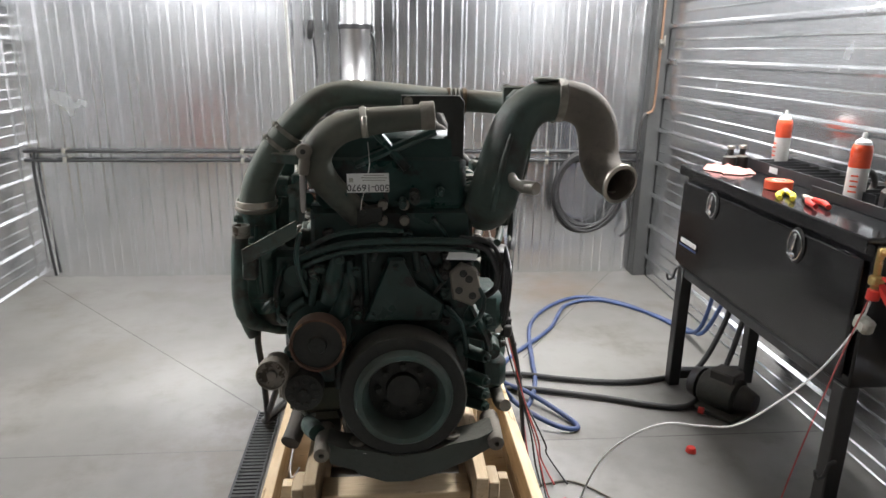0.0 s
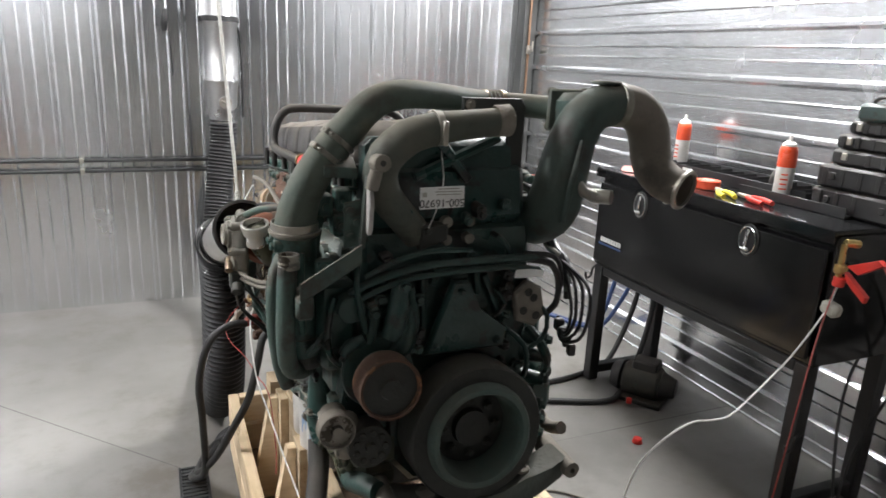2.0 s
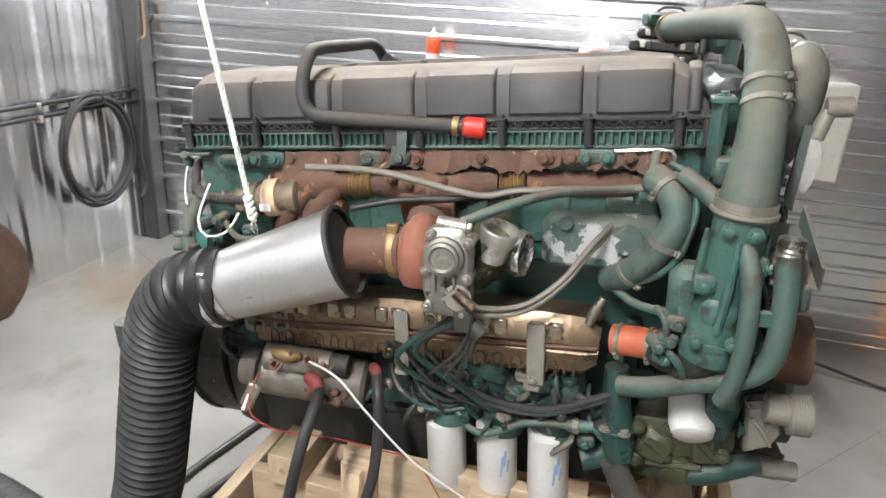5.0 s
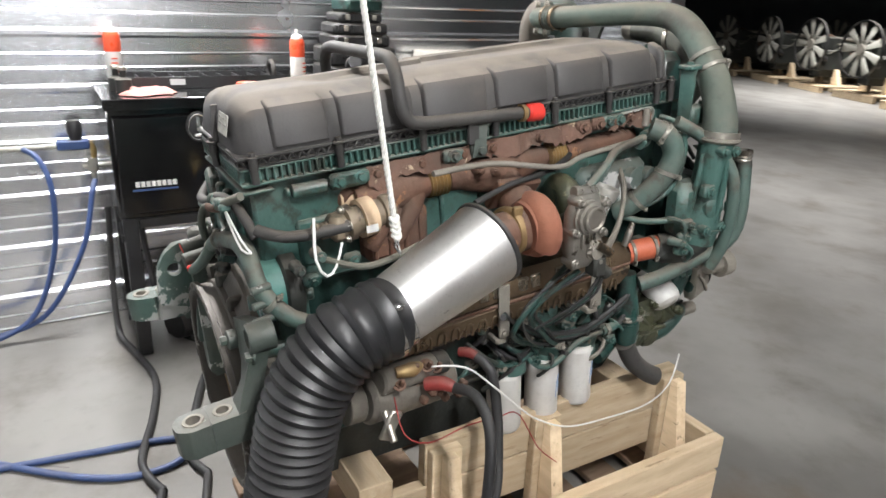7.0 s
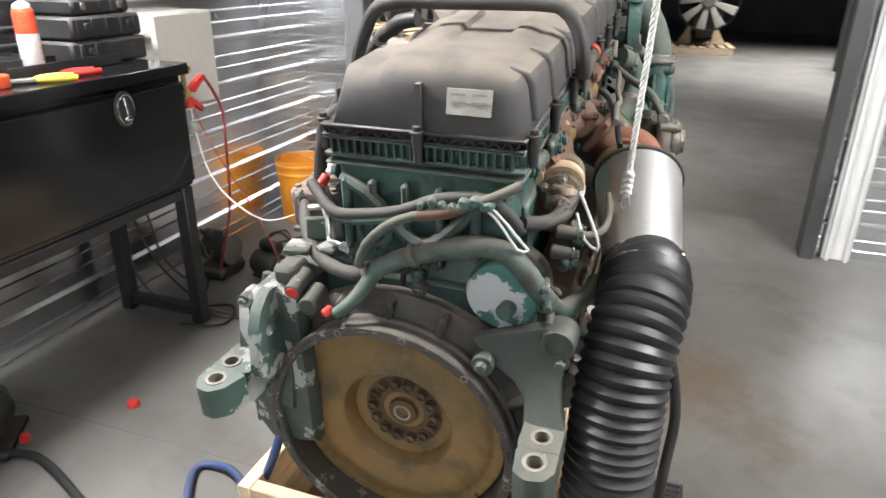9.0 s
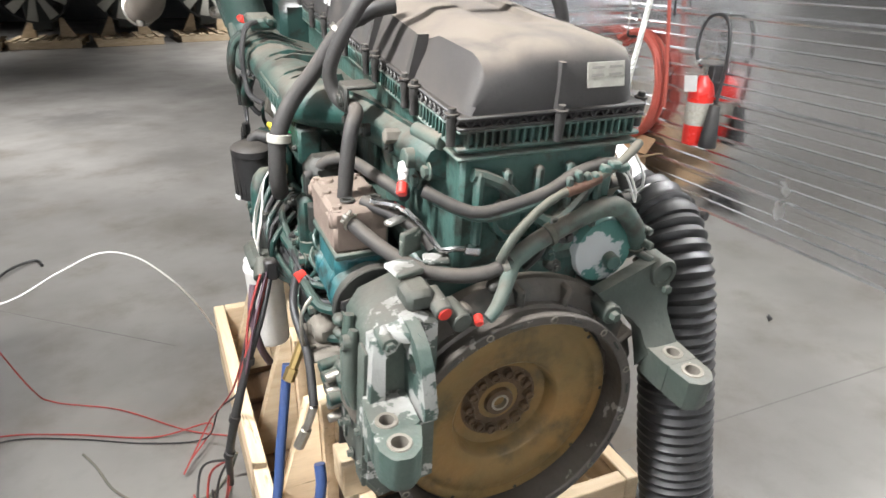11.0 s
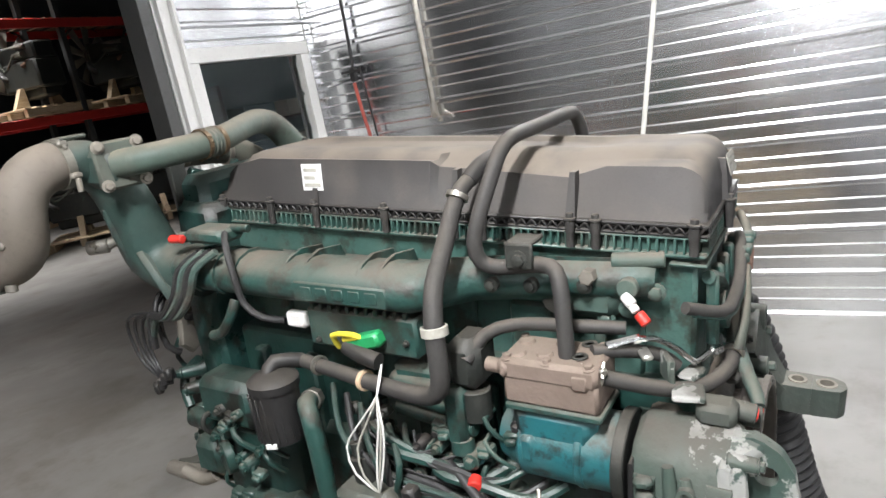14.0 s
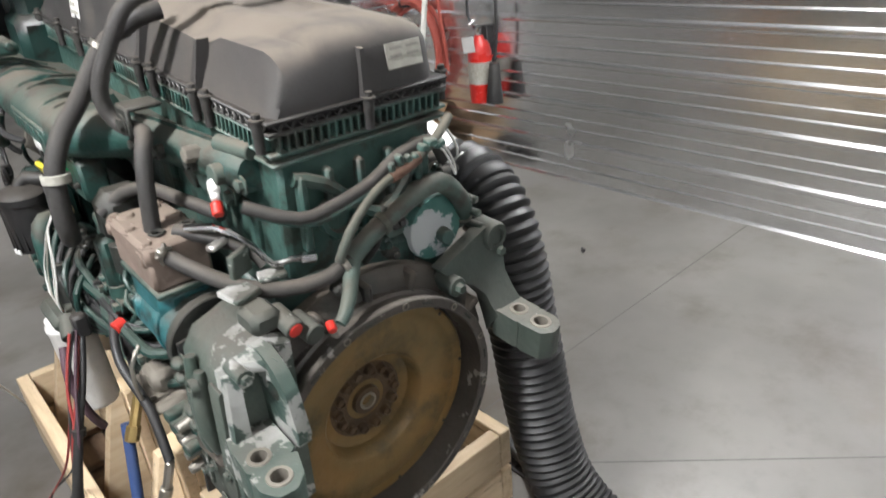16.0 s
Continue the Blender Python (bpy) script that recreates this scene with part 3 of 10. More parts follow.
nameplate = part("nameplate", Shape().box((BX0 - 0.0085, 1.02, 0.755), (0.004, 0.17, 0.042), bev=0.0015), M_box, chest)
part("nameplate_strip", Shape().box((BX0 - 0.0115, 1.02, 0.738), (0.002, 0.168, 0.009), bev=0.0005), M_blue, nameplate, "blue strip")
s = Shape()
for k in range(8):
    s.box((BX0 - 0.0115, 1.084 - k * 0.0195, 0.761), (0.002, 0.0155, 0.022), bev=0.001)
part("nameplate_bar", s, M_white, nameplate, "white bars of worn lettering")
for lx, ly in ((1.385, 1.125), (1.76, 1.125), (1.385, -0.04), (1.76, -0.04)):
    part("leg", Shape().box((lx, ly, 0.31), (0.055, 0.055, 0.61), bev=0.004), M_leg, chest)
for y in (1.125, -0.04):
    part("foot_rail", Shape().box((1.572, y, 0.06), (0.32, 0.045, 0.045), bev=0.004), M_leg, chest)
for x in (1.385, 1.76):
    part("top_rail", Shape().box((x, 0.5425, 0.592), (0.045, 1.10, 0.040), bev=0.004), M_leg, chest)
for y, z in ((1.16, 0.60), (-0.075, 0.36)):
    part("hook", Shape().tube([(1.375, y, z), (1.352, y, z - 0.01), (1.345, y, z - 0.05), (1.32, y, z - 0.06), (1.312, y, z - 0.03)], 0.006, 8), M_leg, chest, "bent steel hook")
TOPZ = BZ1 + 0.0205


def spray_can(name, label):
    s = Shape()
    s.lathe((0, 0, 0), (0, 0, 1), [(0, 0.031), (0.003, 0.033), (0.006, 0.0325), (0.008, 0.0330)], 28)
    body = Shape().lathe((0, 0, 0), (0, 0, 1), [(0, 0.030), (0.004, 0.033), (0.125, 0.033)], 28)
    root = new(name)
    tagged(root, label, "spray can", "spray cans on the bench")
    part("can_body", body, M_white, root, "white printed can wall")
    part("can_shoulder", Shape().lathe((0, 0, 0), (0, 0, 1), [(0.1255, 0.033), (0.185, 0.033), (0.2, 0.029), (0.205, 0.024)], 28), M_orangecan, root, "orange-red can wall")
    part("cap", Shape().lathe((0, 0, 0), (0, 0, 1), [(0.2, 0.027), (0.212, 0.025), (0.222, 0.012)], 20), M_white, root)
    part("nozzle", Shape().cyl((0, 0, 0.222), (0, 0, 0.243), 0.007, seg=12), M_white, root)
    s = Shape()
    for k in range(4):
        s.box((-0.0329, 0, 0.045 + k * 0.018), (0.002, 0.026 - 0.003 * (k % 2), 0.006), bev=0.0005)
    part("print_bar", s, M_orangecan, root, "rows of small print as bars")
    return root


M_orangecan = surface("orange_red_print", (0.70, 0.085, 0.03), (0.62, 0.07, 0.025), 0.35, 0, 20, 90, 0.02)
can = spray_can("spray_can", "orange and white spray can standing on the tool chest")
can.matrix_basis = pose(1.735, 1.08, TOPZ + 0.012)
copy_thing(can, pose(1.575, 0.345, TOPZ + 0.001, 0, 0, 40))

# ---- timber crate under the engine ----
CX, CY0, CY1, CM = 0.412, -0.305, 0.985, 0.02
crate = thing("engine_crate", (0, 0.35, 0), "pale pine shipping crate with gussets holding the engine", "crate")


def board(name, c, d, mat=None, rot=None):
    return part(name, Shape().box(c, d, rot, 0.003), mat or (M_wood if d[1] > d[0] else M_woodx), crate)


for sx in (-1, 1):
    for z in (0.211, 0.088):
        board("side_board", (CM + sx * CX, (CY0 + CY1) / 2, z), (0.036, CY1 - CY0, 0.112))
    board("inner_rail", (sx * 0.235, 0.212, 0.39), (0.036, 0.884, 0.125))
    board("inner_rail", (sx * 0.235, 0.340, 0.262), (0.036, 1.14, 0.125))
    for y in (-0.19, 0.29, 0.605):
        board("upright", (sx * 0.268, y, 0.255), (0.030, 0.085, 0.37), M_wood)
        s = Shape().plate([(sx * 0.285, y - 0.019, 0.435), (sx * 0.285, y - 0.019, 0.06), (CM + sx * 0.388, y - 0.019, 0.06), (CM + sx * 0.388, y - 0.019, 0.12), (sx * 0.31, y - 0.019, 0.435)], (0, 0.038, 0), 0.003)
        part("gusset", s, M_woodx, crate)
    board("bearer", (sx * 0.34, 0.35, 0.012), (0.09, 1.30, 0.024), M_wooddark)
for y in (CY0 + 0.018, CY1 - 0.018):
    for z in (0.211, 0.088):
        board("end_board", (CM, y, z), (2 * CX - 0.04, 0.036, 0.112), M_woodx)
for y in (-0.24, -0.06, 0.12, 0.32, 0.52, 0.72, 0.86):
    board("slat", (CM, y, 0.042), (2 * CX - 0.05, 0.11, 0.022), M_wooddark)
board("cross_beam", (0, -0.13, 0.33), (0.42, 0.09, 0.09), M_woodx)
board("cross_beam", (0, 0.80, 0.368), (0.57, 0.086, 0.086), M_woodx)

# ---- engine ----
engine = thing("diesel_engine", (0, 0.4, 0.12), "green six-cylinder truck diesel engine, dusty, in a timber crate", "engine")


def lean(shape, h):
    """Tips a shape built level into the engine's nose-up rake, about the height h."""
    p = Vector((0, 0.4, h))
    m = Matrix.Translation(p) @ TILT.to_4x4() @ Matrix.Translation(-p)
    if h == 1.2:
        q = Vector((0, 1.0, 1.19))
        m = Matrix.Translation(q) @ Matrix.Rotation(radians(-1.6), 4, "X") @ Matrix.Translation(-q) @ m
    return shape.moved(m)


def Z(h, y):
    return h - 0.082 * (y - 0.4)


def ep(name, shape, mat, parent=None, label=""):
    return part(name, shape, mat, parent or engine, label)


def loft_y(rows):
    """rows: (y, [(x, z), ...])."""
    return Shape().rings([[(x, y, z) for x, z in sec] for y, sec in rows])


# valve cover
SEAM = 1.250


def cover_section(rt, xm, zm, xb, top, drop=0.0, inset=0.0, west=0.0, trough=0.0):
    """rt: the top's edge; xm, zm: the shoulder of the side; xb: the foot of the side; trough: depth of the valley along the top."""
    a = [(-0.222 + inset, SEAM), (-0.221 + inset, SEAM + 0.012), (-0.2125 + inset, SEAM + 0.066), (-0.203 + inset, SEAM + 0.081), (-0.178 + inset, top - 0.009), (-0.155, top - 0.001), (-0.132, top), (-0.124, top - trough), (rt - 0.072, top - trough), (rt - 0.064, top),
         (rt - 0.045, top), (rt - 0.014, top - 0.004), (rt, top - 0.014), (xm, SEAM + zm), (xm + (xb - xm) * 0.8 - inset, SEAM + 0.014), (xb - inset, SEAM)]
    return [(x + west * (1.0 if i < 5 else 0.4 if i == 5 else 0.0), max(z - drop, SEAM) if z > SEAM + 0.02 else z) for i, (x, z) in enumerate(a)]


rows = []
for y, rt, xm, zm, xb, top, drop, inset, *west in (
        (-0.045, 0.03, 0.075, 0.07, 0.112, 1.352, 0.105, 0.004), (-0.040, 0.04, 0.08, 0.08, 0.114, 1.352, 0.060, 0.001), (-0.015, 0.05, 0.09, 0.085, 0.117, 1.357, 0.022, 0), (0.02, 0.060, 0.098, 0.09, 0.119, 1.365, 0.006, 0), (0.10, 0.070, 0.102, 0.100, 0.120, 1.367, 0, 0),
        (0.545, 0.070, 0.102, 0.100, 0.120, 1.367, 0, 0), (0.556, 0.052, 0.086, 0.086, 0.115, 1.367, 0, 0), (0.66, 0.045, 0.084, 0.080, 0.114, 1.367, 0, 0), (0.815, 0.038, 0.082, 0.070, 0.112, 1.364, 0, 0), (0.885, 0.030, 0.086, 0.092, 0.112, 1.366, 0, 0), (1.005, 0.026, 0.082, 0.092, 0.110, 1.366, 0.0, 0),
        (1.022, 0.021, 0.080, 0.091, 0.109, 1.365, 0.005, 0.0, 0.006), (1.034, 0.020, 0.078, 0.090, 0.108, 1.363, 0.013, 0.001, 0.013), (1.043, 0.018, 0.075, 0.087, 0.1065, 1.360, 0.026, 0.003, 0.024), (1.048, 0.016, 0.072, 0.083, 0.105, 1.358, 0.046, 0.005, 0.036), (1.050, 0.014, 0.070, 0.080, 0.104, 1.357, 0.105, 0.006, 0.046)):
    rows.append((y, cover_section(rt, xm, zm - 0.006, xb, top - 0.014, drop, inset, *(west or (0.0,)), trough=0.009 if 0.09 < y < 0.82 else 0.0)))
cover_shape = loft_y(rows)
cover_shape.flat = 30
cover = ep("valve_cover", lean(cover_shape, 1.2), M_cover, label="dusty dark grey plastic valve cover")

cuts = [-0.040, 0.008, 0.166, 0.329, 0.494, 0.674, 0.86, 1.02]
for a, b in zip(cuts[:-1], cuts[1:]):
    a, b = a + 0.012, b - 0.012
    if b > 1.0:
        b = 0.985
    outer = [(-0.223, SEAM + 0.009), (-0.2155, SEAM + 0.066), (-0.2065, SEAM + 0.081)]
    rws = []
    for y, k in ((a, -0.002), (a + 0.003, 0.006), (a + 0.007, 0.0085), (b - 0.007, 0.0085), (b - 0.003, 0.006), (b, -0.002)):
        sec = [(-0.195, SEAM + 0.008)] + [(x - k, z + k * 0.3) for x, z in outer] + [(-0.183, SEAM + 0.0905 + k * 0.35)]
        rws.append([(x, y, z) for x, z in sec])
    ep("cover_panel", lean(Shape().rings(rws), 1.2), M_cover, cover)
s = Shape().rings([[(-0.055 - w, yy, SEAM + z) for w, yy, z in ((0.008, 1.04, 0.0), (0.008, 1.062, 0.0), (-0.008, 1.062, 0.0), (-0.008, 1.04, 0.0))], [(-0.055 - w, yy, SEAM + 0.075) for w, yy in ((0.004, 1.04), (0.004, 1.053), (-0.004, 1.053), (-0.004, 1.04))]])
ep("cover_rib", lean(s, 1.2), M_cover, cover)
for rx in (0.114,):
    for ry in (0.26, 0.60, 0.83):
        s = Shape().rings([[(rx + 0.010, ry + d, SEAM) for d in (-0.009, 0.009)] + [(rx - 0.02, ry + d, SEAM) for d in (0.009, -0.009)], [(rx - 0.010, ry + d, SEAM + 0.078) for d in (-0.005, 0.005)] + [(rx - 0.03, ry + d, SEAM + 0.078) for d in (0.005, -0.005)]])
        ep("cover_rib", lean(s, 1.2), M_cover, cover)
# gasket strip with its zigzag webs and bolts
s = Shape()
s.box((-0.054, 0.502, SEAM - 0.003), (0.350, 1.108, 0.007), bev=0.0025)
s.box((-0.054, 0.502, SEAM - 0.019), (0.348, 1.106, 0.005), bev=0.002)


def zig(s, p0, p1, n):
    p0, p1 = Vector(p0), Vector(p1)
    d = (p1 - p0) / n
    for i in range(n):
        a, b = p0 + d * i, p0 + d * (i + 1)
        up = Vector((0, 0, 0.0125))
        u, v = (a, b + up) if i % 2 else (a + up, b)
        mid, dv = (u + v) / 2, (v - u)
        s.cyl(u, v, 0.0019, seg=5)


for x in (-0.227, 0.119):
    zig(s, (x, -0.045, SEAM - 0.0175), (x, 1.05, SEAM - 0.0175), 112)
for y in (-0.048, 1.052):
    zig(s, (-0.22, y, SEAM - 0.0175), (0.11, y, SEAM - 0.0175), 32)
ep("cover_gasket", lean(s, 1.2), M_black, cover, "black plastic sealing strip with zigzag webs")
s = Shape()
s.box((-0.054, 0.502, SEAM - 0.011), (0.330, 1.085, 0.022), bev=0.003)
ep("gasket_core", lean(s, 1.2), M_black, cover)
bolt_spots = [(-0.236, y) for y in cuts[:-1]] + [(-0.236, 1.03)] + [(0.124, y) for y in (-0.02, 0.13, 0.26, 0.44, 0.60, 0.66, 0.83, 0.875, 1.035)] + [(-0.055, 1.062)]
for x, y in bolt_spots:
    s = Shape().lathe((x, y, SEAM - 0.023), (0, 0, 1), [(-0.026, 0.0075), (-0.002, 0.0075), (0, 0.0088), (0.021, 0.0088), (0.023, 0.0115), (0.026, 0.0115), (0.027, 0.0065), (0.034, 0.0065), (0.035, 0.0045)], 12)
    ep("cover_bolt", lean(s, 1.2), M_rubber, cover, "flanged bolt in a rubber sleeve")

# ribbed camshaft frame
s = Shape()
s.box((-0.054, 0.502, SEAM - 0.036), (0.322, 1.082, 0.034), bev=0.004)
s.box((-0.054, 0.502, SEAM - 0.0245), (0.346, 1.104, 0.005), bev=0.002)
s.box((-0.054, 0.502, SEAM - 0.0535), (0.348, 1.104, 0.008), bev=0.003)
s.box((-0.054, 1.025, SEAM - 0.069), (0.346, 0.06, 0.007), bev=0.003)
for i in range(76):
    y = -0.032 + i * 0.0142
    for x in (-0.221, 0.113):
        s.box((x, y, SEAM - 0.0375), (0.013, 0.0042, 0.027), bev=0.0012)
for i in range(23):
    x = -0.208 + i * 0.0141
    for y in (-0.045, 1.049):
        s.box((x, y, SEAM - 0.0375), (0.0042, 0.013, 0.027), bev=0.0012)
ep("camshaft_frame", lean(s, 1.2), M_green, label="green ribbed camshaft frame")

# head, block, sump
s = Shape().box((-0.050, 0.500, 1.075), (0.306, 1.076, 0.240), bev=0.008)
head = ep("cylinder_head", lean(s, 1.2), M_green)
for i in range(6):
    ep("port_pad", lean(Shape().box((-0.205, 0.085 + i * 0.165, 1.05), (0.02, 0.10, 0.10), bev=0.006), 1.2), M_green, head)
    ep("port_pad", lean(Shape().box((0.105, 0.085 + i * 0.165, 1.02), (0.02, 0.09, 0.12), bev=0.006), 1.2), M_green, head)
s = Shape().box((0.0, 0.47, 0.83), (0.310, 1.06, 0.28), bev=0.01)
s.box((0.0, 0.47, 0.66), (0.36, 1.04, 0.20), bev=0.02)
block = ep("engine_block", lean(s, 0.7), M_dkgreen)
for i in range(7):
    ep("block_rib", lean(Shape().box((0.165, 0.02 + i * 0.15, 0.78), (0.03, 0.035, 0.30), bev=0.006), 0.7), M_dkgreen, block)
    ep("block_rib", lean(Shape().box((-0.165, 0.02 + i * 0.15, 0.74), (0.03, 0.035, 0.22), bev=0.006), 0.7), M_dkgreen, block)
s = loft_y([(-0.06, [(-0.15, 0.56), (0.15, 0.56), (0.14, 0.46), (-0.14, 0.46)]), (0.0, [(-0.175, 0.565), (0.175, 0.565), (0.15, 0.42), (-0.15, 0.42)]),
            (0.60, [(-0.175, 0.565), (0.175, 0.565), (0.15, 0.40), (-0.15, 0.40)]), (0.95, [(-0.175, 0.565), (0.175, 0.565), (0.15, 0.42), (-0.15, 0.42)])])
s.box((0, 0.45, 0.562), (0.38, 1.02, 0.014), bev=0.004)
ep("oil_sump", lean(s, 0.6), M_dark, label="black oil sump")

# flywheel housing and flywheel
FY, FZ = 1.078, 0.606
s = Shape()
c = Vector((0, FY, FZ))
ax = TILT @ Vector((0, 1, 0))
s.lathe(c - ax * 0.10, ax, [(0, 0.20), (0, 0.248), (0.070, 0.248), (0.074, 0.242), (0.098, 0.242), (0.100, 0.250), (0.110, 0.250), (0.112, 0.248), (0.112, 0.233), (0.109, 0.230), (0.04, 0.227), (0.03, 0.20)], 72, False, False)
ring = ep("housing_ring", s, M_flange, label="worn bell-housing flange ring")
u0 = Vector((1, 0, 0))
w0 = ax.cross(u0)
for k in range(24):
    a = 6.2832 * (k + 0.3) / 24
    p = c + (u0 * math.cos(a) + w0 * math.sin(a)) * 0.2405
    if k % 2:
        ep("flange_boss", Shape().lathe(p + ax * 0.0115, ax, [(0, 0.0075), (0.0015, 0.0075), (0.0018, 0.005), (-0.0, 0.0048), (-0.0, 0)], 12, False, False), M_castalu, ring, "bare bolt hole in the flange")
    else:
        q = c + (u0 * math.cos(a + 0.1) + w0 * math.sin(a + 0.1)) * 0.241
        ep("flange_slot", Shape().cyl(p + ax * 0.0105, q + ax * 0.0105, 0.0032, seg=8), M_dark, ring)
s = Shape().lathe(c - ax * 0.052, ax, [(-0.03, 0.0), (-0.03, 0.223), (0.010, 0.223), (0.013, 0.220), (0.013, 0.206), (0.0115, 0.203), (0.0115, 0.196), (0.013, 0.193), (0.0135, 0.152), (0.012, 0.149), (0.012, 0.118), (0.008, 0.113), (-0.022, 0.103), (-0.026, 0.096), (-0.026, 0.0)], 80)
fly = ep("flywheel", s, M_flyrust, label="flywheel face coated with amber rust")
s = Shape().lathe(c - ax * 0.084, ax, [(0, 0.084), (0.006, 0.082), (0.007, 0.044), (0.004, 0.042), (0.004, 0.032), (0.014, 0.029), (0.014, 0.017), (-0.01, 0.015), (-0.01, 0.0)], 48)
hub = ep("crank_hub", s, M_flydark, fly, "dark rusted hub plate")
for k in range(14):
    a = 6.2832 * k / 14
    ep("crank_bolt", Shape().lathe(c - ax * 0.078 + (u0 * math.cos(a) + w0 * math.sin(a)) * 0.066, ax, [(0, 0.0125), (0.004, 0.0125), (0.005, 0.0105), (0.012, 0.010), (0.013, 0.007), (0.010, 0.006), (0.010, 0)], 12, False, False), M_flydark, fly)
ep("pilot_bore", Shape().lathe(c - ax * 0.072, ax, [(0, 0.0185), (0.004, 0.0185), (0.004, 0.0140), (-0.01, 0.0135)], 24, False, False), M_zinc, fly, "bright pilot bearing ring")
for k in range(9):
    a = 6.2832 * (k + 0.5) / 9
    p = c - ax * 0.0388 + (u0 * math.cos(a) + w0 * math.sin(a)) * 0.215
    ep("dowel_hole", Shape().lathe(p, ax, [(0, 0.0042), (0.0006, 0.0042)], 10), M_dark, fly)

# rear timing plate behind the flange
outline = [(-0.215, 0.50), (-0.238, 0.62), (-0.240, 0.80), (-0.225, 0.90), (-0.19, 0.945), (-0.10, 0.955), (0.0, 0.945), (0.10, 0.945), (0.20, 0.945), (0.255, 0.915), (0.265, 0.80), (0.255, 0.62), (0.22, 0.50), (0.12, 0.40), (-0.12, 0.40)]
s = Shape().plate([(x, 0.930, z) for x, z in outline], (0, 0.050, 0), 0.010)
ring_arc = [0.25 + 2.64 * k / 18 for k in range(19)]
s.rings([[(rr * math.cos(a), yy, 0.632 + rr * math.sin(a)) for a in ring_arc] + [(ro * math.cos(a), yy, 0.632 + ro * math.sin(a) * 1.02) for a in reversed(ring_arc)] for yy, rr, ro in ((0.94, 0.226, 0.315), (1.02, 0.226, 0.308), (1.042, 0.230, 0.280))])
for k in range(7):
    a = 0.55 + 2.05 * k / 6
    s.box((0.275 * math.cos(a), 1.030, 0.632 + 0.275 * math.sin(a)), (0.016, 0.05, 0.07), Matrix.Rotation(1.5708 - a, 3, "Y"), 0.006)
ep("timing_gear_plate", lean(s, 0.7), M_gearplate, label="grimy brown timing gear casing")


def holed(outline, centre, r, depth, seg=32):
    """A slab with a round hole through it; the outline runs round the hole in one plane."""
    pts, o, depth = [Vector(p) for p in outline], Vector(centre), Vector(depth)
    n = depth.normalized()
    e1 = (pts[0] - o).normalized()
    e2 = n.cross(e1)
    flat = [((p - o).dot(e1), (p - o).dot(e2)) for p in pts]
    outer, inner = [], []
    for k in range(seg):
        a = 6.28319 * (k + 0.25) / seg
        dx, dy = math.cos(a), math.sin(a)
        far = r * 1.3
        for i in range(len(flat)):
            (x0, y0), (x1, y1) = flat[i], flat[(i + 1) % len(flat)]
            den = dx * (y1 - y0) - dy * (x1 - x0)
            if abs(den) > 1e-9:
                t = (x0 * (y1 - y0) - y0 * (x1 - x0)) / den
                v = (x0 * dy - y0 * dx) / den
                if t > 0 and -1e-6 <= v <= 1 + 1e-6:
                    far = max(far, t)
        outer.append(o + (e1 * dx + e2 * dy) * far)
        inner.append(o + (e1 * dx + e2 * dy) * r)
    b = n * 0.0015
    k = 0.995
    rows = [inner, [o + (p - o) * k for p in outer], [p + b for p in outer], [p + depth - b for p in outer], [o + (p - o) * k + depth for p in outer], [p + depth for p in inner], inner]
    return Shape().rings(rows, False, False)


# chipped side gear case
s = Shape().plate([(0.165, 0.925, 0.575), (0.165, 0.925, 0.930), (0.205, 0.925, 0.945), (0.262, 0.925, 0.925), (0.284, 0.925, 0.892), (0.298, 0.925, 0.60), (0.270, 0.925, 0.555)], (0, 0.155, 0), 0.012)
s.plate([(0.286, 0.932, 0.880), (0.296, 0.932, 0.62), (0.296, 0.965, 0.62), (0.286, 0.965, 0.880)], (0.006, 0, 0), 0.003)
s.plate([(0.284, 1.040, 0.885), (0.294, 1.040, 0.60), (0.294, 1.076, 0.60), (0.284, 1.076, 0.885)], (0.010, 0, 0), 0.004)
case = ep("gear_case", lean(s, 0.7).moved(Matrix.Translation((0, 0.0, 0.01))), M_chip, label="grey-green gear case with chipped paint")
for z in (0.752, 0.780, 0.848, 0.874):
    ep("case_stud", Shape().box((0.300, 0.962, z - 0.035), (0.022, 0.030, 0.021), Matrix.Rotation(0.12, 3, "X"), 0.007), M_chip, case)
ep("case_rib", Shape().tube([(0.292, 1.000, 0.868), (0.299, 1.002, 0.80), (0.301, 1.004, 0.72), (0.298, 1.006, 0.69)], [0.009, 0.013, 0.013, 0.008], 10), M_chip, case)
ep("case_rib", Shape().tube([(0.292, 1.024, 0.850), (0.302, 1.026, 0.80), (0.303, 1.028, 0.745), (0.297, 1.03, 0.70)], [0.008, 0.015, 0.015, 0.008], 10).lathe((0.302, 1.026, 0.83), (1, 0, 0.1), [(0, 0.014), (0.012, 0.013), (0.012, 0.007), (0.004, 0.006), (0.004, 0)], 16, False, False), M_chip, case)
for y, z in ((0.945, 0.63), (1.0, 0.60), (1.058, 0.69), (1.058, 0.62), (0.99, 0.665)):
    ep("case_bolt", Shape().bolt((0.300, y, z - 0.02), (1, 0, 0), 0.0075, 0.008), M_chip, case)
s = Shape()
s.plate([(0.150, 0.922, 0.93), (0.29, 0.922, 0.905), (0.305, 0.922, 0.58), (0.150, 0.922, 0.56)], (0, 0.008, 0), 0.003)
ep("case_gasket", lean(s, 0.7), M_black, case, "black gasket edge")

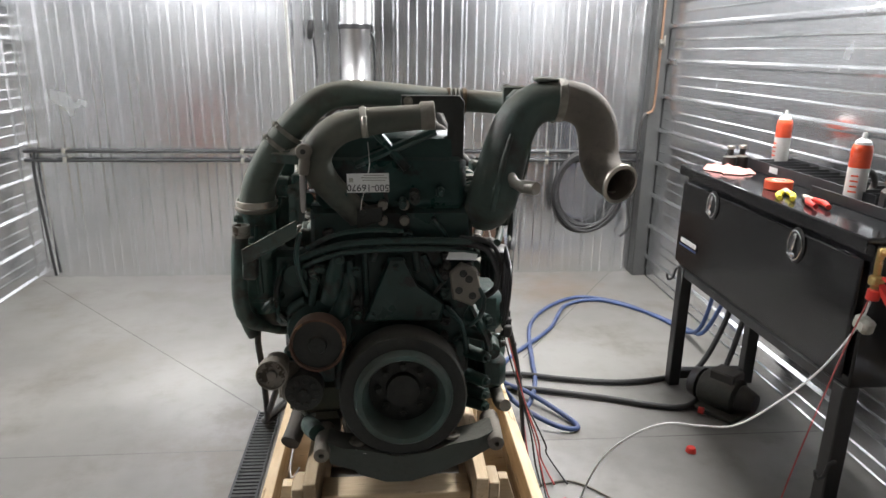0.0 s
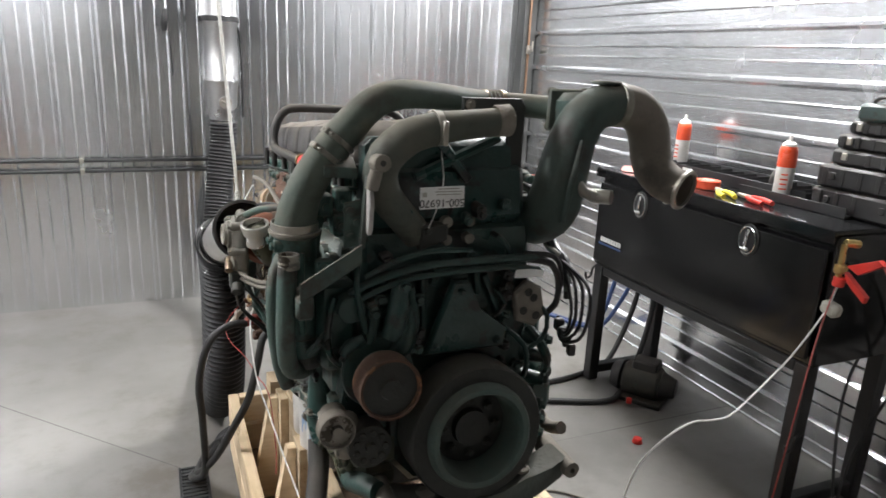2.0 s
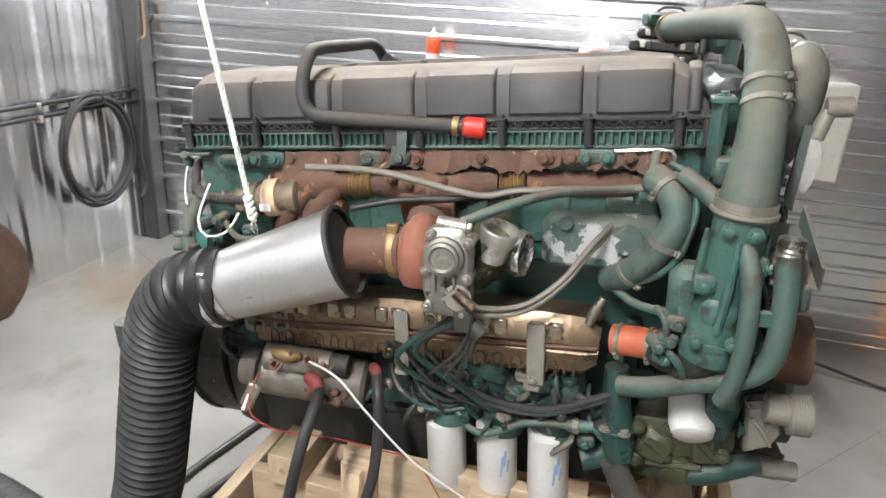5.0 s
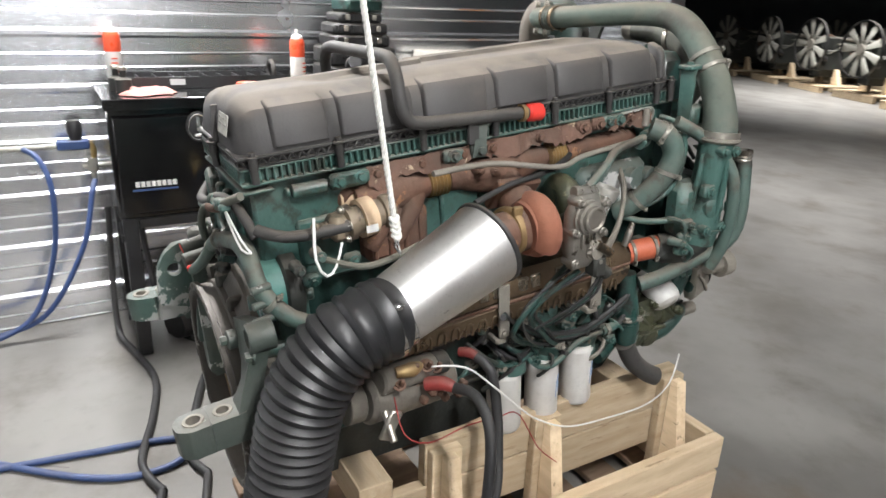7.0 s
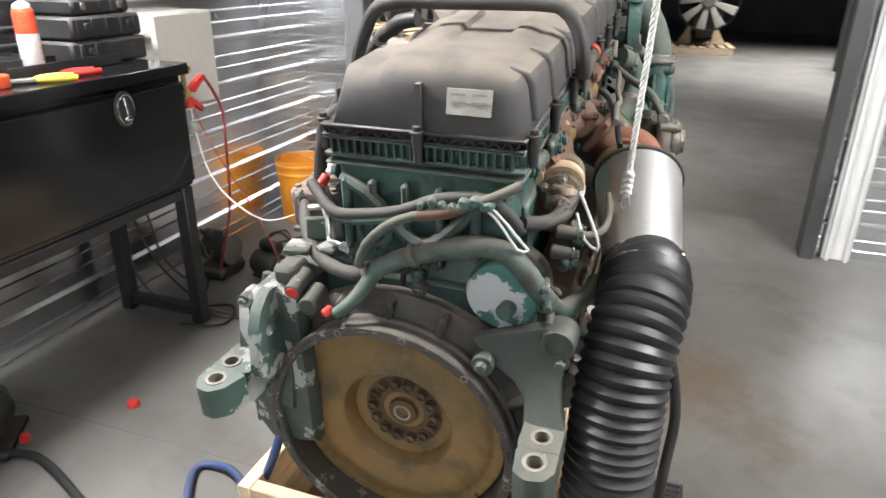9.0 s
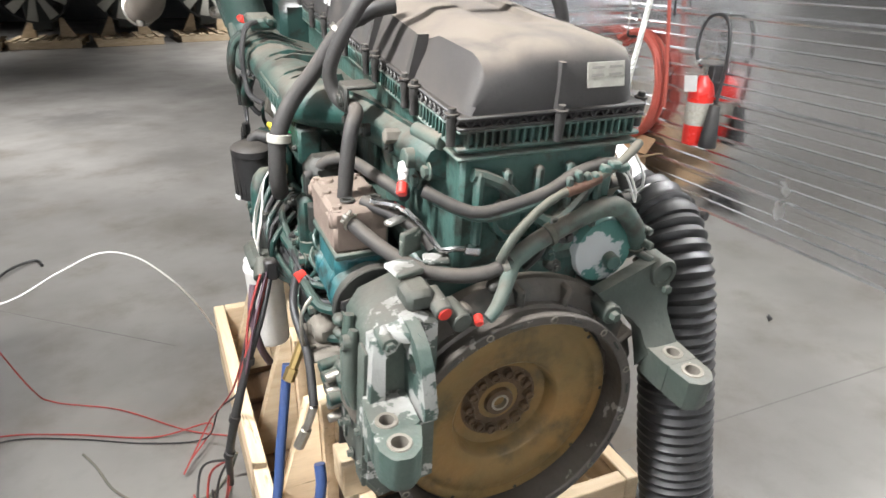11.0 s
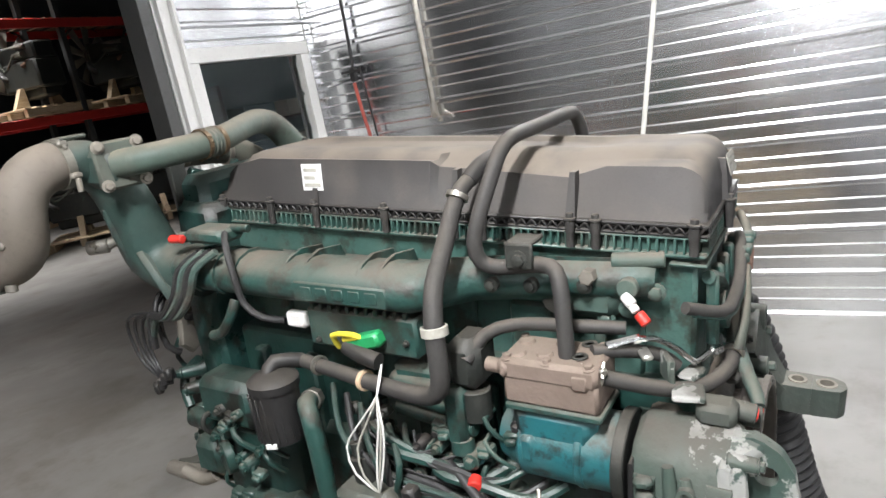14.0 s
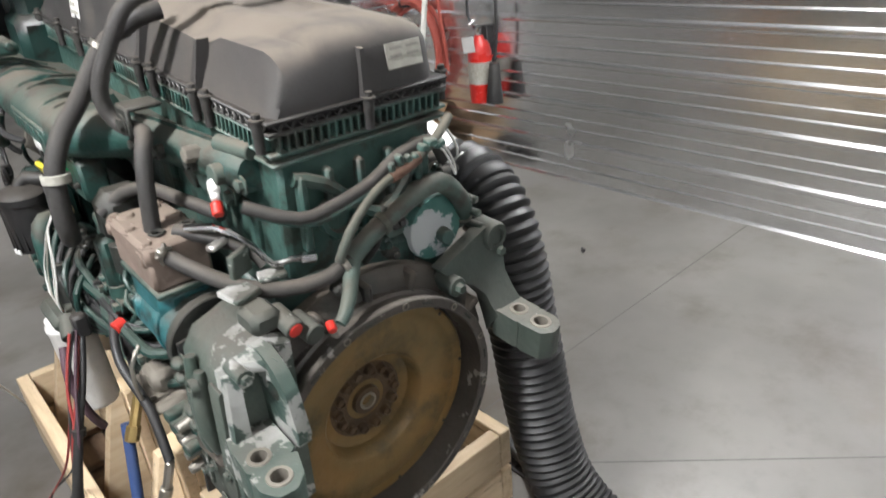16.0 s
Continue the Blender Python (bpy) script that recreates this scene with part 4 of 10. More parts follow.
# left mount: cast arm from a round boss down to a drilled foot
s = Shape()
s.lathe((-0.304, 1.030, 0.872), (0, 1, -0.08), [(0, 0.030), (0.045, 0.030), (0.050, 0.027), (0.050, 0.019), (0.02, 0.017), (0.02, 0)], 24, False, False)
s.rings([[(-0.160, 1.044, 0.850), (-0.30, 1.038, 0.898), (-0.30, 1.070, 0.898), (-0.160, 1.072, 0.850)],
         [(-0.190, 1.046, 0.815), (-0.326, 1.038, 0.872), (-0.326, 1.074, 0.872), (-0.190, 1.074, 0.815)],
         [(-0.236, 1.050, 0.785), (-0.318, 1.044, 0.830), (-0.318, 1.080, 0.832), (-0.236, 1.078, 0.788)],
         [(-0.258, 1.058, 0.755), (-0.314, 1.052, 0.790), (-0.314, 1.088, 0.796), (-0.258, 1.086, 0.762)],
         [(-0.262, 1.066, 0.715), (-0.322, 1.060, 0.745), (-0.322, 1.100, 0.758), (-0.262, 1.098, 0.735)],
         [(-0.264, 1.075, 0.672), (-0.334, 1.072, 0.672), (-0.334, 1.112, 0.722), (-0.264, 1.112, 0.720)]])
s.cyl((-0.183, 1.040, 0.815), (-0.183, 1.092, 0.811), 0.020, seg=20)
mount_l = ep("mount_bracket", s, M_mount, label="dark cast rear mount arm with drilled foot")
top = lambda y: 0.728 - 0.13 * (y - 1.12)
f1 = holed([(-0.265, 1.095, top(1.1)), (-0.335, 1.095, top(1.1)), (-0.335, 1.162, top(1.16)), (-0.265, 1.162, top(1.16))], (-0.301, 1.134, top(1.134)), 0.0135, (0, -0.008, -0.062))
f2 = holed([(-0.265, 1.162, top(1.162)), (-0.335, 1.162, top(1.162)), (-0.336, 1.200, top(1.2)), (-0.322, 1.222, top(1.222)), (-0.295, 1.228, top(1.228)), (-0.272, 1.215, top(1.215))], (-0.302, 1.189, top(1.189)), 0.015, (0, -0.008, -0.062))
ep("mount_foot", f1, M_mount, mount_l)
ep("mount_foot", f2, M_mount, mount_l)
for y, r in ((1.134, 0.0135), (1.189, 0.015)):
    ep("bolt_eye", Shape().lathe((-0.3015, y, top(y)), (0, 0.13, 1), [(-0.03, r - 0.001), (0.0022, r - 0.001), (0.0022, r + 0.005), (0.0, r + 0.006)], 24, False, False), M_castalu, mount_l, "worn bare rim of a bolt hole")
for pt in ((-0.312, 1.070, 0.835), (-0.183, 1.088, 0.812)):
    ep("mount_bolt", Shape().bolt(pt, (0, 1, 0), 0.010, 0.014), M_chip, mount_l, "hexagon bolt with worn paint")
# right mount: paler casting, chipped, with a pocket, a pierced ear and a drilled foot
s = Shape()
s.plate([(0.185, 1.068, 0.888), (0.285, 1.068, 0.872), (0.298, 1.068, 0.62), (0.20, 1.068, 0.62)], (0, 0.018, 0), 0.005)
s.plate([(0.262, 1.085, 0.872), (0.285, 1.085, 0.868), (0.302, 1.085, 0.66), (0.270, 1.085, 0.66)], (0, 0.022, 0), 0.006)
s.plate([(0.215, 1.080, 0.895), (0.215, 1.115, 0.898), (0.215, 1.140, 0.886), (0.262, 1.10, 0.880), (0.280, 1.082, 0.878)], (0, 0, -0.020), 0.006)
mount_r = ep("mount_bracket", s, M_bared, label="pale green cast rear mount with chipped paint and drilled foot")
ear = holed([(0.232, 1.080, 0.895), (0.232, 1.120, 0.896), (0.222, 1.150, 0.872), (0.216, 1.166, 0.838), (0.222, 1.172, 0.775), (0.232, 1.175, 0.742), (0.240, 1.08, 0.720)], (0.228, 1.128, 0.830), 0.017, (-0.022, 0, 0))
ep("mount_ear", ear, M_bared, mount_r)
ep("mount_boss", Shape().cyl((0.264, 1.080, 0.874), (0.262, 1.122, 0.868), 0.0125, seg=16).bolt((0.262, 1.122, 0.868), (0, 1, -0.1), 0.009, 0.008), M_chip, mount_r)
top = lambda y: 0.756 - 0.085 * (y - 1.12)
f1 = holed([(0.228, 1.085, top(1.085)), (0.304, 1.085, top(1.085)), (0.310, 1.172, top(1.172)), (0.232, 1.176, top(1.176))], (0.281, 1.152, top(1.152)), 0.0135, (0, -0.006, -0.066))
f2 = holed([(0.232, 1.176, top(1.176)), (0.310, 1.172, top(1.172)), (0.312, 1.210, top(1.21)), (0.298, 1.236, top(1.236)), (0.270, 1.240, top(1.24)), (0.248, 1.222, top(1.222))], (0.278, 1.204, top(1.204)), 0.0145, (0, -0.006, -0.062))
ep("mount_foot", f1, M_bared, mount_r)
ep("mount_foot", f2, M_bared, mount_r)
for x, y, r in ((0.281, 1.152, 0.0135), (0.278, 1.204, 0.0145)):
    ep("bolt_eye", Shape().lathe((x, y, top(y)), (0, 0.085, 1), [(-0.03, r - 0.001), (0.0022, r - 0.001), (0.0022, r + 0.0045), (0.0, r + 0.0055)], 24, False, False), M_castalu, mount_r, "worn bare rim of a bolt hole")

# front timing cover, damper and pulleys
s = Shape()
s.plate([(-0.215, -0.055, 1.15), (0.195, -0.055, 1.15), (0.205, -0.055, 0.98), (0.190, -0.055, 0.62), (0.10, -0.055, 0.53), (-0.10, -0.055, 0.53), (-0.195, -0.055, 0.64), (-0.215, -0.055, 0.9)], (0, -0.10, 0), 0.015)
s.box((-0.01, -0.10, 1.21), (0.38, 0.13, 0.14), TILT, 0.02)
# front castings use the green that carries some of their shade
ep("front_cover", lean(s, 0.9), M_frontgreen, label="grimy green front casing with shade in its colour")
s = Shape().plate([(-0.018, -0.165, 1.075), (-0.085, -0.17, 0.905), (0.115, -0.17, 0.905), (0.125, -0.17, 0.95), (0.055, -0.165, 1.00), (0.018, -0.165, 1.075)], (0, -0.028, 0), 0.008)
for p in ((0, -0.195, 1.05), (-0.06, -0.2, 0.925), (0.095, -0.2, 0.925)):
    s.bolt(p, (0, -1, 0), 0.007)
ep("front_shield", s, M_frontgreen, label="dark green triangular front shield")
DC = Vector((0.017, -0.290, 0.742))
fx = TILT @ Vector((0, -1, 0))
s = Shape().lathe(DC - fx * 0.10, fx, [(0, 0.05), (0, 0.155), (0.006, 0.161), (0.094, 0.161), (0.100, 0.156), (0.100, 0.121), (0.094, 0.118)], 64, False, False)
damper = ep("crank_damper", s, M_dark, label="large black crankshaft damper wheel")
s = Shape().lathe(DC - fx * 0.012, fx, [(0, 0.128), (0.030, 0.120), (0.034, 0.116), (0.032, 0.104), (0.02, 0.098), (-0.02, 0.092), (-0.045, 0.088)], 64, False, False)
ep("damper_hub_ring", s, M_hubgreen, damper, "worn green rim of the hub")
s = Shape().lathe(DC - fx * 0.065, fx, [(0, 0.10), (0.012, 0.09), (0.014, 0.045), (0.030, 0.042), (0.032, 0.0)], 40)
for k in range(8):
    a = 6.2832 * k / 8
    s.bolt(DC - fx * 0.045 + (u0 * math.cos(a) + fx.cross(u0) * math.sin(a)) * 0.064, fx, 0.008)
ep("damper_centre", s, M_dark, damper)


def pulley(c, r, w, dish, mat, name, label, ribs=True, core=None):
    c = Vector(c)
    prof = [(-w, 0.02), (-w, r * 0.96)]
    n = 8 if ribs else 1
    for k in range(n):
        a = -w + w * (k + 0.15) / n
        prof += [(a, r * 0.97), (a + w / n * 0.4, r), (a + w / n * 0.75, r * 0.97)] if ribs else [(-w * 0.98, r), (-0.003, r)]
    prof += [(0, r * 0.985), (0, r * 0.91), (-dish, r * 0.88)]
    p = ep(name, Shape().lathe(c, fx, prof, 48, True, False), mat, label=label)
    ep("pulley_web", Shape().lathe(c - fx * dish, fx, [(-0.004, r * 0.9), (0.0, r * 0.9), (0.001, r * 0.35), (0.010, r * 0.3), (0.012, 0.0)], 36), core or M_dark, p)
    return p


pulley((-0.192, -0.290, 0.885), 0.0675, 0.060, 0.010, M_rust, "belt_pulley", "rust-brown smooth belt pulley", False)
pulley((-0.305, -0.290, 0.808), 0.0385, 0.036, 0.008, M_castalu, "tensioner_pulley", "grey grooved tensioner pulley", True, M_alu)
s = Shape().lathe((-0.231, -0.275, 0.752), fx, [(-0.05, 0.03), (-0.05, 0.047), (0, 0.047), (0.002, 0.044), (0.002, 0.012), (0.012, 0.011), (0.013, 0)], 36)
for k in range(9):
    a = 6.2832 * k / 9
    s.cyl(Vector((-0.231, -0.275, 0.752)) + (u0 * math.cos(a) + fx.cross(u0) * math.sin(a)) * 0.032, Vector((-0.231, -0.275, 0.752)) + (u0 * math.cos(a) + fx.cross(u0) * math.sin(a)) * 0.032 + fx * 0.006, 0.008, seg=10)
ep("vented_pulley", s, M_dark, label="black vented pulley wheel")
s = Shape().cyl((-0.192, -0.245, 0.885), (-0.192, -0.12, 0.89), 0.046, 0.058, seg=24).lathe((-0.194, -0.205, 0.888), fx, [(-0.02, 0.05), (-0.02, 0.079), (-0.004, 0.082), (0.0, 0.079), (0.0, 0.052)], 36)
s.plate([(-0.262, -0.180, 0.905), (-0.235, -0.180, 0.948), (-0.165, -0.180, 0.960), (-0.115, -0.180, 0.910), (-0.125, -0.180, 0.790), (-0.180, -0.180, 0.690), (-0.262, -0.180, 0.690), (-0.285, -0.180, 0.760)], (0, 0.06, 0), 0.012)
for p, q in (((-0.275, -0.20, 0.80), (-0.235, -0.20, 0.72)), ((-0.270, -0.19, 0.93), (-0.225, -0.20, 0.97)), ((-0.13, -0.19, 0.84), (-0.15, -0.19, 0.72))):
    s.tube([p, ((p[0] + q[0]) / 2 - 0.006, p[1], (p[2] + q[2]) / 2), q], [0.012, 0.015, 0.011], 10)
for p in ((-0.262, -0.185, 0.915), (-0.120, -0.185, 0.925), (-0.275, -0.185, 0.735), (-0.135, -0.185, 0.74)):
    s.bolt(p, (0, -1, 0), 0.011, 0.012)
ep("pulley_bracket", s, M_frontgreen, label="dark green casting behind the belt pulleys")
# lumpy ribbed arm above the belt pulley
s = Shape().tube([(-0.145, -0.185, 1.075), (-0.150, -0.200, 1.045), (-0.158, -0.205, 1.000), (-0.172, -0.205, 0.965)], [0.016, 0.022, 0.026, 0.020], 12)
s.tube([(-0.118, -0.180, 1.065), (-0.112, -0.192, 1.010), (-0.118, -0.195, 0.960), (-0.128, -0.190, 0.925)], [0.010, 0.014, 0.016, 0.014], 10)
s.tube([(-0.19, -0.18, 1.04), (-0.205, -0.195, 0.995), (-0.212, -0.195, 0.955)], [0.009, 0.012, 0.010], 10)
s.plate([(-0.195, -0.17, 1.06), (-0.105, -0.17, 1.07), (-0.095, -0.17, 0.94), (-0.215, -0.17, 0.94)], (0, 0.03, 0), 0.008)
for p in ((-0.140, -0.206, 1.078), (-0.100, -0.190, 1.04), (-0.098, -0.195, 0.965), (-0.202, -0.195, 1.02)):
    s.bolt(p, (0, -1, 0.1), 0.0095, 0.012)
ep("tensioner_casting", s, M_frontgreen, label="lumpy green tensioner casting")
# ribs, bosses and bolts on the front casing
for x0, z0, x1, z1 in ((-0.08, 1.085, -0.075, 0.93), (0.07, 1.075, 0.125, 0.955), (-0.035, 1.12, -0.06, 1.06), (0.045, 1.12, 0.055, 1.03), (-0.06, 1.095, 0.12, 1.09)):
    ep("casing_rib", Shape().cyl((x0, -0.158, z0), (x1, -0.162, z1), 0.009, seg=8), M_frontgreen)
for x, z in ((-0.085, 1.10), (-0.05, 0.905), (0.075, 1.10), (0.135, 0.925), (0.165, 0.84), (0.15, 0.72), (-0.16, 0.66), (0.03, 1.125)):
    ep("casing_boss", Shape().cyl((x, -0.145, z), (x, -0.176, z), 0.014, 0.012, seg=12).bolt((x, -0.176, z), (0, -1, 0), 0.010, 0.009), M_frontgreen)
# front support cross member
s = Shape()
s.plate([(-0.175, -0.235, 0.628), (-0.147, -0.235, 0.614), (-0.09, -0.235, 0.606), (-0.004, -0.235, 0.584), (0.083, -0.235, 0.594), (0.141, -0.235, 0.616), (0.214, -0.235, 0.632), (0.245, -0.235, 0.648),
         (0.245, -0.235, 0.600), (0.190, -0.235, 0.566), (0.120, -0.235, 0.535), (0.04, -0.235, 0.528), (-0.04, -0.235, 0.530), (-0.11, -0.235, 0.545), (-0.17, -0.235, 0.565)], (0, -0.075, 0), 0.008)
s.plate([(-0.15, -0.225, 0.555), (0.18, -0.225, 0.555), (0.12, -0.225, 0.505), (0.04, -0.225, 0.480), (-0.03, -0.225, 0.480), (-0.10, -0.225, 0.505)], (0, -0.045, 0), 0.008)
support = ep("front_support", s, M_mount, label="cast grey-green front engine support")
for x, z in ((-0.188, 0.606), (0.250, 0.626)):
    ep("mounting_sleeve", Shape().lathe((x, -0.318, z), (0, -1, 0.03), [(-0.12, 0.026), (-0.03, 0.0215), (0.012, 0.0195), (0.014, 0.016), (0.014, 0.007), (0.0, 0.006), (0, 0)], 22), M_castalu, support, "bare round mounting sleeve")
for x in (-0.100, 0.141):
    ep("support_hole", Shape().lathe((x, -0.275, 0.608 + (0.012 if x > 0 else 0)), (0, -0.05, 1), [(0, 0.022), (0.006, 0.021), (0.006, 0.013), (0.002, 0.012), (0.002, 0)], 20), M_castalu, support)

# ---- exhaust side ----
def hp(name, pts, r, mat, label="", parent=None, seg=12, step=0.02):
    return ep(name, Shape().tube(pts, r, seg, step=step), mat, parent, label)


def clamp(p, axis, r, w=0.014, mat=None, parent=None, name="hose_clamp"):
    p, axis = Vector(p), Vector(axis).normalized()
    s = Shape().lathe(p - axis * w / 2, axis, [(0, r), (0.001, r + 0.0028), (w - 0.001, r + 0.0028), (w, r)], 24, False, False)
    o = axis.orthogonal().normalized()
    s.box(p + o * (r + 0.006), (0.012, 0.012, w * 1.1), (axis.to_track_quat("Z", "Y")).to_matrix(), 0.003)
    s.cyl(p + o * (r + 0.006) - axis.cross(o) * 0.016, p + o * (r + 0.006) + axis.cross(o) * 0.012, 0.0035, seg=8)
    return ep(name, s, mat or M_zinc, parent, "metal hose clamp")


# rusted manifold under the head: a front log, a middle casting and a rear casting, joined by bellows
def mz(y):
    return 1.128 - 0.115 * (y - 0.46)


s = Shape().tube([(-0.203, 0.335, mz(0.335)), (-0.206, 0.37, mz(0.37)), (-0.215, 0.42, mz(0.42) - 0.006), (-0.222, 0.47, mz(0.47) - 0.012), (-0.214, 0.53, mz(0.53) - 0.004), (-0.206, 0.57, mz(0.57)), (-0.204, 0.598, mz(0.598))], [0.028, 0.031, 0.036, 0.043, 0.038, 0.031, 0.029], 18)
manifold = ep("exhaust_manifold", s, M_rust, label="rusted cast exhaust manifold")
ep("manifold_log", Shape().tube([(-0.190, 0.045, mz(0.045)), (-0.198, 0.10, mz(0.10)), (-0.200, 0.20, mz(0.20)), (-0.203, 0.275, mz(0.275))], [0.022, 0.027, 0.026, 0.028], 16), M_rust, manifold)
ep("manifold_log", Shape().tube([(-0.204, 0.655, mz(0.655)), (-0.210, 0.70, mz(0.70)), (-0.214, 0.76, mz(0.76)), (-0.210, 0.82, mz(0.82))], [0.030, 0.038, 0.040, 0.030], 16), M_rust, manifold)
for i in range(6):
    y = 0.085 + i * 0.150
    z = mz(y)
    s = Shape().tube([(-0.160, y, z + 0.012), (-0.182, y, z + 0.008), (-0.203, y + (0.012 if i < 3 else -0.012), z)], [0.029, 0.028, 0.027], 14)
    s.plate([(-0.165, y - 0.052, z + 0.034), (-0.165, y - 0.022, z + 0.046), (-0.165, y + 0.022, z + 0.044), (-0.165, y + 0.052, z + 0.026), (-0.165, y + 0.052, z - 0.022), (-0.165, y - 0.052, z - 0.018)], (-0.014, 0, 0), 0.004)
    ep("port_flange", s, M_rust, manifold)
for i in range(6):
    y = 0.085 + i * 0.150
    for dy, dz in ((-0.041, 0.024), (0.041, 0.014)):
        ep("manifold_bolt", Shape().bolt((-0.179, y + dy, mz(y) + dz), (-1, 0, 0.1), 0.0085, 0.013), M_rust, manifold)
for y, dz in ((0.505, 0.006), (0.44, 0.012), (0.545, 0.018)):
    ep("manifold_boss", Shape().cyl((-0.232, y, mz(y) + dz), (-0.262, y, mz(y) + dz + 0.002), 0.012, 0.010, seg=14).bolt((-0.262, y, mz(y) + dz + 0.002), (-1, 0, 0), 0.0075, 0.006, False), M_rust, manifold)
for y in (0.627, 0.305):
    ep("bellows", Shape().tube([(-0.204, y - 0.026, mz(y - 0.026)), (-0.204, y + 0.026, mz(y + 0.026))], 0.028, 20, ridge=0.006, pitch=0.0085), M_brass, manifold, "gold-brown bellows sleeve")
ep("turbo_flange", Shape().tube([(-0.222, 0.465, mz(0.465) - 0.016), (-0.255, 0.46, 1.085), (-0.30, 0.455, 1.055)], [0.042, 0.040, 0.044], 16).box((-0.268, 0.46, 1.083), (0.022, 0.115, 0.085), Matrix.Rotation(radians(-35), 3, "Y"), 0.005), M_rust, manifold)
# rear casting: two slanting runners over a ribbed box
s = Shape().tube([(-0.214, 0.675, mz(0.675) - 0.004), (-0.236, 0.695, 1.075), (-0.246, 0.722, 1.035), (-0.240, 0.745, 1.00)], [0.020, 0.021, 0.020, 0.021], 14)
s.tube([(-0.216, 0.735, mz(0.735)), (-0.240, 0.757, 1.068), (-0.249, 0.782, 1.028), (-0.242, 0.80, 0.995)], [0.020, 0.021, 0.020, 0.021], 14)
s.box((-0.222, 0.735, 1.015), (0.050, 0.150, 0.110), TILT, 0.012)
for k in range(4):
    s.box((-0.248, 0.682 + 0.036 * k, 1.012 - 0.004 * k), (0.012, 0.010, 0.10), TILT, 0.003)
ep("rear_runner", s, M_rust, manifold, "rust-brown twin runner casting")
# buckled heat shield along the head, its lower rim torn
def shz(y):
    return 1.219 - 0.118 * (y - 0.152)


rg = random.Random(9)
for a, b in ((0.015, 0.165), (0.215, 0.520), (0.555, 0.800)):
    n = int((b - a) / 0.0085)
    top_, low = [], []
    for i in range(n + 1):
        y = a + (b - a) * i / n
        bow = -0.222 - 0.006 * math.sin(i * 0.55) - 0.003 * rg.random()
        top_.append((bow, y, shz(y) + 0.016 + 0.002 * rg.random()))
        low.append((bow - 0.010 - 0.008 * rg.random(), y, shz(y) - 0.015 - 0.011 * rg.random() - 0.007 * math.sin(i * 0.37 + a * 20)))
    mid = [tuple((Vector(p) + Vector(q)) / 2 + Vector((-0.004 + 0.006 * rg.random(), 0, 0))) for p, q in zip(top_, low)]
    skin = Shape()
    m3 = n + 1
    faces = []
    for layer in range(2):
        for i in range(n):
            f1 = (layer * m3 + i, layer * m3 + i + 1, (layer + 1) * m3 + i + 1, (layer + 1) * m3 + i)
            faces += [f1, tuple(k + 3 * m3 for k in f1[::-1])]
    for i in range(n):
        faces += [(i + 1, i, i + 3 * m3, i + 1 + 3 * m3), (2 * m3 + i, 2 * m3 + i + 1, 5 * m3 + i + 1, 5 * m3 + i)]
    for e in (0, n):
        for layer in range(2):
            faces.append((layer * m3 + e, (layer + 1) * m3 + e, (layer + 4) * m3 + e, (layer + 3) * m3 + e))
    skin.add(top_ + mid + low + [(x + 0.0025, y, z) for x, y, z in top_ + mid + low], faces)
    shield = ep("heat_shield", skin, M_flake, label="buckled rusty heat shield with flaking edges")
    for k in range(3):
        y = a + 0.02 + k * (b - a - 0.04) / 2
        ep("shield_bolt", Shape().bolt((-0.232, y, shz(y) + 0.002), (-1, 0, 0), 0.0085, 0.009), M_rust, shield)
ep("shield_rim", Shape().tube([(-0.228, 0.125, shz(0.125) + 0.014), (-0.233, 0.06, shz(0.06) + 0.017), (-0.233, 0.020, shz(0.02) + 0.014), (-0.232, 0.012, shz(0.012) - 0.004), (-0.228, 0.016, shz(0.016) - 0.020)], 0.0036, 8), M_bright, label="bright bent rim of the shield")
# green lugs and brackets under the frame
for y, w, m, nb in ((0.150, 0.070, M_green, 2), (0.195, 0.040, M_flake, 1), (0.245, 0.034, M_flake, 1), (0.535, 0.042, M_mount, 1), (0.840, 0.085, M_green, 2), (0.60, 0.05, M_green2, 1)):
    s = Shape().box((-0.232, y, shz(y) + 0.004), (0.018, w, 0.030), TILT, 0.006)
    for j in range(nb):
        yy = y + (j - (nb - 1) / 2) * w * 0.52
        s.bolt((-0.240, yy, shz(yy) + 0.004), (-1, 0, 0.1), 0.0095, 0.010)
    ep("lifting_lug", s, m, label="bolted lug under the camshaft frame")
ep("hanger_strap", Shape().plate([(-0.236, 0.520, 1.246), (-0.236, 0.548, 1.244), (-0.238, 0.556, shz(0.55) - 0.01), (-0.238, 0.522, shz(0.53) - 0.008)], (-0.005, 0, 0), 0.0015), M_mount, label="dark hanger strap")
for y0, y1 in ((0.955, 0.885), (0.875, 0.80)):
    ep("frame_stud", Shape().cyl((-0.218, y0, 1.122 - 0.11 * (y0 - 0.95)), (-0.222, y1, 1.122 - 0.11 * (y1 - 0.95)), 0.0145, seg=16).cyl((-0.217, y0 + 0.004, 1.122 - 0.11 * (y0 - 0.95)), (-0.217, y0 + 0.012, 1.122 - 0.11 * (y0 - 0.95)), 0.010, seg=12), M_green, label="green horizontal boss on the head")
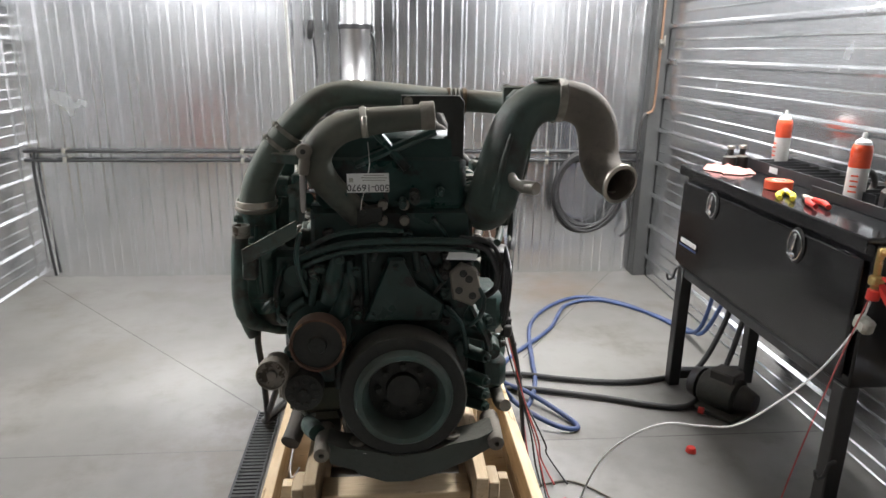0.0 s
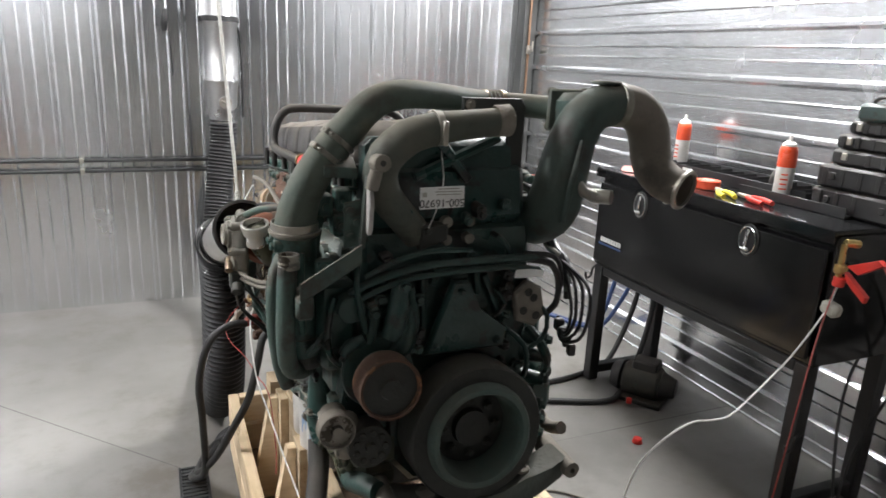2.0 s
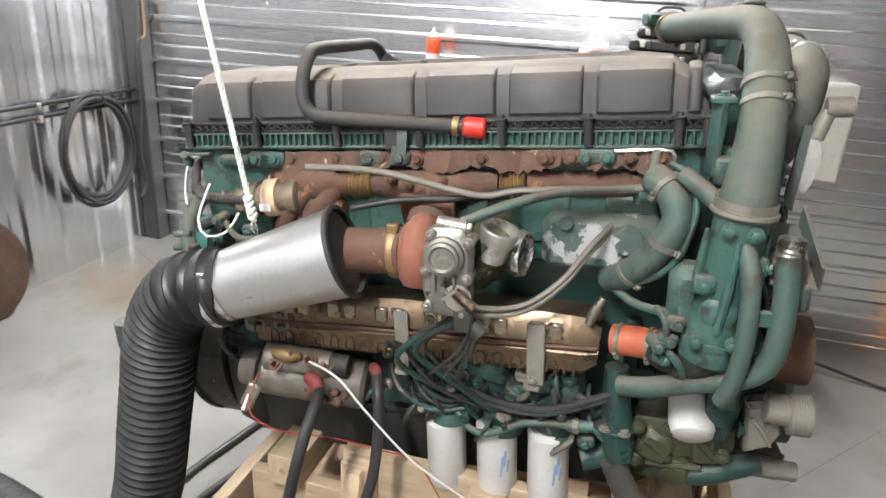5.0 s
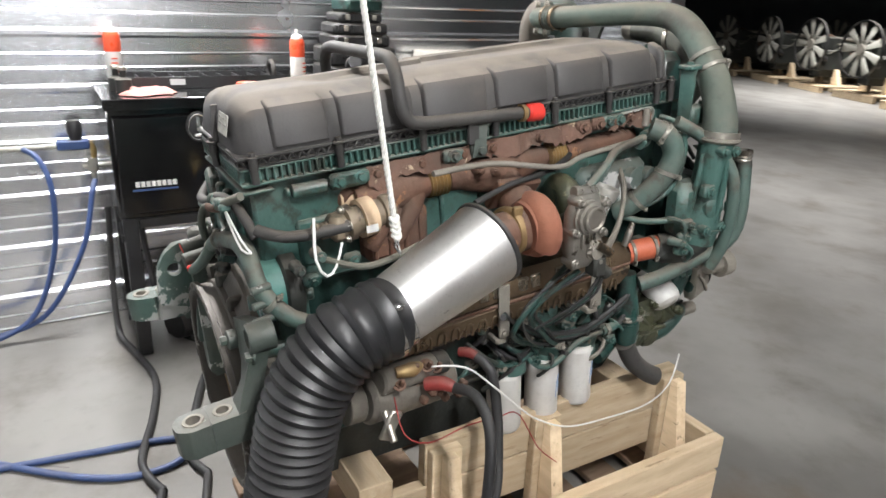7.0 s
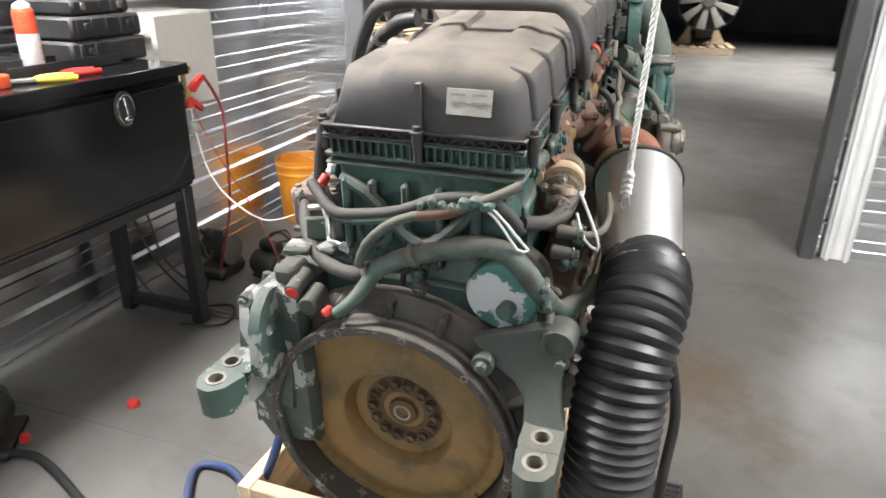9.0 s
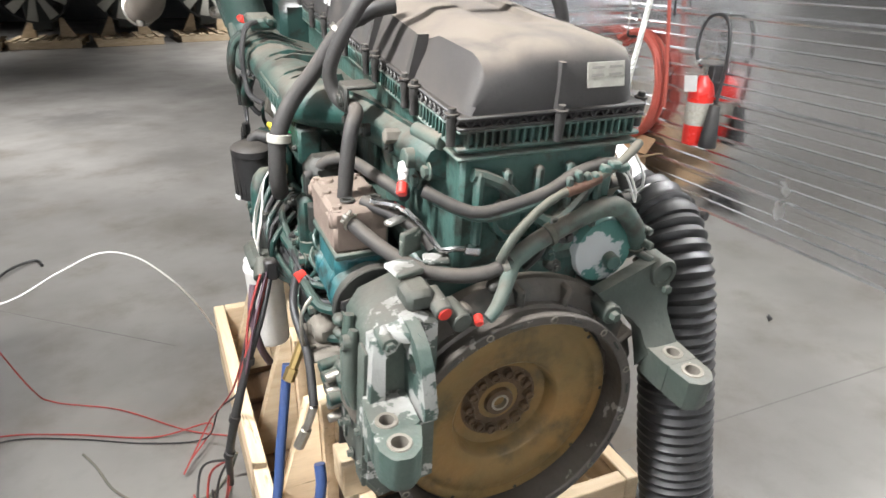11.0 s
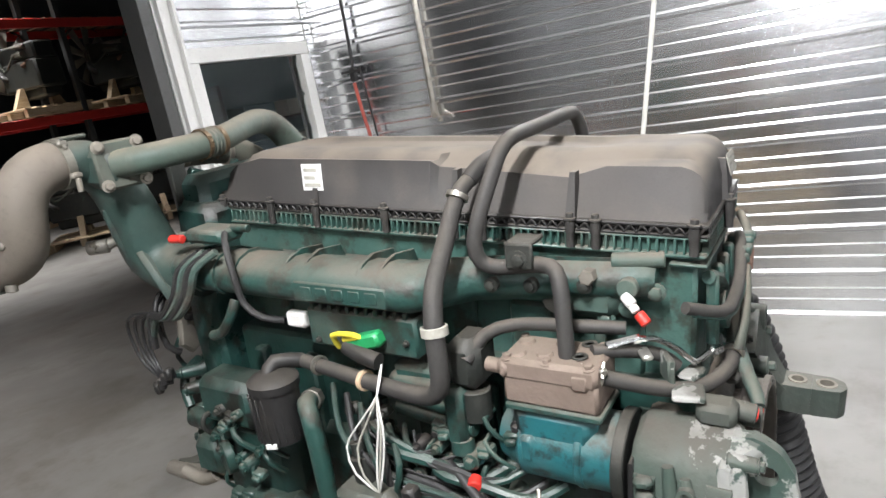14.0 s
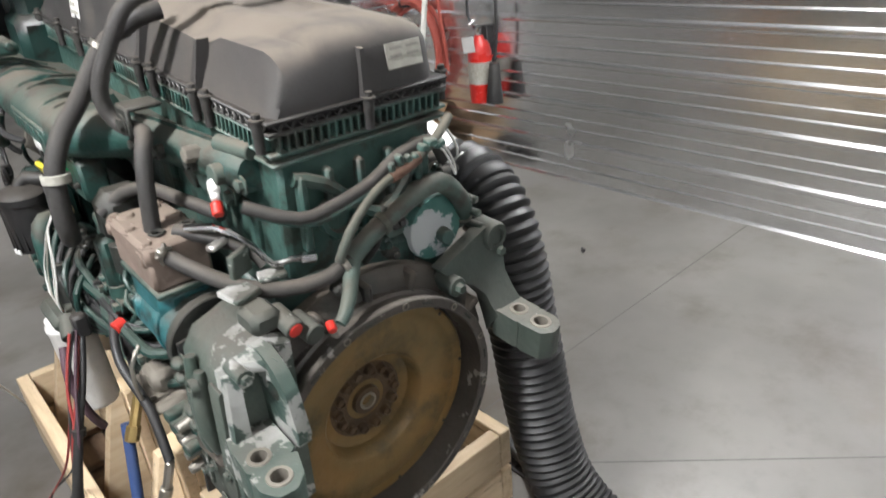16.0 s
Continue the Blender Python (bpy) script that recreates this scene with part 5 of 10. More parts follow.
# valve with a band on the rear of the manifold
vx = Vector((-0.10, 1.0, -0.16)).normalized()
v0 = Vector((-0.246, 0.770, 1.070))
s = Shape().lathe(v0, vx, [(-0.015, 0.030), (-0.012, 0.037), (0.0, 0.038), (0.010, 0.036), (0.012, 0.030), (0.075, 0.030), (0.078, 0.037), (0.092, 0.037), (0.095, 0.026), (0.120, 0.024), (0.124, 0.018), (0.150, 0.016), (0.152, 0.0)], 28)
s.box(v0 + vx * 0.112 + Vector((-0.004, 0, 0.0)), (0.052, 0.036, 0.052), TILT, 0.010)
s.cyl(v0 + vx * 0.13, v0 + vx * 0.165 + Vector((-0.012, 0, 0.016)), 0.012, seg=12)
valve = ep("exhaust_valve", s, M_valve, label="tan exhaust valve body stained with oil")
ep("valve_band", Shape().lathe(v0 + vx * 0.030, vx, [(0, 0.031), (0, 0.0405), (0.030, 0.0405), (0.030, 0.031)], 32, False, False), M_wrap, valve, "tan band round the valve")
ep("band_sticker", Shape().box(v0 + vx * 0.046 + Vector((-0.0405, 0, -0.012)), (0.002, 0.026, 0.016), TILT, 0.0005), M_paper, valve, "small pale sticker")
for k in range(5):
    a = 6.2832 * (k + 0.3) / 5
    o1 = vx.orthogonal().normalized()
    ep("valve_bolt", Shape().bolt(v0 + vx * 0.093 + (o1 * math.cos(a) + vx.cross(o1) * math.sin(a)) * 0.031, vx, 0.006, 0.008), M_zinc, valve)
rows = []
for k in range(9):
    f = k / 8
    y = 0.765 + 0.085 * f
    w = 0.024 + 0.006 * math.sin(f * 9)
    rows.append([(-0.193 - 0.022 * math.sin(g) - 0.004 * f, y, 1.088 - 0.05 * (f - 0.5) * 0.4 + w * math.cos(g)) for g in np.linspace(-0.3, 2.6, 8)] + [(-0.190 - 0.016 * math.sin(g), y, 1.088 - 0.02 * (f - 0.5) + (w - 0.005) * math.cos(g)) for g in np.linspace(2.6, -0.3, 8)])
ep("insulation_wrap", Shape().rings(rows), M_wrap, valve, "torn cream insulation wrap")
ep("valve_lead", Shape().tube([v0 + vx * 0.155, (-0.285, 0.95, 1.052), (-0.262, 0.99, 1.045), (-0.232, 1.02, 1.045)], 0.0085, 10), M_rubber, valve)
# turbocharger
tax = Vector((0.02, -1, 0.08)).normalized()
tc = Vector((-0.335, 0.447, 1.022))


def volute(c, axis, r0, r1, seg=30):
    """A snail: a tube of growing bore laid round an axis."""
    axis = Vector(axis).normalized()
    u = axis.orthogonal().normalized()
    w = axis.cross(u)
    pts, rad = [], []
    for k in range(seg + 1):
        a = 6.2832 * 0.97 * k / seg
        q = r1 * (0.42 + 0.58 * k / seg)
        pts.append(Vector(c) + (u * math.cos(a) + w * math.sin(a)) * (r0 - q * 0.3))
        rad.append(q)
    return pts, rad


p, q = volute(tc, tax, 0.060, 0.036)
s = Shape().tube(p, q, 14)
s.lathe(tc - tax * 0.034, tax, [(0, 0.0), (0, 0.058), (0.012, 0.064), (0.056, 0.064), (0.068, 0.056), (0.068, 0.0)], 32)
turbo = ep("turbine_housing", s, M_turbo, label="red-brown rusted turbine housing")
ep("turbine_outlet", Shape().tube([tc - tax * 0.03, (-0.330, 0.53, 1.012), (-0.342, 0.60, 1.005)], [0.050, 0.046, 0.047], 22), M_rust, turbo, "rust-brown exhaust outlet stub")
ep("vee_band", Shape().lathe((-0.326, 0.495, 1.016), (-0.012, 0.1, -0.01), [(0, 0.048), (0.002, 0.054), (0.012, 0.056), (0.020, 0.054), (0.022, 0.048)], 28, False, False).box((-0.352, 0.506, 1.067), (0.014, 0.024, 0.022), None, 0.003), M_brass, turbo, "yellow vee-band clamp")
cc = Vector((-0.270, 0.318, 1.034))
cax_in = Vector((-0.20, -0.97, 0.05)).normalized()
p, q = volute(cc, cax_in, 0.060, 0.037)
s = Shape().tube(p, q, 18)
s.lathe(cc - cax_in * 0.03, cax_in, [(0, 0.0), (0, 0.058), (0.01, 0.070), (0.040, 0.067), (0.052, 0.052), (0.056, 0.046)], 36)
s.tube([(-0.300, 0.345, 0.985), (-0.338, 0.338, 1.015), (-0.366, 0.316, 1.055), (-0.379, 0.298, 1.092)], [0.036, 0.035, 0.031, 0.030], 20)
compressor = ep("compressor_housing", s, M_olive, label="olive-stained compressor housing")
ep("outlet_ring", Shape().lathe((-0.3805, 0.2945, 1.097), (-0.10, -0.25, 1), [(-0.016, 0.0320), (-0.004, 0.0350), (0.004, 0.0365), (0.012, 0.0365), (0.013, 0.0355), (0.013, 0.0300), (0.004, 0.0285), (-0.05, 0.0270), (-0.05, 0)], 32, False, False), M_bright, compressor, "bright machined outlet ring")
ep("inlet_ring", Shape().lathe(Vector((-0.282, 0.256, 1.030)) - cax_in * 0.016, cax_in, [(-0.03, 0.044), (-0.004, 0.0445), (0.0, 0.047), (0.005, 0.047), (0.006, 0.0445), (0.014, 0.0445), (0.016, 0.0435), (0.016, 0.0400), (0.006, 0.0385), (0.004, 0.0330), (0.009, 0.0325), (0.009, 0.0300), (-0.03, 0.0285), (-0.03, 0.0)], 36, False, False), M_bright, compressor, "bright machined inlet ring")
ep("inlet_neck", Shape().cyl(Vector((-0.282, 0.256, 1.030)) - cax_in * 0.014, cc + cax_in * 0.02, 0.043, 0.05, seg=24), M_dark, compressor)
# electric actuator
s = Shape().plate([(-0.395, 0.335, 0.945), (-0.395, 0.400, 0.940), (-0.395, 0.418, 0.985), (-0.395, 0.420, 1.070), (-0.395, 0.402, 1.108), (-0.395, 0.352, 1.112), (-0.395, 0.330, 1.080), (-0.395, 0.326, 0.985)], (-0.040, 0, 0), 0.010)
actuator = ep("turbo_actuator", s, M_alu, label="oily aluminium turbo actuator")
ep("actuator_cap", Shape().lathe((-0.430, 0.378, 1.062), (-1, -0.06, 0.02), [(0, 0.041), (0.006, 0.041), (0.008, 0.037), (0.016, 0.036), (0.018, 0.030), (0.026, 0.029), (0.028, 0.024), (0.024, 0.020), (0.024, 0.0)], 36), M_alu, actuator)
ep("actuator_cap", Shape().lathe((-0.428, 0.350, 0.985), (-1, -0.1, 0), [(0, 0.026), (0.008, 0.026), (0.010, 0.022), (0.018, 0.020), (0.018, 0.0)], 24), M_castalu, actuator)
for k, (dy, dz) in enumerate(((-0.038, 0.062), (0.030, 0.066), (0.036, 0.0), (0.030, -0.070), (-0.036, -0.072), (-0.040, -0.006))):
    ep("actuator_lug", Shape().cyl((-0.400, 0.374 + dy, 1.03 + dz), (-0.440, 0.374 + dy, 1.03 + dz), 0.011, seg=14).bolt((-0.440, 0.374 + dy, 1.03 + dz), (-1, 0, 0), 0.0065, 0.006), M_alu, actuator)
for k in range(3):
    ep("actuator_rib", Shape().box((-0.438, 0.356 + 0.018 * k, 1.010), (0.010, 0.005, 0.035), TILT, 0.0015), M_alu, actuator)
ep("plug_housing", Shape().box((-0.428, 0.335, 0.945), (0.038, 0.036, 0.050), TILT, 0.006).cyl((-0.428, 0.322, 0.935), (-0.432, 0.300, 0.918), 0.015, seg=14), M_dark, actuator, "grimy harness plug")
for k in range(3):
    ep("plug_wire", Shape().tube([(-0.432, 0.312 + 0.006 * k, 0.922), (-0.425, 0.318 + 0.012 * k, 0.875), (-0.395, 0.345 + 0.016 * k, 0.825), (-0.345, 0.36 + 0.03 * k, 0.765)], 0.0034, 8), (M_cable, M_dkgreen, M_cable)[k], actuator)
ep("top_union", Shape().cyl((-0.405, 0.350, 1.108), (-0.405, 0.402, 1.112), 0.014, seg=14).bolt((-0.405, 0.350, 1.108), (0, -1, 0), 0.011, 0.010), M_alu, actuator)
for dz in (0.0, 0.013):
    hp("braided_line", [(-0.442, 0.372, 0.985 + dz), (-0.430, 0.340, 0.960 + dz), (-0.396, 0.290, 0.944 + dz), (-0.360, 0.233, 0.950 + dz), (-0.330, 0.178, 0.995 + dz), (-0.290, 0.137, 1.053 + dz), (-0.235, 0.105, 1.085 + dz)], 0.0058, M_castalu, "braided steel oil line", seg=10)
hp("line_sleeve", [(-0.445, 0.352, 1.000), (-0.449, 0.315, 0.977)], 0.0105, M_bronze)
# chipped coolant housing on the block behind the turbo
s = Shape().box((-0.205, 0.120, 1.055), (0.075, 0.230, 0.120), TILT, 0.02)
s.cyl((-0.235, 0.075, 1.075), (-0.262, 0.070, 1.077), 0.028, seg=20)
s.cyl((-0.235, 0.015, 1.075), (-0.258, 0.012, 1.077), 0.024, seg=20)
s.cyl((-0.235, 0.19, 1.09), (-0.252, 0.19, 1.092), 0.014)
ep("coolant_housing", s, M_flaked, label="grey coolant housing with flaking green paint")
# cone over the exhaust outlet
c0, c1 = Vector((-0.414, 0.836, 0.918)), Vector((-0.375, 0.594, 1.016))
cax = (c1 - c0).normalized()
clen = (c1 - c0).length
cone = thing("exhaust_cone", c0, "brushed stainless exhaust extraction cone hung on a rope", "exhaust cone")
s = Shape().lathe(c0, cax, [(-0.05, 0.069), (0.0, 0.071), (clen, 0.090), (clen, 0.087), (0.0, 0.068), (-0.05, 0.066)], 48, False, False)
part("cone_shell", s, M_steel, cone)
part("rim_bead", Shape().lathe(c0 + cax * clen, cax, [(-0.006, 0.0895), (-0.003, 0.094), (0.004, 0.094), (0.006, 0.090), (0.006, 0.084), (-0.006, 0.084)], 48, False, False), M_black, cone, "black rolled rim bead")
part("cone_band", Shape().lathe(c0 - cax * 0.002, cax, [(0, 0.0712), (0.001, 0.0745), (0.014, 0.0755), (0.015, 0.072)], 40, False, False), M_chrome, cone, "bright band at the neck")
hole = c0 + cax * clen * 0.42
out = (Vector((-0.36, 0, 1.0)) - Vector((0, 0, 0))).normalized()
part("rivet", Shape().bolt(hole + (Vector((-0.72, -0.12, 0.68)).normalized()) * 0.0785, (-0.72, -0.12, 0.68), 0.004, 0.003), M_dark, cone)
# rope from the roof
rope = thing("hanging_rope", (-0.36, 0.79, 1.05), "white braided rope tied to the exhaust cone", "rope")
r0, r1 = Vector((-0.365, 0.797, 1.045)), Vector((-0.453, 1.144, TOP))
s = Shape()
rd = (r1 - r0).normalized()
ro = rd.orthogonal().normalized()
rw = rd.cross(ro)
rlen = (r1 - r0).length
for k in range(3):
    pts = []
    n = int(rlen / 0.006)
    for i in range(n + 1):
        a = i * 0.006 / 0.034 * 6.2832 + k * 2.0944
        pts.append(r0 + rd * (rlen * i / n) + (ro * math.cos(a) + rw * math.sin(a)) * 0.0032)
    s.tube(pts, 0.0032, 6, step=0.02, straight=True)
part("rope_strand", s, M_rope, rope)
s = Shape()
for k in range(4):
    p = r0 + rd * (0.012 + 0.012 * k)
    s.tube([p + (ro * math.cos(a) + rw * math.sin(a)) * 0.007 + rd * 0.004 * math.sin(a * 2) for a in np.linspace(0, 6.2832, 11)], 0.0042, 6)
part("knot", s, M_rope, rope, "knot in the rope")
part("eye_hook", Shape().tube([r0 + rd * 0.01, r0 + Vector((-0.010, 0, -0.012)), r0 + Vector((0, -0.008, -0.028)), r0 + Vector((0.008, 0, -0.012)), r0 + rd * 0.008], 0.0022, 6), M_chrome, rope, "small wire hook")
# oil cooler
s = Shape()
yy = [(0.095, 0.862, 0.040), (0.12, 0.858, 0.062), (0.20, 0.852, 0.066), (0.50, 0.826, 0.066), (0.80, 0.790, 0.066), (0.84, 0.785, 0.058)]
rows = []
for y, z, hh in yy:
    rows.append([(-0.20, y, z + hh * 0.9), (-0.285, y, z + hh), (-0.302, y, z + hh * 0.7), (-0.306, y, z + hh * 0.15), (-0.298, y, z), (-0.306, y, z - hh * 0.15), (-0.302, y, z - hh * 0.75), (-0.285, y, z - hh), (-0.20, y, z - hh * 0.95)])
s.rings(rows)
cooler = ep("oil_cooler", s, M_bronze, label="oily bronze-coloured oil cooler casing")
for i in range(19):
    y = 0.145 + i * 0.0362
    z = 0.858 - 0.085 * (y - 0.12)
    arch = [(-0.3045, y - 0.009, z - 0.056), (-0.3055, y - 0.009, z - 0.036), (-0.3055, y - 0.004, z - 0.027), (-0.3055, y + 0.004, z - 0.027), (-0.3055, y + 0.009, z - 0.036), (-0.3045, y + 0.009, z - 0.056)]
    ep("pressed_arch", Shape().tube(arch, 0.0032, 6, step=0.02), M_bronze, cooler)
    if i % 3:
        ep("pressed_panel", Shape().box((-0.3020, y, z + 0.034), (0.010, 0.030, 0.036), TILT, 0.004), M_stamped, cooler)
ep("cooler_seam", Shape().tube([(-0.306, 0.10, 0.866), (-0.309, 0.30, 0.845), (-0.309, 0.60, 0.818), (-0.307, 0.84, 0.792)], 0.004, 8), M_rust, cooler)
for y, w in ((0.492, 0.030), (0.213, 0.036)):
    z = 0.858 - 0.085 * (y - 0.12)
    s = Shape().box((-0.314, y, z - 0.015), (0.006, w, 0.135), TILT, 0.002)
    s.box((-0.285, y, z - 0.092), (0.06, w, 0.02), TILT, 0.005)
    s.bolt((-0.317, y, z - 0.07), (-1, 0, 0), 0.008)
    ep("cooler_strap", s, M_castalu, cooler, "grey steel strap")
ep("cooler_lug", Shape().tube([(-0.298, 0.100, 0.972), (-0.302, 0.112, 0.945), (-0.300, 0.120, 0.915)], [0.007, 0.010, 0.008], 10), M_alu, cooler, "pale bent lug")
s = Shape().box((-0.255, 0.815, 0.80), (0.09, 0.14, 0.10), TILT, 0.012)
for k in range(4):
    s.box((-0.302, 0.765 + k * 0.03, 0.80), (0.008, 0.012, 0.085), TILT, 0.003)
ep("finned_end", s, M_castalu, label="finned grey end casting")
# orange sleeve and elbow
s = Shape().tube([(-0.262, 0.070, 0.874), (-0.276, 0.025, 0.883), (-0.290, -0.012, 0.890)], 0.030, 24)
sleeve = ep("coolant_sleeve", s, M_orange, label="orange silicone coolant sleeve")
for p in ((-0.266, 0.056, 0.877), (-0.286, 0.0, 0.888)):
    clamp(p, (-0.028, -0.08, 0.014), 0.030, 0.010, M_dustclamp, sleeve)
s = Shape().tube([(-0.288, -0.006, 0.889), (-0.312, -0.055, 0.888), (-0.335, -0.085, 0.915), (-0.342, -0.092, 0.96)], [0.036, 0.044, 0.048, 0.050], 20)
s.bolt((-0.35, -0.05, 0.875), (-1, -0.3, 0), 0.009)
s.bolt((-0.345, -0.09, 0.875), (-1, -0.5, 0), 0.009)
ep("coolant_elbow", s, M_dark, label="grimy coolant elbow")
s = Shape().tube([(-0.338, -0.090, 0.915), (-0.342, -0.094, 0.96), (-0.345, -0.096, 1.02), (-0.348, -0.099, 1.09), (-0.350, -0.100, 1.185)], [0.052, 0.053, 0.046, 0.043, 0.044], 28)
s.lathe((-0.3405, -0.092, 0.945), (-0.03, -0.04, 1), [(0, 0.053), (0.002, 0.0565), (0.012, 0.0565), (0.014, 0.053)], 28, False, False)
s.box((-0.318, -0.055, 1.00), (0.07, 0.09, 0.15), TILT, 0.02)
s.cyl((-0.335, -0.140, 1.075), (-0.345, -0.085, 1.075), 0.022, 0.026, seg=18)
tower = ep("coolant_tower", s, M_green, label="green coolant outlet tower")
for c_, d_, b_, a_ in (((-0.362, -0.142, 1.098), (0.034, 0.016, 0.044), (-0.366, -0.151, 1.098), (-0.3, -1, 0)), ((-0.300, -0.150, 1.118), (0.040, 0.016, 0.036), (-0.300, -0.158, 1.118), (0, -1, 0)), ((-0.378, -0.060, 1.060), (0.022, 0.040, 0.034), (-0.390, -0.060, 1.060), (-1, 0, 0))):
    ep("tower_lug", Shape().box(c_, d_, None, 0.005).bolt(b_, a_, 0.010, 0.008), M_green, tower)
for c_, p_ in (((-0.392, -0.098, 1.14), (-0.390, -0.092, 0.98)), ((-0.352, -0.052, 1.15), (-0.345, -0.048, 1.00)), ((-0.345, -0.146, 1.15), (-0.345, -0.145, 0.97))):
    ep("tower_rib", Shape().tube([c_, ((c_[0] + p_[0]) / 2 - 0.004, (c_[1] + p_[1]) / 2, (c_[2] + p_[2]) / 2), p_], [0.005, 0.009, 0.008], 8), M_green, tower)
ep("tower_boss", Shape().lathe((-0.378, -0.090, 1.015), (-1, 0.1, 0.1), [(-0.02, 0.034), (0.008, 0.030), (0.014, 0.022), (0.016, 0.0)], 20), M_green, tower)
for by, bz in ((-0.118, 1.160), (-0.078, 1.162), (-0.120, 0.965), (-0.062, 0.960)):
    ep("tower_bolt", Shape().cyl((-0.370, by, bz), (-0.396, by, bz), 0.013, seg=12).bolt((-0.396, by, bz), (-1, 0, 0), 0.009, 0.008), M_green, tower)
clamp((-0.3515, -0.1005, 1.195), (0, -0.02, 1), 0.047, 0.024, M_zinc)
ep("clamp_seat", Shape().lathe((-0.3515, -0.1005, 1.178), (0, -0.02, 1), [(0, 0.047), (0.006, 0.054), (0.012, 0.054), (0.014, 0.047)], 28), M_castalu)
# hoses and pipes in front of the cooler
hp("coolant_hose", [(-0.262, 0.045, 1.205), (-0.288, 0.015, 1.190), (-0.302, -0.005, 1.150), (-0.302, 0.005, 1.105), (-0.282, 0.035, 1.050), (-0.252, 0.070, 1.005), (-0.222, 0.095, 0.985)], 0.0275, M_green2, "dusty green coolant hose", seg=18)
hp("coolant_pipe", [(-0.300, 0.00, 1.225), (-0.335, -0.06, 1.190), (-0.375, -0.105, 1.140), (-0.400, -0.125, 1.085), (-0.403, -0.135, 0.99), (-0.392, -0.135, 0.90), (-0.375, -0.125, 0.845)], 0.016, M_green2, "thin green coolant pipe", seg=14)
bent = hp("coolant_tube", [(-0.381, -0.176, 1.132), (-0.386, -0.184, 1.06), (-0.389, -0.188, 0.985), (-0.384, -0.180, 0.928), (-0.368, -0.145, 0.890), (-0.345, -0.080, 0.855), (-0.322, -0.005, 0.815), (-0.300, 0.045, 0.795)], 0.020, M_green2, "green bent coolant tube", seg=16)
ep("thread_end", Shape().lathe((-0.378, -0.176, 1.128), (0.01, 0.02, 1), [(0, 0.021), (0.004, 0.0225), (0.008, 0.0205), (0.012, 0.0225), (0.016, 0.0205), (0.022, 0.022), (0.03, 0.021), (0.03, 0.016), (0.0, 0.015)], 20), M_alu, bent, "bare threaded pipe end")
ep("pipe_bracket", Shape().box((-0.392, -0.155, 1.02), (0.012, 0.07, 0.03), TILT, 0.004), M_green)
dp = hp("downpipe", [(-0.262, 0.055, 0.815), (-0.266, 0.048, 0.76), (-0.268, 0.040, 0.70), (-0.266, 0.030, 0.645), (-0.262, 0.022, 0.605)], [0.024, 0.027, 0.032, 0.034, 0.030], M_dkgreen, "dark green oil downpipe", seg=18)
ep("pipe_flange", Shape().plate([(-0.262 + 0.044 * math.cos(a), 0.038 + 0.040 * math.sin(a), 0.672 - 0.10 * 0.040 * math.sin(a)) for a in np.linspace(0, 6.2832, 13)[:-1]], (0, 0, 0.012), 0.003), M_frontgreen, dp)
for bx, by in ((-0.296, 0.022), (-0.292, 0.060)):
    ep("flange_bolt", Shape().bolt((bx, by, 0.684), (0, 0, 1), 0.009, 0.009), M_castalu, dp)
hp("drain_hose", [(-0.272, 0.034, 0.60), (-0.280, 0.00, 0.54), (-0.295, -0.045, 0.50), (-0.305, -0.075, 0.485)], 0.027, M_rubber, "black rubber drain hose", seg=16)
for k in range(3):
    clamp(((-0.300, 0.008, 1.095), (-0.262, 0.058, 1.020), (-0.285, 0.018, 1.192))[k], ((0.1, 0.3, -1), (0.4, 0.4, -0.6), (-0.6, -0.6, -0.4))[k], 0.0278, 0.012, M_dustclamp)
hp("thin_coolant_line", [(-0.262, 0.020, 1.232), (-0.292, -0.018, 1.218), (-0.312, -0.032, 1.165), (-0.314, -0.020, 1.085), (-0.302, 0.010, 1.035), (-0.270, 0.05, 0.998)], 0.0062, M_green, "thin green line beside the hose", seg=8)
hp("thin_coolant_line", [(-0.345, -0.05, 0.985), (-0.315, 0.01, 0.972), (-0.275, 0.05, 0.965), (-0.235, 0.09, 0.975)], 0.0085, M_green, seg=10)
s = Shape().lathe((-0.262, 0.010, 1.212), (-0.55, -0.55, -0.12), [(0, 0.012), (0.010, 0.013), (0.011, 0.010), (0.045, 0.010), (0.046, 0.013), (0.056, 0.013), (0.057, 0.0)], 14)
ep("bright_sender", s, M_bright, label="bright metal sender")
ep("sender_cap", Shape().cyl((-0.242, 0.045, 1.205), (-0.242, 0.045, 1.250), 0.010, 0.0085, seg=12), M_castalu, label="grey upright sender")
# bracket plate and lever by the crossover pipe
s = Shape().plate([(-0.300, -0.045, 1.225), (-0.268, -0.035, 1.225), (-0.262, -0.03, 1.345), (-0.300, -0.045, 1.352)], (0.006, -0.010, 0), 0.002)
s.box((-0.276, -0.045, 1.352), (0.045, 0.04, 0.012), TILT, 0.003)
s.bolt((-0.276, -0.045, 1.358), (0, 0, 1), 0.008, 0.006)
ep("pipe_bracket", s, M_green, label="green bracket behind the crossover pipe")
s = Shape().plate([(-0.232, -0.150, 1.325), (-0.300, -0.150, 1.330), (-0.300, -0.120, 1.345), (-0.232, -0.115, 1.345)], (0, 0, -0.024), 0.003)
s.bolt((-0.268, -0.134, 1.336), (0, -0.3, 1), 0.008, 0.006)
ep("pipe_bracket", s, M_green2, label="green pipe support with a bolt")
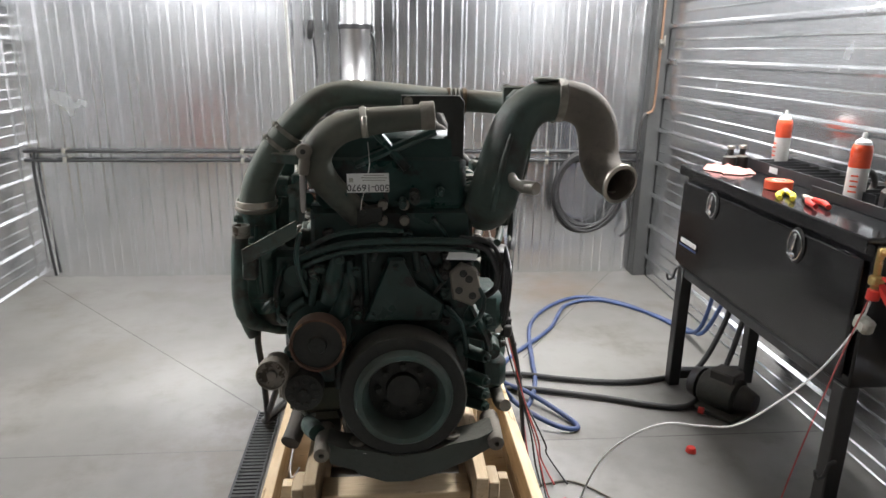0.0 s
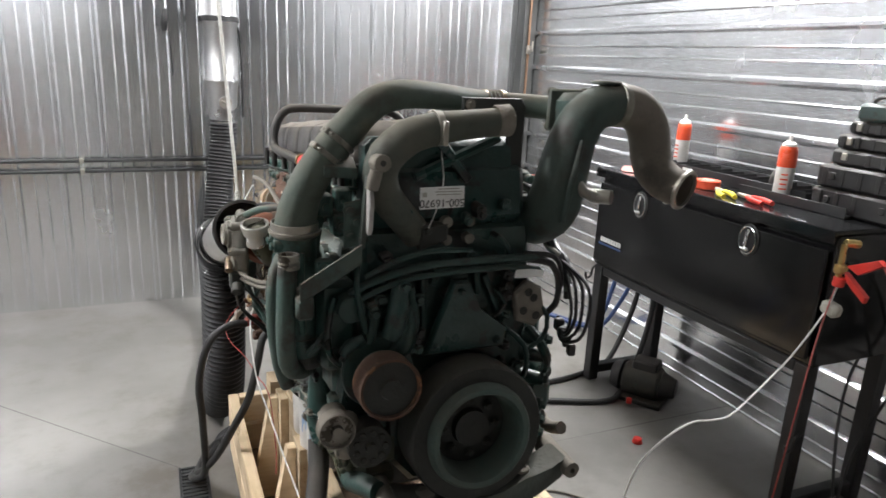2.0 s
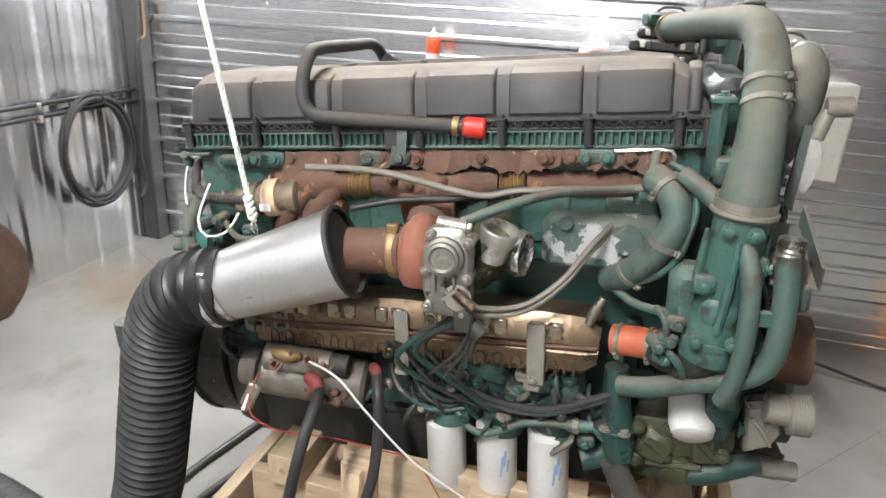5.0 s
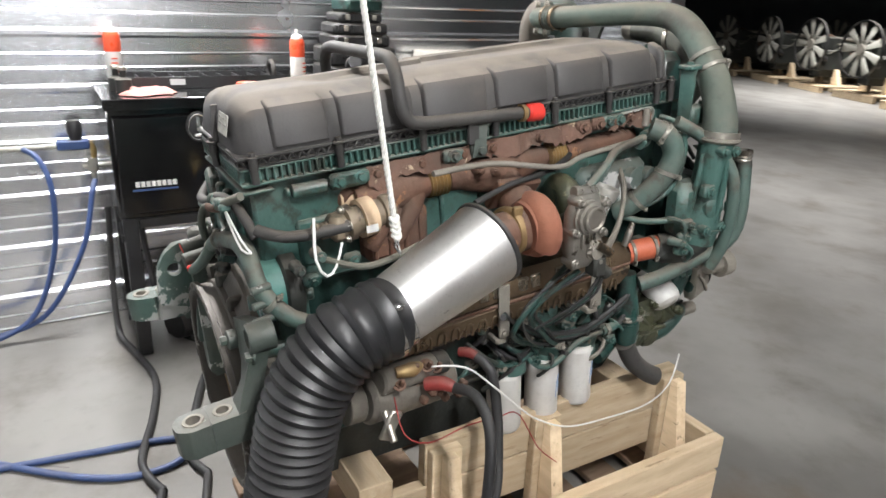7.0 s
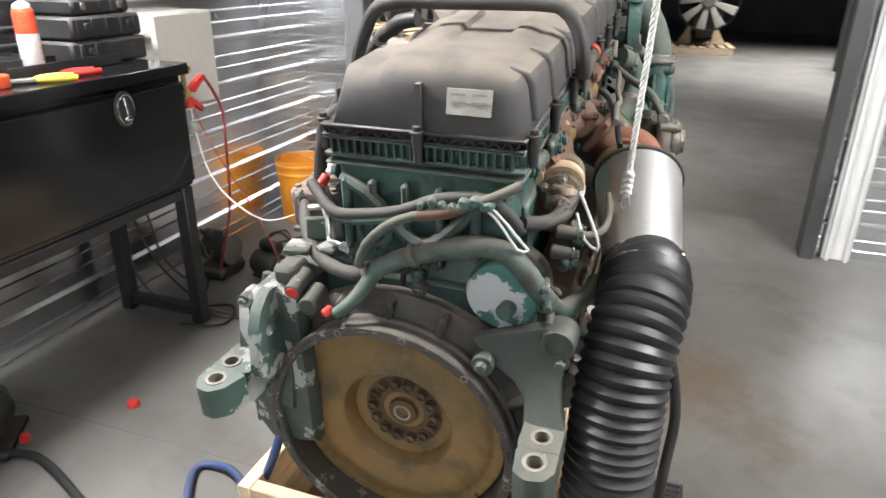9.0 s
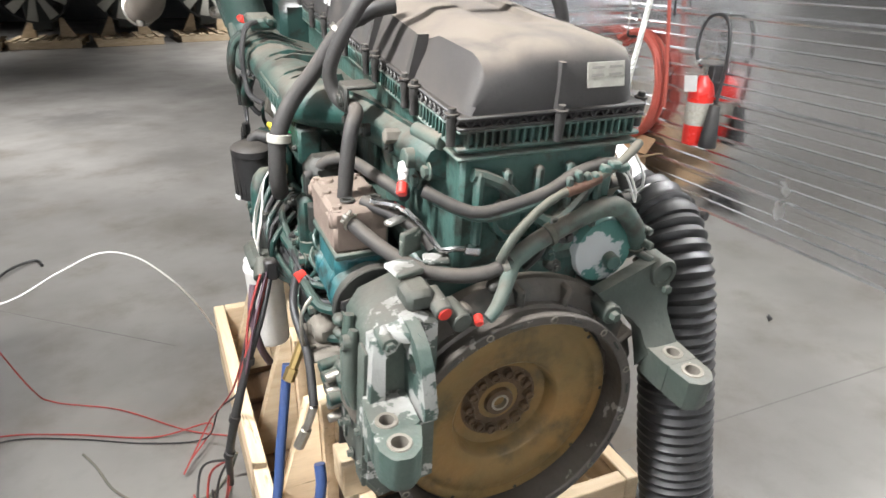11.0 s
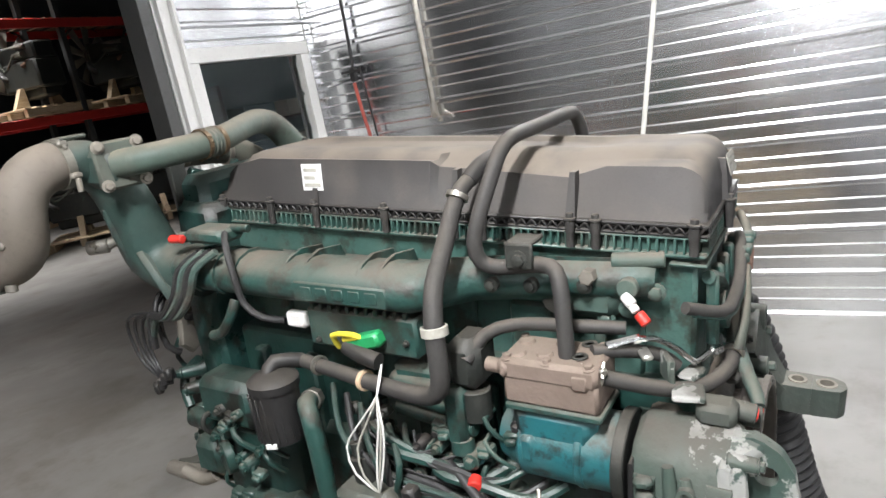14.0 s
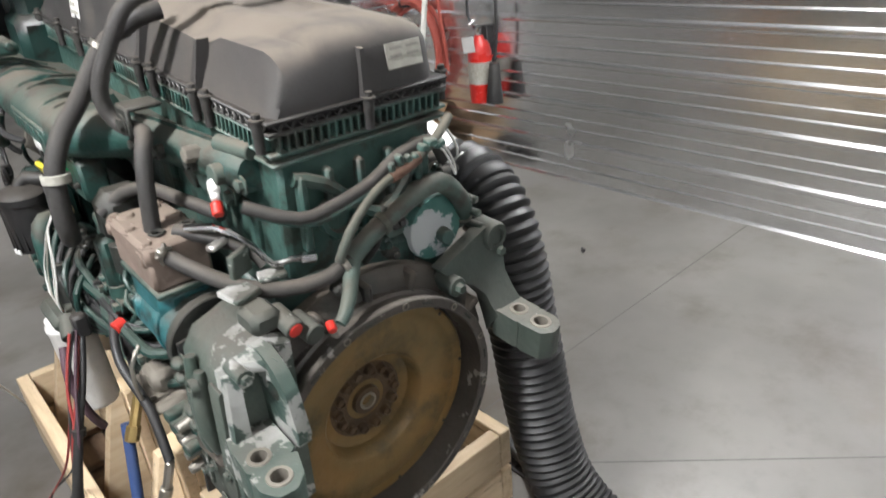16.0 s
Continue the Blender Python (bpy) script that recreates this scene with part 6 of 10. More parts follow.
# coolant filter
ct = Vector((-0.186, -0.098, 0.772))
fd = Vector((-0.80, -0.06, -0.60)).normalized()
s = Shape().lathe(ct, fd, [(0, 0.040), (0.004, 0.045), (0.10, 0.045), (0.116, 0.040), (0.122, 0.030), (0.123, 0)], 28)
cfilt = ep("coolant_filter", s, M_filter, label="white spin-on coolant filter")
ep("filter_seam", Shape().lathe(ct, fd, [(0.0, 0.044), (0.001, 0.047), (0.008, 0.047), (0.009, 0.044)], 28, False, False), M_dark, cfilt)
s = Shape().box((-0.22, -0.09, 0.84), (0.12, 0.14, 0.09), TILT, 0.02).box((-0.275, -0.155, 0.80), (0.035, 0.04, 0.05), TILT, 0.008)
ep("filter_head", s, M_green)
# lower front pump
s = Shape().plate([(-0.15, 0.020, 0.690), (-0.248, 0.012, 0.700), (-0.262, -0.05, 0.712), (-0.258, -0.125, 0.722), (-0.235, -0.190, 0.730), (-0.15, -0.195, 0.735)], (0, -0.006, -0.085), 0.012)
s.plate([(-0.15, 0.010, 0.625), (-0.238, 0.000, 0.628), (-0.250, -0.06, 0.632), (-0.242, -0.150, 0.640), (-0.215, -0.205, 0.648), (-0.15, -0.205, 0.650)], (0, 0.012, -0.075), 0.014)
s.box((-0.246, -0.045, 0.645), (0.05, 0.075, 0.075), Matrix.Rotation(radians(14), 3, "X"), 0.014)
s.box((-0.236, -0.135, 0.660), (0.05, 0.065, 0.085), Matrix.Rotation(radians(-10), 3, "X"), 0.014)
s.lathe((-0.232, -0.092, 0.582), (-1, 0, -0.25), [(-0.03, 0.040), (0.012, 0.036), (0.022, 0.026), (0.024, 0.0)], 18)
pump = ep("water_pump", s, M_olive, label="olive-green oily pump casting")
for py, pz in ((-0.005, 0.690), (-0.066, 0.702), (-0.128, 0.712), (-0.172, 0.660), (-0.01, 0.612)):
    ep("pump_lug", Shape().box((-0.262, py, pz), (0.022, 0.028, 0.024), TILT, 0.007).bolt((-0.272, py, pz), (-1, 0, 0), 0.009, 0.008), M_olive, pump)
for p, q in (((-0.268, -0.02, 0.665), (-0.262, -0.075, 0.622)), ((-0.262, -0.11, 0.690), (-0.256, -0.165, 0.640)), ((-0.255, -0.03, 0.602), (-0.252, -0.14, 0.612))):
    ep("pump_rib", Shape().cyl(p, q, 0.008, seg=8), M_olive, pump)
hp("pump_pipe", [(-0.225, -0.105, 0.575), (-0.232, -0.150, 0.590), (-0.225, -0.200, 0.612), (-0.205, -0.250, 0.622)], [0.026, 0.027, 0.026, 0.022], M_dkgreen, "dark green pump pipe", seg=16)
hp("pump_neck", [(-0.205, 0.02, 0.600), (-0.215, 0.06, 0.570), (-0.225, 0.10, 0.555)], [0.032, 0.030, 0.028], M_dkgreen, seg=14)
s = Shape().plate([(-0.290, -0.187, 0.797), (-0.290, -0.203, 0.690), (-0.290, -0.245, 0.712), (-0.290, -0.258, 0.745), (-0.290, -0.250, 0.790), (-0.290, -0.222, 0.812)], (0.045, 0, 0), 0.010)
s.cyl((-0.30, -0.215, 0.81), (-0.30, -0.265, 0.808), 0.03)
s.tube([(-0.294, -0.200, 0.775), (-0.297, -0.225, 0.750), (-0.294, -0.242, 0.722)], [0.004, 0.006, 0.004], 8)
ep("tensioner_arm", s, M_castalu, label="cast tensioner arm")
# spin-on oil filters
for k, (fx0, fy0, zb) in enumerate(((-0.222, 0.396, 0.408), (-0.226, 0.276, 0.421), (-0.228, 0.160, 0.433))):
    up = TILT @ Vector((0, 0, 1))
    s = Shape().lathe((fx0, fy0, zb), up, [(0, 0.0), (0.0, 0.030), (0.006, 0.041), (0.016, 0.0455), (0.165, 0.0455), (0.172, 0.047), (0.178, 0.047), (0.182, 0.044), (0.19, 0.044)], 32)
    filt = ep("oil_filter", s, M_filter, label="white spin-on oil filter with oily smears" if k == 0 else "white spin-on oil filter with faint blue print")
    if k:
        s = Shape()
        for j in range(3):
            a = radians(205 + j * 9)
            p = Vector((fx0, fy0, zb)) + up * (0.095 + 0.02 * (j % 2)) + Vector((math.cos(a), math.sin(a), 0)) * 0.0456
            s.box(p, (0.0016, 0.006, 0.055 - 0.012 * j), Matrix.Rotation(a, 3, "Z"), 0.0005)
        ep("print_bar", s, M_bluefaint, filt, "faded blue print")
s = Shape()
for y in (0.40, 0.28, 0.165):
    s.cyl((-0.222, y, 0.59), (-0.222, y, 0.66), 0.050, 0.042, seg=20)
s.box((-0.20, 0.27, 0.690), (0.085, 0.34, 0.085), TILT, 0.02)
s.box((-0.225, 0.175, 0.735), (0.06, 0.13, 0.055), Matrix.Rotation(radians(-10), 3, "X"), 0.014)
s.box((-0.232, 0.320, 0.735), (0.05, 0.10, 0.045), Matrix.Rotation(radians(8), 3, "X"), 0.012)
s.cyl((-0.21, 0.247, 0.713), (-0.262, 0.247, 0.713), 0.031, 0.027, seg=24, bev=0.005)
s.plate([(-0.245, 0.205, 0.690), (-0.245, 0.125, 0.775), (-0.245, 0.118, 0.720), (-0.245, 0.150, 0.690)], (-0.018, 0, 0), 0.005)
fbase = ep("filter_base", s, M_green, label="green oil filter base casting")
ep("dome_plug", Shape().lathe((-0.262, 0.247, 0.713), (-1, 0, 0), [(0, 0.026), (0.006, 0.024), (0.012, 0.016), (0.014, 0.0)], 22), M_castalu, fbase, "worn round plug")
for y, z, r in ((0.307, 0.756, 0.017), (0.172, 0.752, 0.011), (0.365, 0.725, 0.012), (0.215, 0.672, 0.009), (0.290, 0.676, 0.009), (0.405, 0.690, 0.011)):
    ep("head_bolt", Shape().cyl((-0.225, y, z), (-0.252, y, z), r * 1.35, seg=12).bolt((-0.252, y, z), (-1, 0, 0.1), r, r * 0.9), M_green, fbase)
for y in (0.400, 0.280, 0.164):
    ep("filter_collar", Shape().cyl((-0.224, y, 0.612), (-0.224, y, 0.650), 0.043, 0.050, seg=24), M_dkgreen, fbase)
# lines and looms beneath the cooler
rng = random.Random(5)
for k in range(3):
    o = 0.007 * k - 0.016
    hp("wire_loom", [(-0.33 + o, 0.50 - o, 0.815), (-0.30 - 0.004 * k, 0.455 - o, 0.770 - o), (-0.288, 0.395, 0.722 - 0.7 * o), (-0.284 + 0.3 * o, 0.335, 0.690 - o), (-0.288, 0.255 + o, 0.676 - o), (-0.284, 0.175, 0.684 - o), (-0.285, 0.100, 0.722 - o), (-0.280, 0.020, 0.770 - o)], (0.0075, 0.0055, 0.0045)[k % 3], (M_cable, M_frontgreen, M_cable)[k % 3], "dark wire loom under the cooler", seg=8)
for k in range(6):
    y0, y1 = 0.55 - 0.08 * rng.random(), 0.33 + 0.10 * rng.random()
    z0 = 0.745 - 0.05 * rng.random()
    hp("oil_line", [(-0.235, y0, z0), (-0.270 - 0.02 * rng.random(), y0 - 0.03, z0 - 0.03), (-0.275, (y0 + y1) / 2, z0 - 0.075 + 0.03 * rng.random()), (-0.262, y1 + 0.02, z0 - 0.05), (-0.235, y1, z0 - 0.02)], 0.0045 + 0.0015 * (k % 3), M_frontgreen if k % 2 else M_cable, seg=8)
hp("fuel_line", [(-0.265, 0.375, 0.640), (-0.282, 0.345, 0.612), (-0.284, 0.304, 0.606), (-0.284, 0.262, 0.628), (-0.280, 0.221, 0.652), (-0.278, 0.165, 0.660), (-0.276, 0.129, 0.665)], 0.0080, M_green, "green line over the oil filters", seg=10)
un = hp("line_union", [(-0.276, 0.135, 0.664), (-0.276, 0.082, 0.673)], [0.013, 0.012], M_green, "green pipe union", seg=12)
ep("union_nut", Shape().lathe((-0.276, 0.124, 0.666), (0, -1, 0.16), [(0, 0.012), (0.001, 0.0165), (0.012, 0.0165), (0.013, 0.012)], 6, False, False), M_castalu, un)
hp("fuel_line", [(-0.276, 0.086, 0.672), (-0.280, 0.066, 0.690), (-0.280, 0.050, 0.725), (-0.272, 0.030, 0.760)], 0.0085, M_cable, seg=10)
for k in range(4):
    y = 0.50 + 0.018 * k
    hp("wire_loom", [(-0.42 + 0.02 * k, 0.355, 0.925), (-0.37 + 0.02 * rng.random(), y - 0.07, 0.80 + 0.03 * rng.random()), (-0.30 - 0.02 * rng.random(), y - 0.11 - 0.05 * rng.random(), 0.72), (-0.275, y - 0.22, 0.665), (-0.255, 0.20 + 0.06 * k, 0.65)], (0.004, 0.0065)[k % 2], M_dkgreen if k % 2 else M_cable, seg=8)
hp("oil_line", [(-0.325, 0.70, 1.16), (-0.31, 0.55, 1.165), (-0.30, 0.36, 1.14), (-0.285, 0.28, 1.155), (-0.27, 0.12, 1.175), (-0.26, 0.06, 1.18)], 0.0065, M_castalu, "dull steel oil line")
hp("braided_hose", [(-0.40, 0.36, 1.115), (-0.365, 0.28, 1.150), (-0.31, 0.20, 1.168), (-0.27, 0.10, 1.176), (-0.25, 0.05, 1.180)], 0.0095, M_green2, "ribbed green flexible hose")
hp("sensor_cable", [(-0.33, 0.60, 1.09), (-0.31, 0.50, 1.115), (-0.29, 0.40, 1.125), (-0.27, 0.33, 1.14), (-0.24, 0.28, 1.15)], 0.0065, M_cable, "black sensor cable")
hp("white_cable", [(-0.30, 0.94, 1.09), (-0.335, 0.95, 1.02), (-0.338, 0.93, 0.985), (-0.31, 0.90, 0.99), (-0.29, 0.88, 1.03)], 0.0028, M_whitewire, "white loop of sensor cable", seg=8)
s = Shape()
for y, z in ((0.055, 1.18), (0.07, 1.165)):
    s.cyl((-0.255, y, z), (-0.235, y - 0.04, z + 0.003), 0.016, seg=12)
ep("pipe_union", s, M_green)
# starter motor
s = Shape().cyl((-0.285, 0.840, 0.655), (-0.235, 0.600, 0.635), 0.058, seg=28, bev=0.01)
s.cyl((-0.285, 0.845, 0.655), (-0.290, 0.885, 0.657), 0.045, seg=24)
starter = ep("starter_motor", s, M_starter, label="oily grey starter motor")
ep("solenoid", Shape().cyl((-0.318, 0.815, 0.712), (-0.285, 0.665, 0.700), 0.031, seg=20, bev=0.005), M_starter, starter)
ep("solenoid_cap", Shape().cyl((-0.284, 0.664, 0.700), (-0.278, 0.628, 0.698), 0.027, seg=18), M_dark, starter)
for tx, ty, tz in ((-0.335, 0.700, 0.735), (-0.338, 0.735, 0.738), (-0.320, 0.668, 0.716), (-0.350, 0.775, 0.716)):
    ep("starter_terminal", Shape().bolt((tx + 0.01, ty, tz - 0.008), (-0.6, 0, 0.8), 0.011, 0.006).cyl((tx, ty, tz - 0.004), (tx - 0.010, ty, tz + 0.012), 0.0055, seg=10), M_rust, starter, "rusty cable terminal")
ep("starter_lug", Shape().box((-0.385, 0.815, 0.645), (0.012, 0.03, 0.07), Matrix.Rotation(radians(25), 3, "X"), 0.004).cyl((-0.365, 0.82, 0.67), (-0.41, 0.818, 0.62), 0.008), M_zinc, starter, "loose zinc lug")
ep("sealing_gunk", Shape().tube([(-0.335, 0.78, 0.735), (-0.34, 0.745, 0.737), (-0.33, 0.72, 0.735)], [0.012, 0.017, 0.010], 10), M_brass, starter, "amber sealant lump")
ep("cable_boot", Shape().tube([(-0.325, 0.70, 0.680), (-0.352, 0.672, 0.690), (-0.372, 0.655, 0.685)], [0.016, 0.017, 0.013], 12), M_boot, starter, "red rubber cable boot")
ep("cable_boot", Shape().tube([(-0.262, 0.575, 0.70), (-0.285, 0.56, 0.705), (-0.30, 0.552, 0.70)], [0.012, 0.013, 0.010], 12), M_boot, starter, "red rubber cable boot")
s = Shape()
for k in range(7):
    a = rng.random() * 6.28
    s.box((-0.335 + 0.012 * math.cos(a), 0.66 + 0.016 * k - 0.05, 0.655 + 0.012 * math.sin(a)), (0.022, 0.02, 0.018), Matrix.Rotation(a, 3, "X"), 0.005)
ep("terminal_block", s, M_rust, starter, "rust-stained terminals")
s = Shape().box((-0.19, 0.83, 0.66), (0.12, 0.25, 0.22), TILT, 0.03)
ep("rear_block_flange", s, M_green)
s = Shape().box((-0.205, 0.965, 0.86), (0.075, 0.07, 0.12), TILT, 0.01)
s.cyl((-0.225, 0.92, 0.905), (-0.205, 1.05, 0.895), 0.015)
s.cyl((-0.245, 0.92, 0.805), (-0.225, 1.05, 0.795), 0.017)
s.cyl((-0.245, 0.93, 0.775), (-0.225, 1.04, 0.765), 0.013)
ep("pipe_flange", s, M_green, label="green flange block with long bolts")
# front support hose and breather arch
arch = ep("breather_pipe", Shape().tube([(-0.226, 0.392, 1.253), (-0.238, 0.48, 1.2525), (-0.248, 0.60, 1.250), (-0.254, 0.69, 1.248), (-0.257, 0.726, 1.258), (-0.256, 0.740, 1.290), (-0.242, 0.743, 1.335), (-0.215, 0.743, 1.366), (-0.170, 0.743, 1.374),
                                         (0.0, 0.743, 1.372), (0.110, 0.743, 1.370), (0.160, 0.740, 1.354), (0.186, 0.730, 1.318), (0.218, 0.710, 1.255), (0.227, 0.698, 1.212), (0.218, 0.700, 1.176), (0.208, 0.728, 1.162), (0.206, 0.780, 1.165),
                                         (0.214, 0.824, 1.164), (0.228, 0.842, 1.145), (0.240, 0.846, 1.09), (0.250, 0.845, 1.005)], 0.0138, 16), M_rubber, label="dark breather pipe arching over the cover")
ep("breather_cap", Shape().cyl((-0.2275, 0.410, 1.2529), (-0.2235, 0.366, 1.2525), 0.0205, seg=20, bev=0.004), M_red, arch, "red plastic plug")
ep("pipe_ring", Shape().lathe((-0.229, 0.418, 1.2530), (-0.05, 1, 0), [(0, 0.016), (0, 0.0195), (0.012, 0.0195), (0.012, 0.016)], 20, False, False), M_brass, arch)
ep("pipe_stay", Shape().box((-0.238, 0.555, 1.222), (0.008, 0.03, 0.06), TILT, 0.003), M_rubber, arch)

# ---- intake side ----
def oval(c, u, w, rx, rz, n=20):
    return [Vector(c) + Vector(u) * rx * math.cos(6.2832 * k / n) + Vector(w) * rz * math.sin(6.2832 * k / n) for k in range(n)]


rows = []
for y, xo, k in ((-0.055, 0.275, 0.9), (-0.035, 0.295, 0.98), (0.0, 0.300, 1), (0.30, 0.302, 1), (0.57, 0.300, 1), (0.61, 0.275, 0.98), (0.655, 0.205, 0.95), (0.72, 0.185, 0.95), (0.86, 0.165, 0.9), (0.955, 0.150, 0.85), (0.97, 0.14, 0.7)):
    h = 1.158
    sec = [(0.095, h - 0.004), (min(0.15, xo - 0.05), h + 0.012), (xo - 0.085 if xo > 0.25 else xo - 0.035, h + 0.036), (xo - 0.055 if xo > 0.25 else xo - 0.025, h + 0.039), (xo - 0.026, h + 0.031), (xo - 0.008, h + 0.016), (xo, h - 0.004), (xo - 0.002, h - 0.024), (xo - 0.020, h - 0.042), (xo - 0.060 if xo > 0.25 else xo - 0.03, h - 0.052), (0.095, h - 0.054)]
    rows.append([(x, y, Z(h + (z - h) * k, y)) for x, z in sec])
s = Shape().rings(rows)
s.flat = 50
manif = ep("intake_manifold", s, M_eastgreen, label="green intake manifold with dust on its top")
for y in (0.03, 0.10, 0.16):
    h = 1.158
    sec = [(0.15, h + 0.014), (0.214, h + 0.041), (0.247, h + 0.044), (0.277, h + 0.035), (0.297, h + 0.018), (0.306, h - 0.004), (0.304, h - 0.026), (0.284, h - 0.046), (0.24, h - 0.056), (0.15, h - 0.055)]
    ep("manifold_ring", Shape().rings([[(x, y + d, Z(z, y)) for x, z in sec] for d in (0, 0.010)]), M_eastgreen, manif)
for y in (0.29, 0.47):
    s = Shape().plate([(0.15, y, Z(1.168, y)), (0.16, y, Z(1.196, y)), (0.225, y, Z(1.206, y)), (0.268, y, Z(1.196, y)), (0.285, y, Z(1.182, y)), (0.24, y, Z(1.170, y))], (0, 0.009, 0), 0.003)
    ep("manifold_web", s, M_eastgreen, manif)
    ep("manifold_web", s.moved(Matrix.Translation((-0.004, 0.045, -0.004))), M_eastgreen, manif)
for y, x in ((0.70, 0.19), (0.77, 0.178), (0.86, 0.16)):
    ep("manifold_bolt", Shape().cyl((x - 0.01, y, Z(1.150, y)), (x + 0.008, y, Z(1.150, y)), 0.013).bolt((x + 0.008, y, Z(1.150, y)), (1, 0, 0), 0.009), M_dark, manif)
# raised name panel, lettering shown as plain bars
nm = Shape().box((0.2985, 0.435, Z(1.146, 0.435)), (0.008, 0.22, 0.040), TILT, 0.004)
panel = ep("name_panel", nm, M_eastgreen, manif, "raised cast panel")
for k in range(5):
    y = 0.359 + k * 0.038
    ep("name_bar", Shape().box((0.3028, y, Z(1.146, y)), (0.003, 0.026, 0.022), TILT, 0.002), M_eastgreen, panel)
# horn up to the air elbow
s = Shape().tube([(0.238, 0.0, 1.172), (0.236, -0.09, 1.180), (0.246, -0.142, 1.222), (0.264, -0.146, 1.300), (0.284, -0.140, 1.368), (0.310, -0.140, 1.425), (0.350, -0.142, 1.456), (0.402, -0.142, 1.463)],
                 [0.056, 0.060, 0.064, 0.060, 0.056, 0.053, 0.050, 0.049], 28)
s.box((0.234, -0.085, 1.185), (0.15, 0.022, 0.145), Matrix.Rotation(radians(30), 3, "X"), 0.02)
s.box((0.325, -0.095, 1.440), (0.085, 0.10, 0.092), TILT, 0.02)
s.tube([(0.236, -0.206, 1.20), (0.254, -0.208, 1.30), (0.278, -0.196, 1.385)], [0.007, 0.008, 0.005], 10)
s.tube([(0.308, -0.150, 1.23), (0.322, -0.148, 1.29), (0.336, -0.142, 1.35)], [0.006, 0.009, 0.005], 10)
horn = ep("intake_horn", s, M_hornpaint, label="faded green intake horn")
ep("horn_flange", Shape().box((0.326, -0.050, 1.442), (0.100, 0.016, 0.100), Matrix.Rotation(radians(-18), 3, "Z"), 0.005), M_greypipe, horn, "dusty pipe flange")
ep("horn_pad", Shape().box((0.365, -0.142, 1.512), (0.058, 0.046, 0.010), None, 0.004), M_greypipe, horn)
for hx, hz in ((0.290, 1.482), (0.364, 1.482), (0.290, 1.402), (0.364, 1.402)):
    ep("flange_bolt", Shape().bolt((hx, -0.042 - 0.32 * (hx - 0.326), hz), (0.3, 0.95, 0), 0.009, 0.009), M_castalu, horn)
s = Shape().pipe([(0.410, -0.142, 1.463), (0.448, -0.140, 1.457), (0.482, -0.142, 1.434), (0.502, -0.146, 1.396), (0.507, -0.154, 1.352), (0.508, -0.172, 1.316), (0.515, -0.204, 1.292), (0.524, -0.232, 1.282), (0.533, -0.256, 1.277)], [0.049, 0.050, 0.050, 0.050, 0.049, 0.048, 0.046, 0.044, 0.044], 0.004, 30)
elbow = ep("air_elbow", s, M_elbow, label="dusty grey-brown air intake elbow with an open mouth")
mouth = Vector((0.34, -0.90, -0.20)).normalized()
ep("mouth_bead", Shape().lathe((0.5335, -0.2575, 1.2767), mouth, [(-0.006, 0.0450), (-0.003, 0.0492), (0.003, 0.0492), (0.005, 0.046), (0.005, 0.041), (-0.006, 0.041)], 36, False, False), M_zinc, elbow, "worn bright lip")
ep("elbow_sensor", Shape().cyl((0.535, -0.205, 1.250), (0.537, -0.206, 1.234), 0.012), M_zinc, elbow)
ep("elbow_plug", Shape().bolt((0.548, -0.150, 1.335), (1, 0.35, 0), 0.009, 0.008), M_castalu, elbow)
clamp((0.402, -0.142, 1.463), (1, 0.0, -0.06), 0.0500, 0.020, M_dustclamp, horn)
ep("clamp_screw", Shape().cyl((0.400, -0.090, 1.430), (0.402, -0.090, 1.402), 0.006, seg=10).box((0.401, -0.092, 1.436), (0.024, 0.012, 0.012), None, 0.003), M_castalu, horn)
ep("lug_arm", Shape().tube([(0.268, -0.180, 1.305), (0.288, -0.205, 1.270), (0.312, -0.228, 1.262)], [0.016, 0.013, 0.014], 12).cyl((0.306, -0.212, 1.262), (0.334, -0.250, 1.264), 0.0165, seg=18), M_alu, horn, "bare cast lug")
# harness around the horn
for k, off in enumerate((0.0, 0.018, 0.036, -0.016)):
    hp("wire_loom", [(0.30, 0.10 + off, 1.235), (0.322, 0.05 + off, 1.205), (0.330, 0.02 + off, 1.15), (0.318, -0.06 + off, 1.095), (0.30, -0.14 + off * 0.5, 1.085), (0.29, -0.18, 1.06 - 0.02 * k)], 0.0085, M_cable if k % 2 else M_green2, seg=8)
for k in range(4):
    a = 0.03 * k
    hp("wire_loop", [(0.285, -0.15, 1.09), (0.275, -0.195 - a, 1.06), (0.268, -0.235 - a * 0.6, 0.99 - a * 0.4), (0.272, -0.215, 0.93 - a * 0.3), (0.285, -0.165, 0.925 - a * 0.2), (0.29, -0.15, 0.945)], 0.0042, M_cable, "loop of black engine harness", seg=8)
s = Shape()
for k in range(4):
    s.box((0.285, -0.165 - 0.02 * k, 0.93 - 0.014 * k), (0.024, 0.02, 0.03), Matrix.Rotation(0.4 * k, 3, "Z"), 0.004)
ep("connector", s, M_black, label="black harness plugs")
s = Shape().box((0.25, 0.085, 1.262), (0.07, 0.11, 0.03), TILT, 0.008).cyl((0.27, 0.02, 1.262), (0.27, -0.005, 1.263), 0.012).cyl((0.24, 0.13, 1.27), (0.24, 0.18, 1.266), 0.009)
ep("pressure_sensor", s, M_eastgreen, label="green sensor block with cable stubs")
ep("sensor_plug", Shape().cyl((0.285, 0.025, 1.262), (0.288, -0.012, 1.264), 0.0095), M_red, label="red plastic sensor plug")
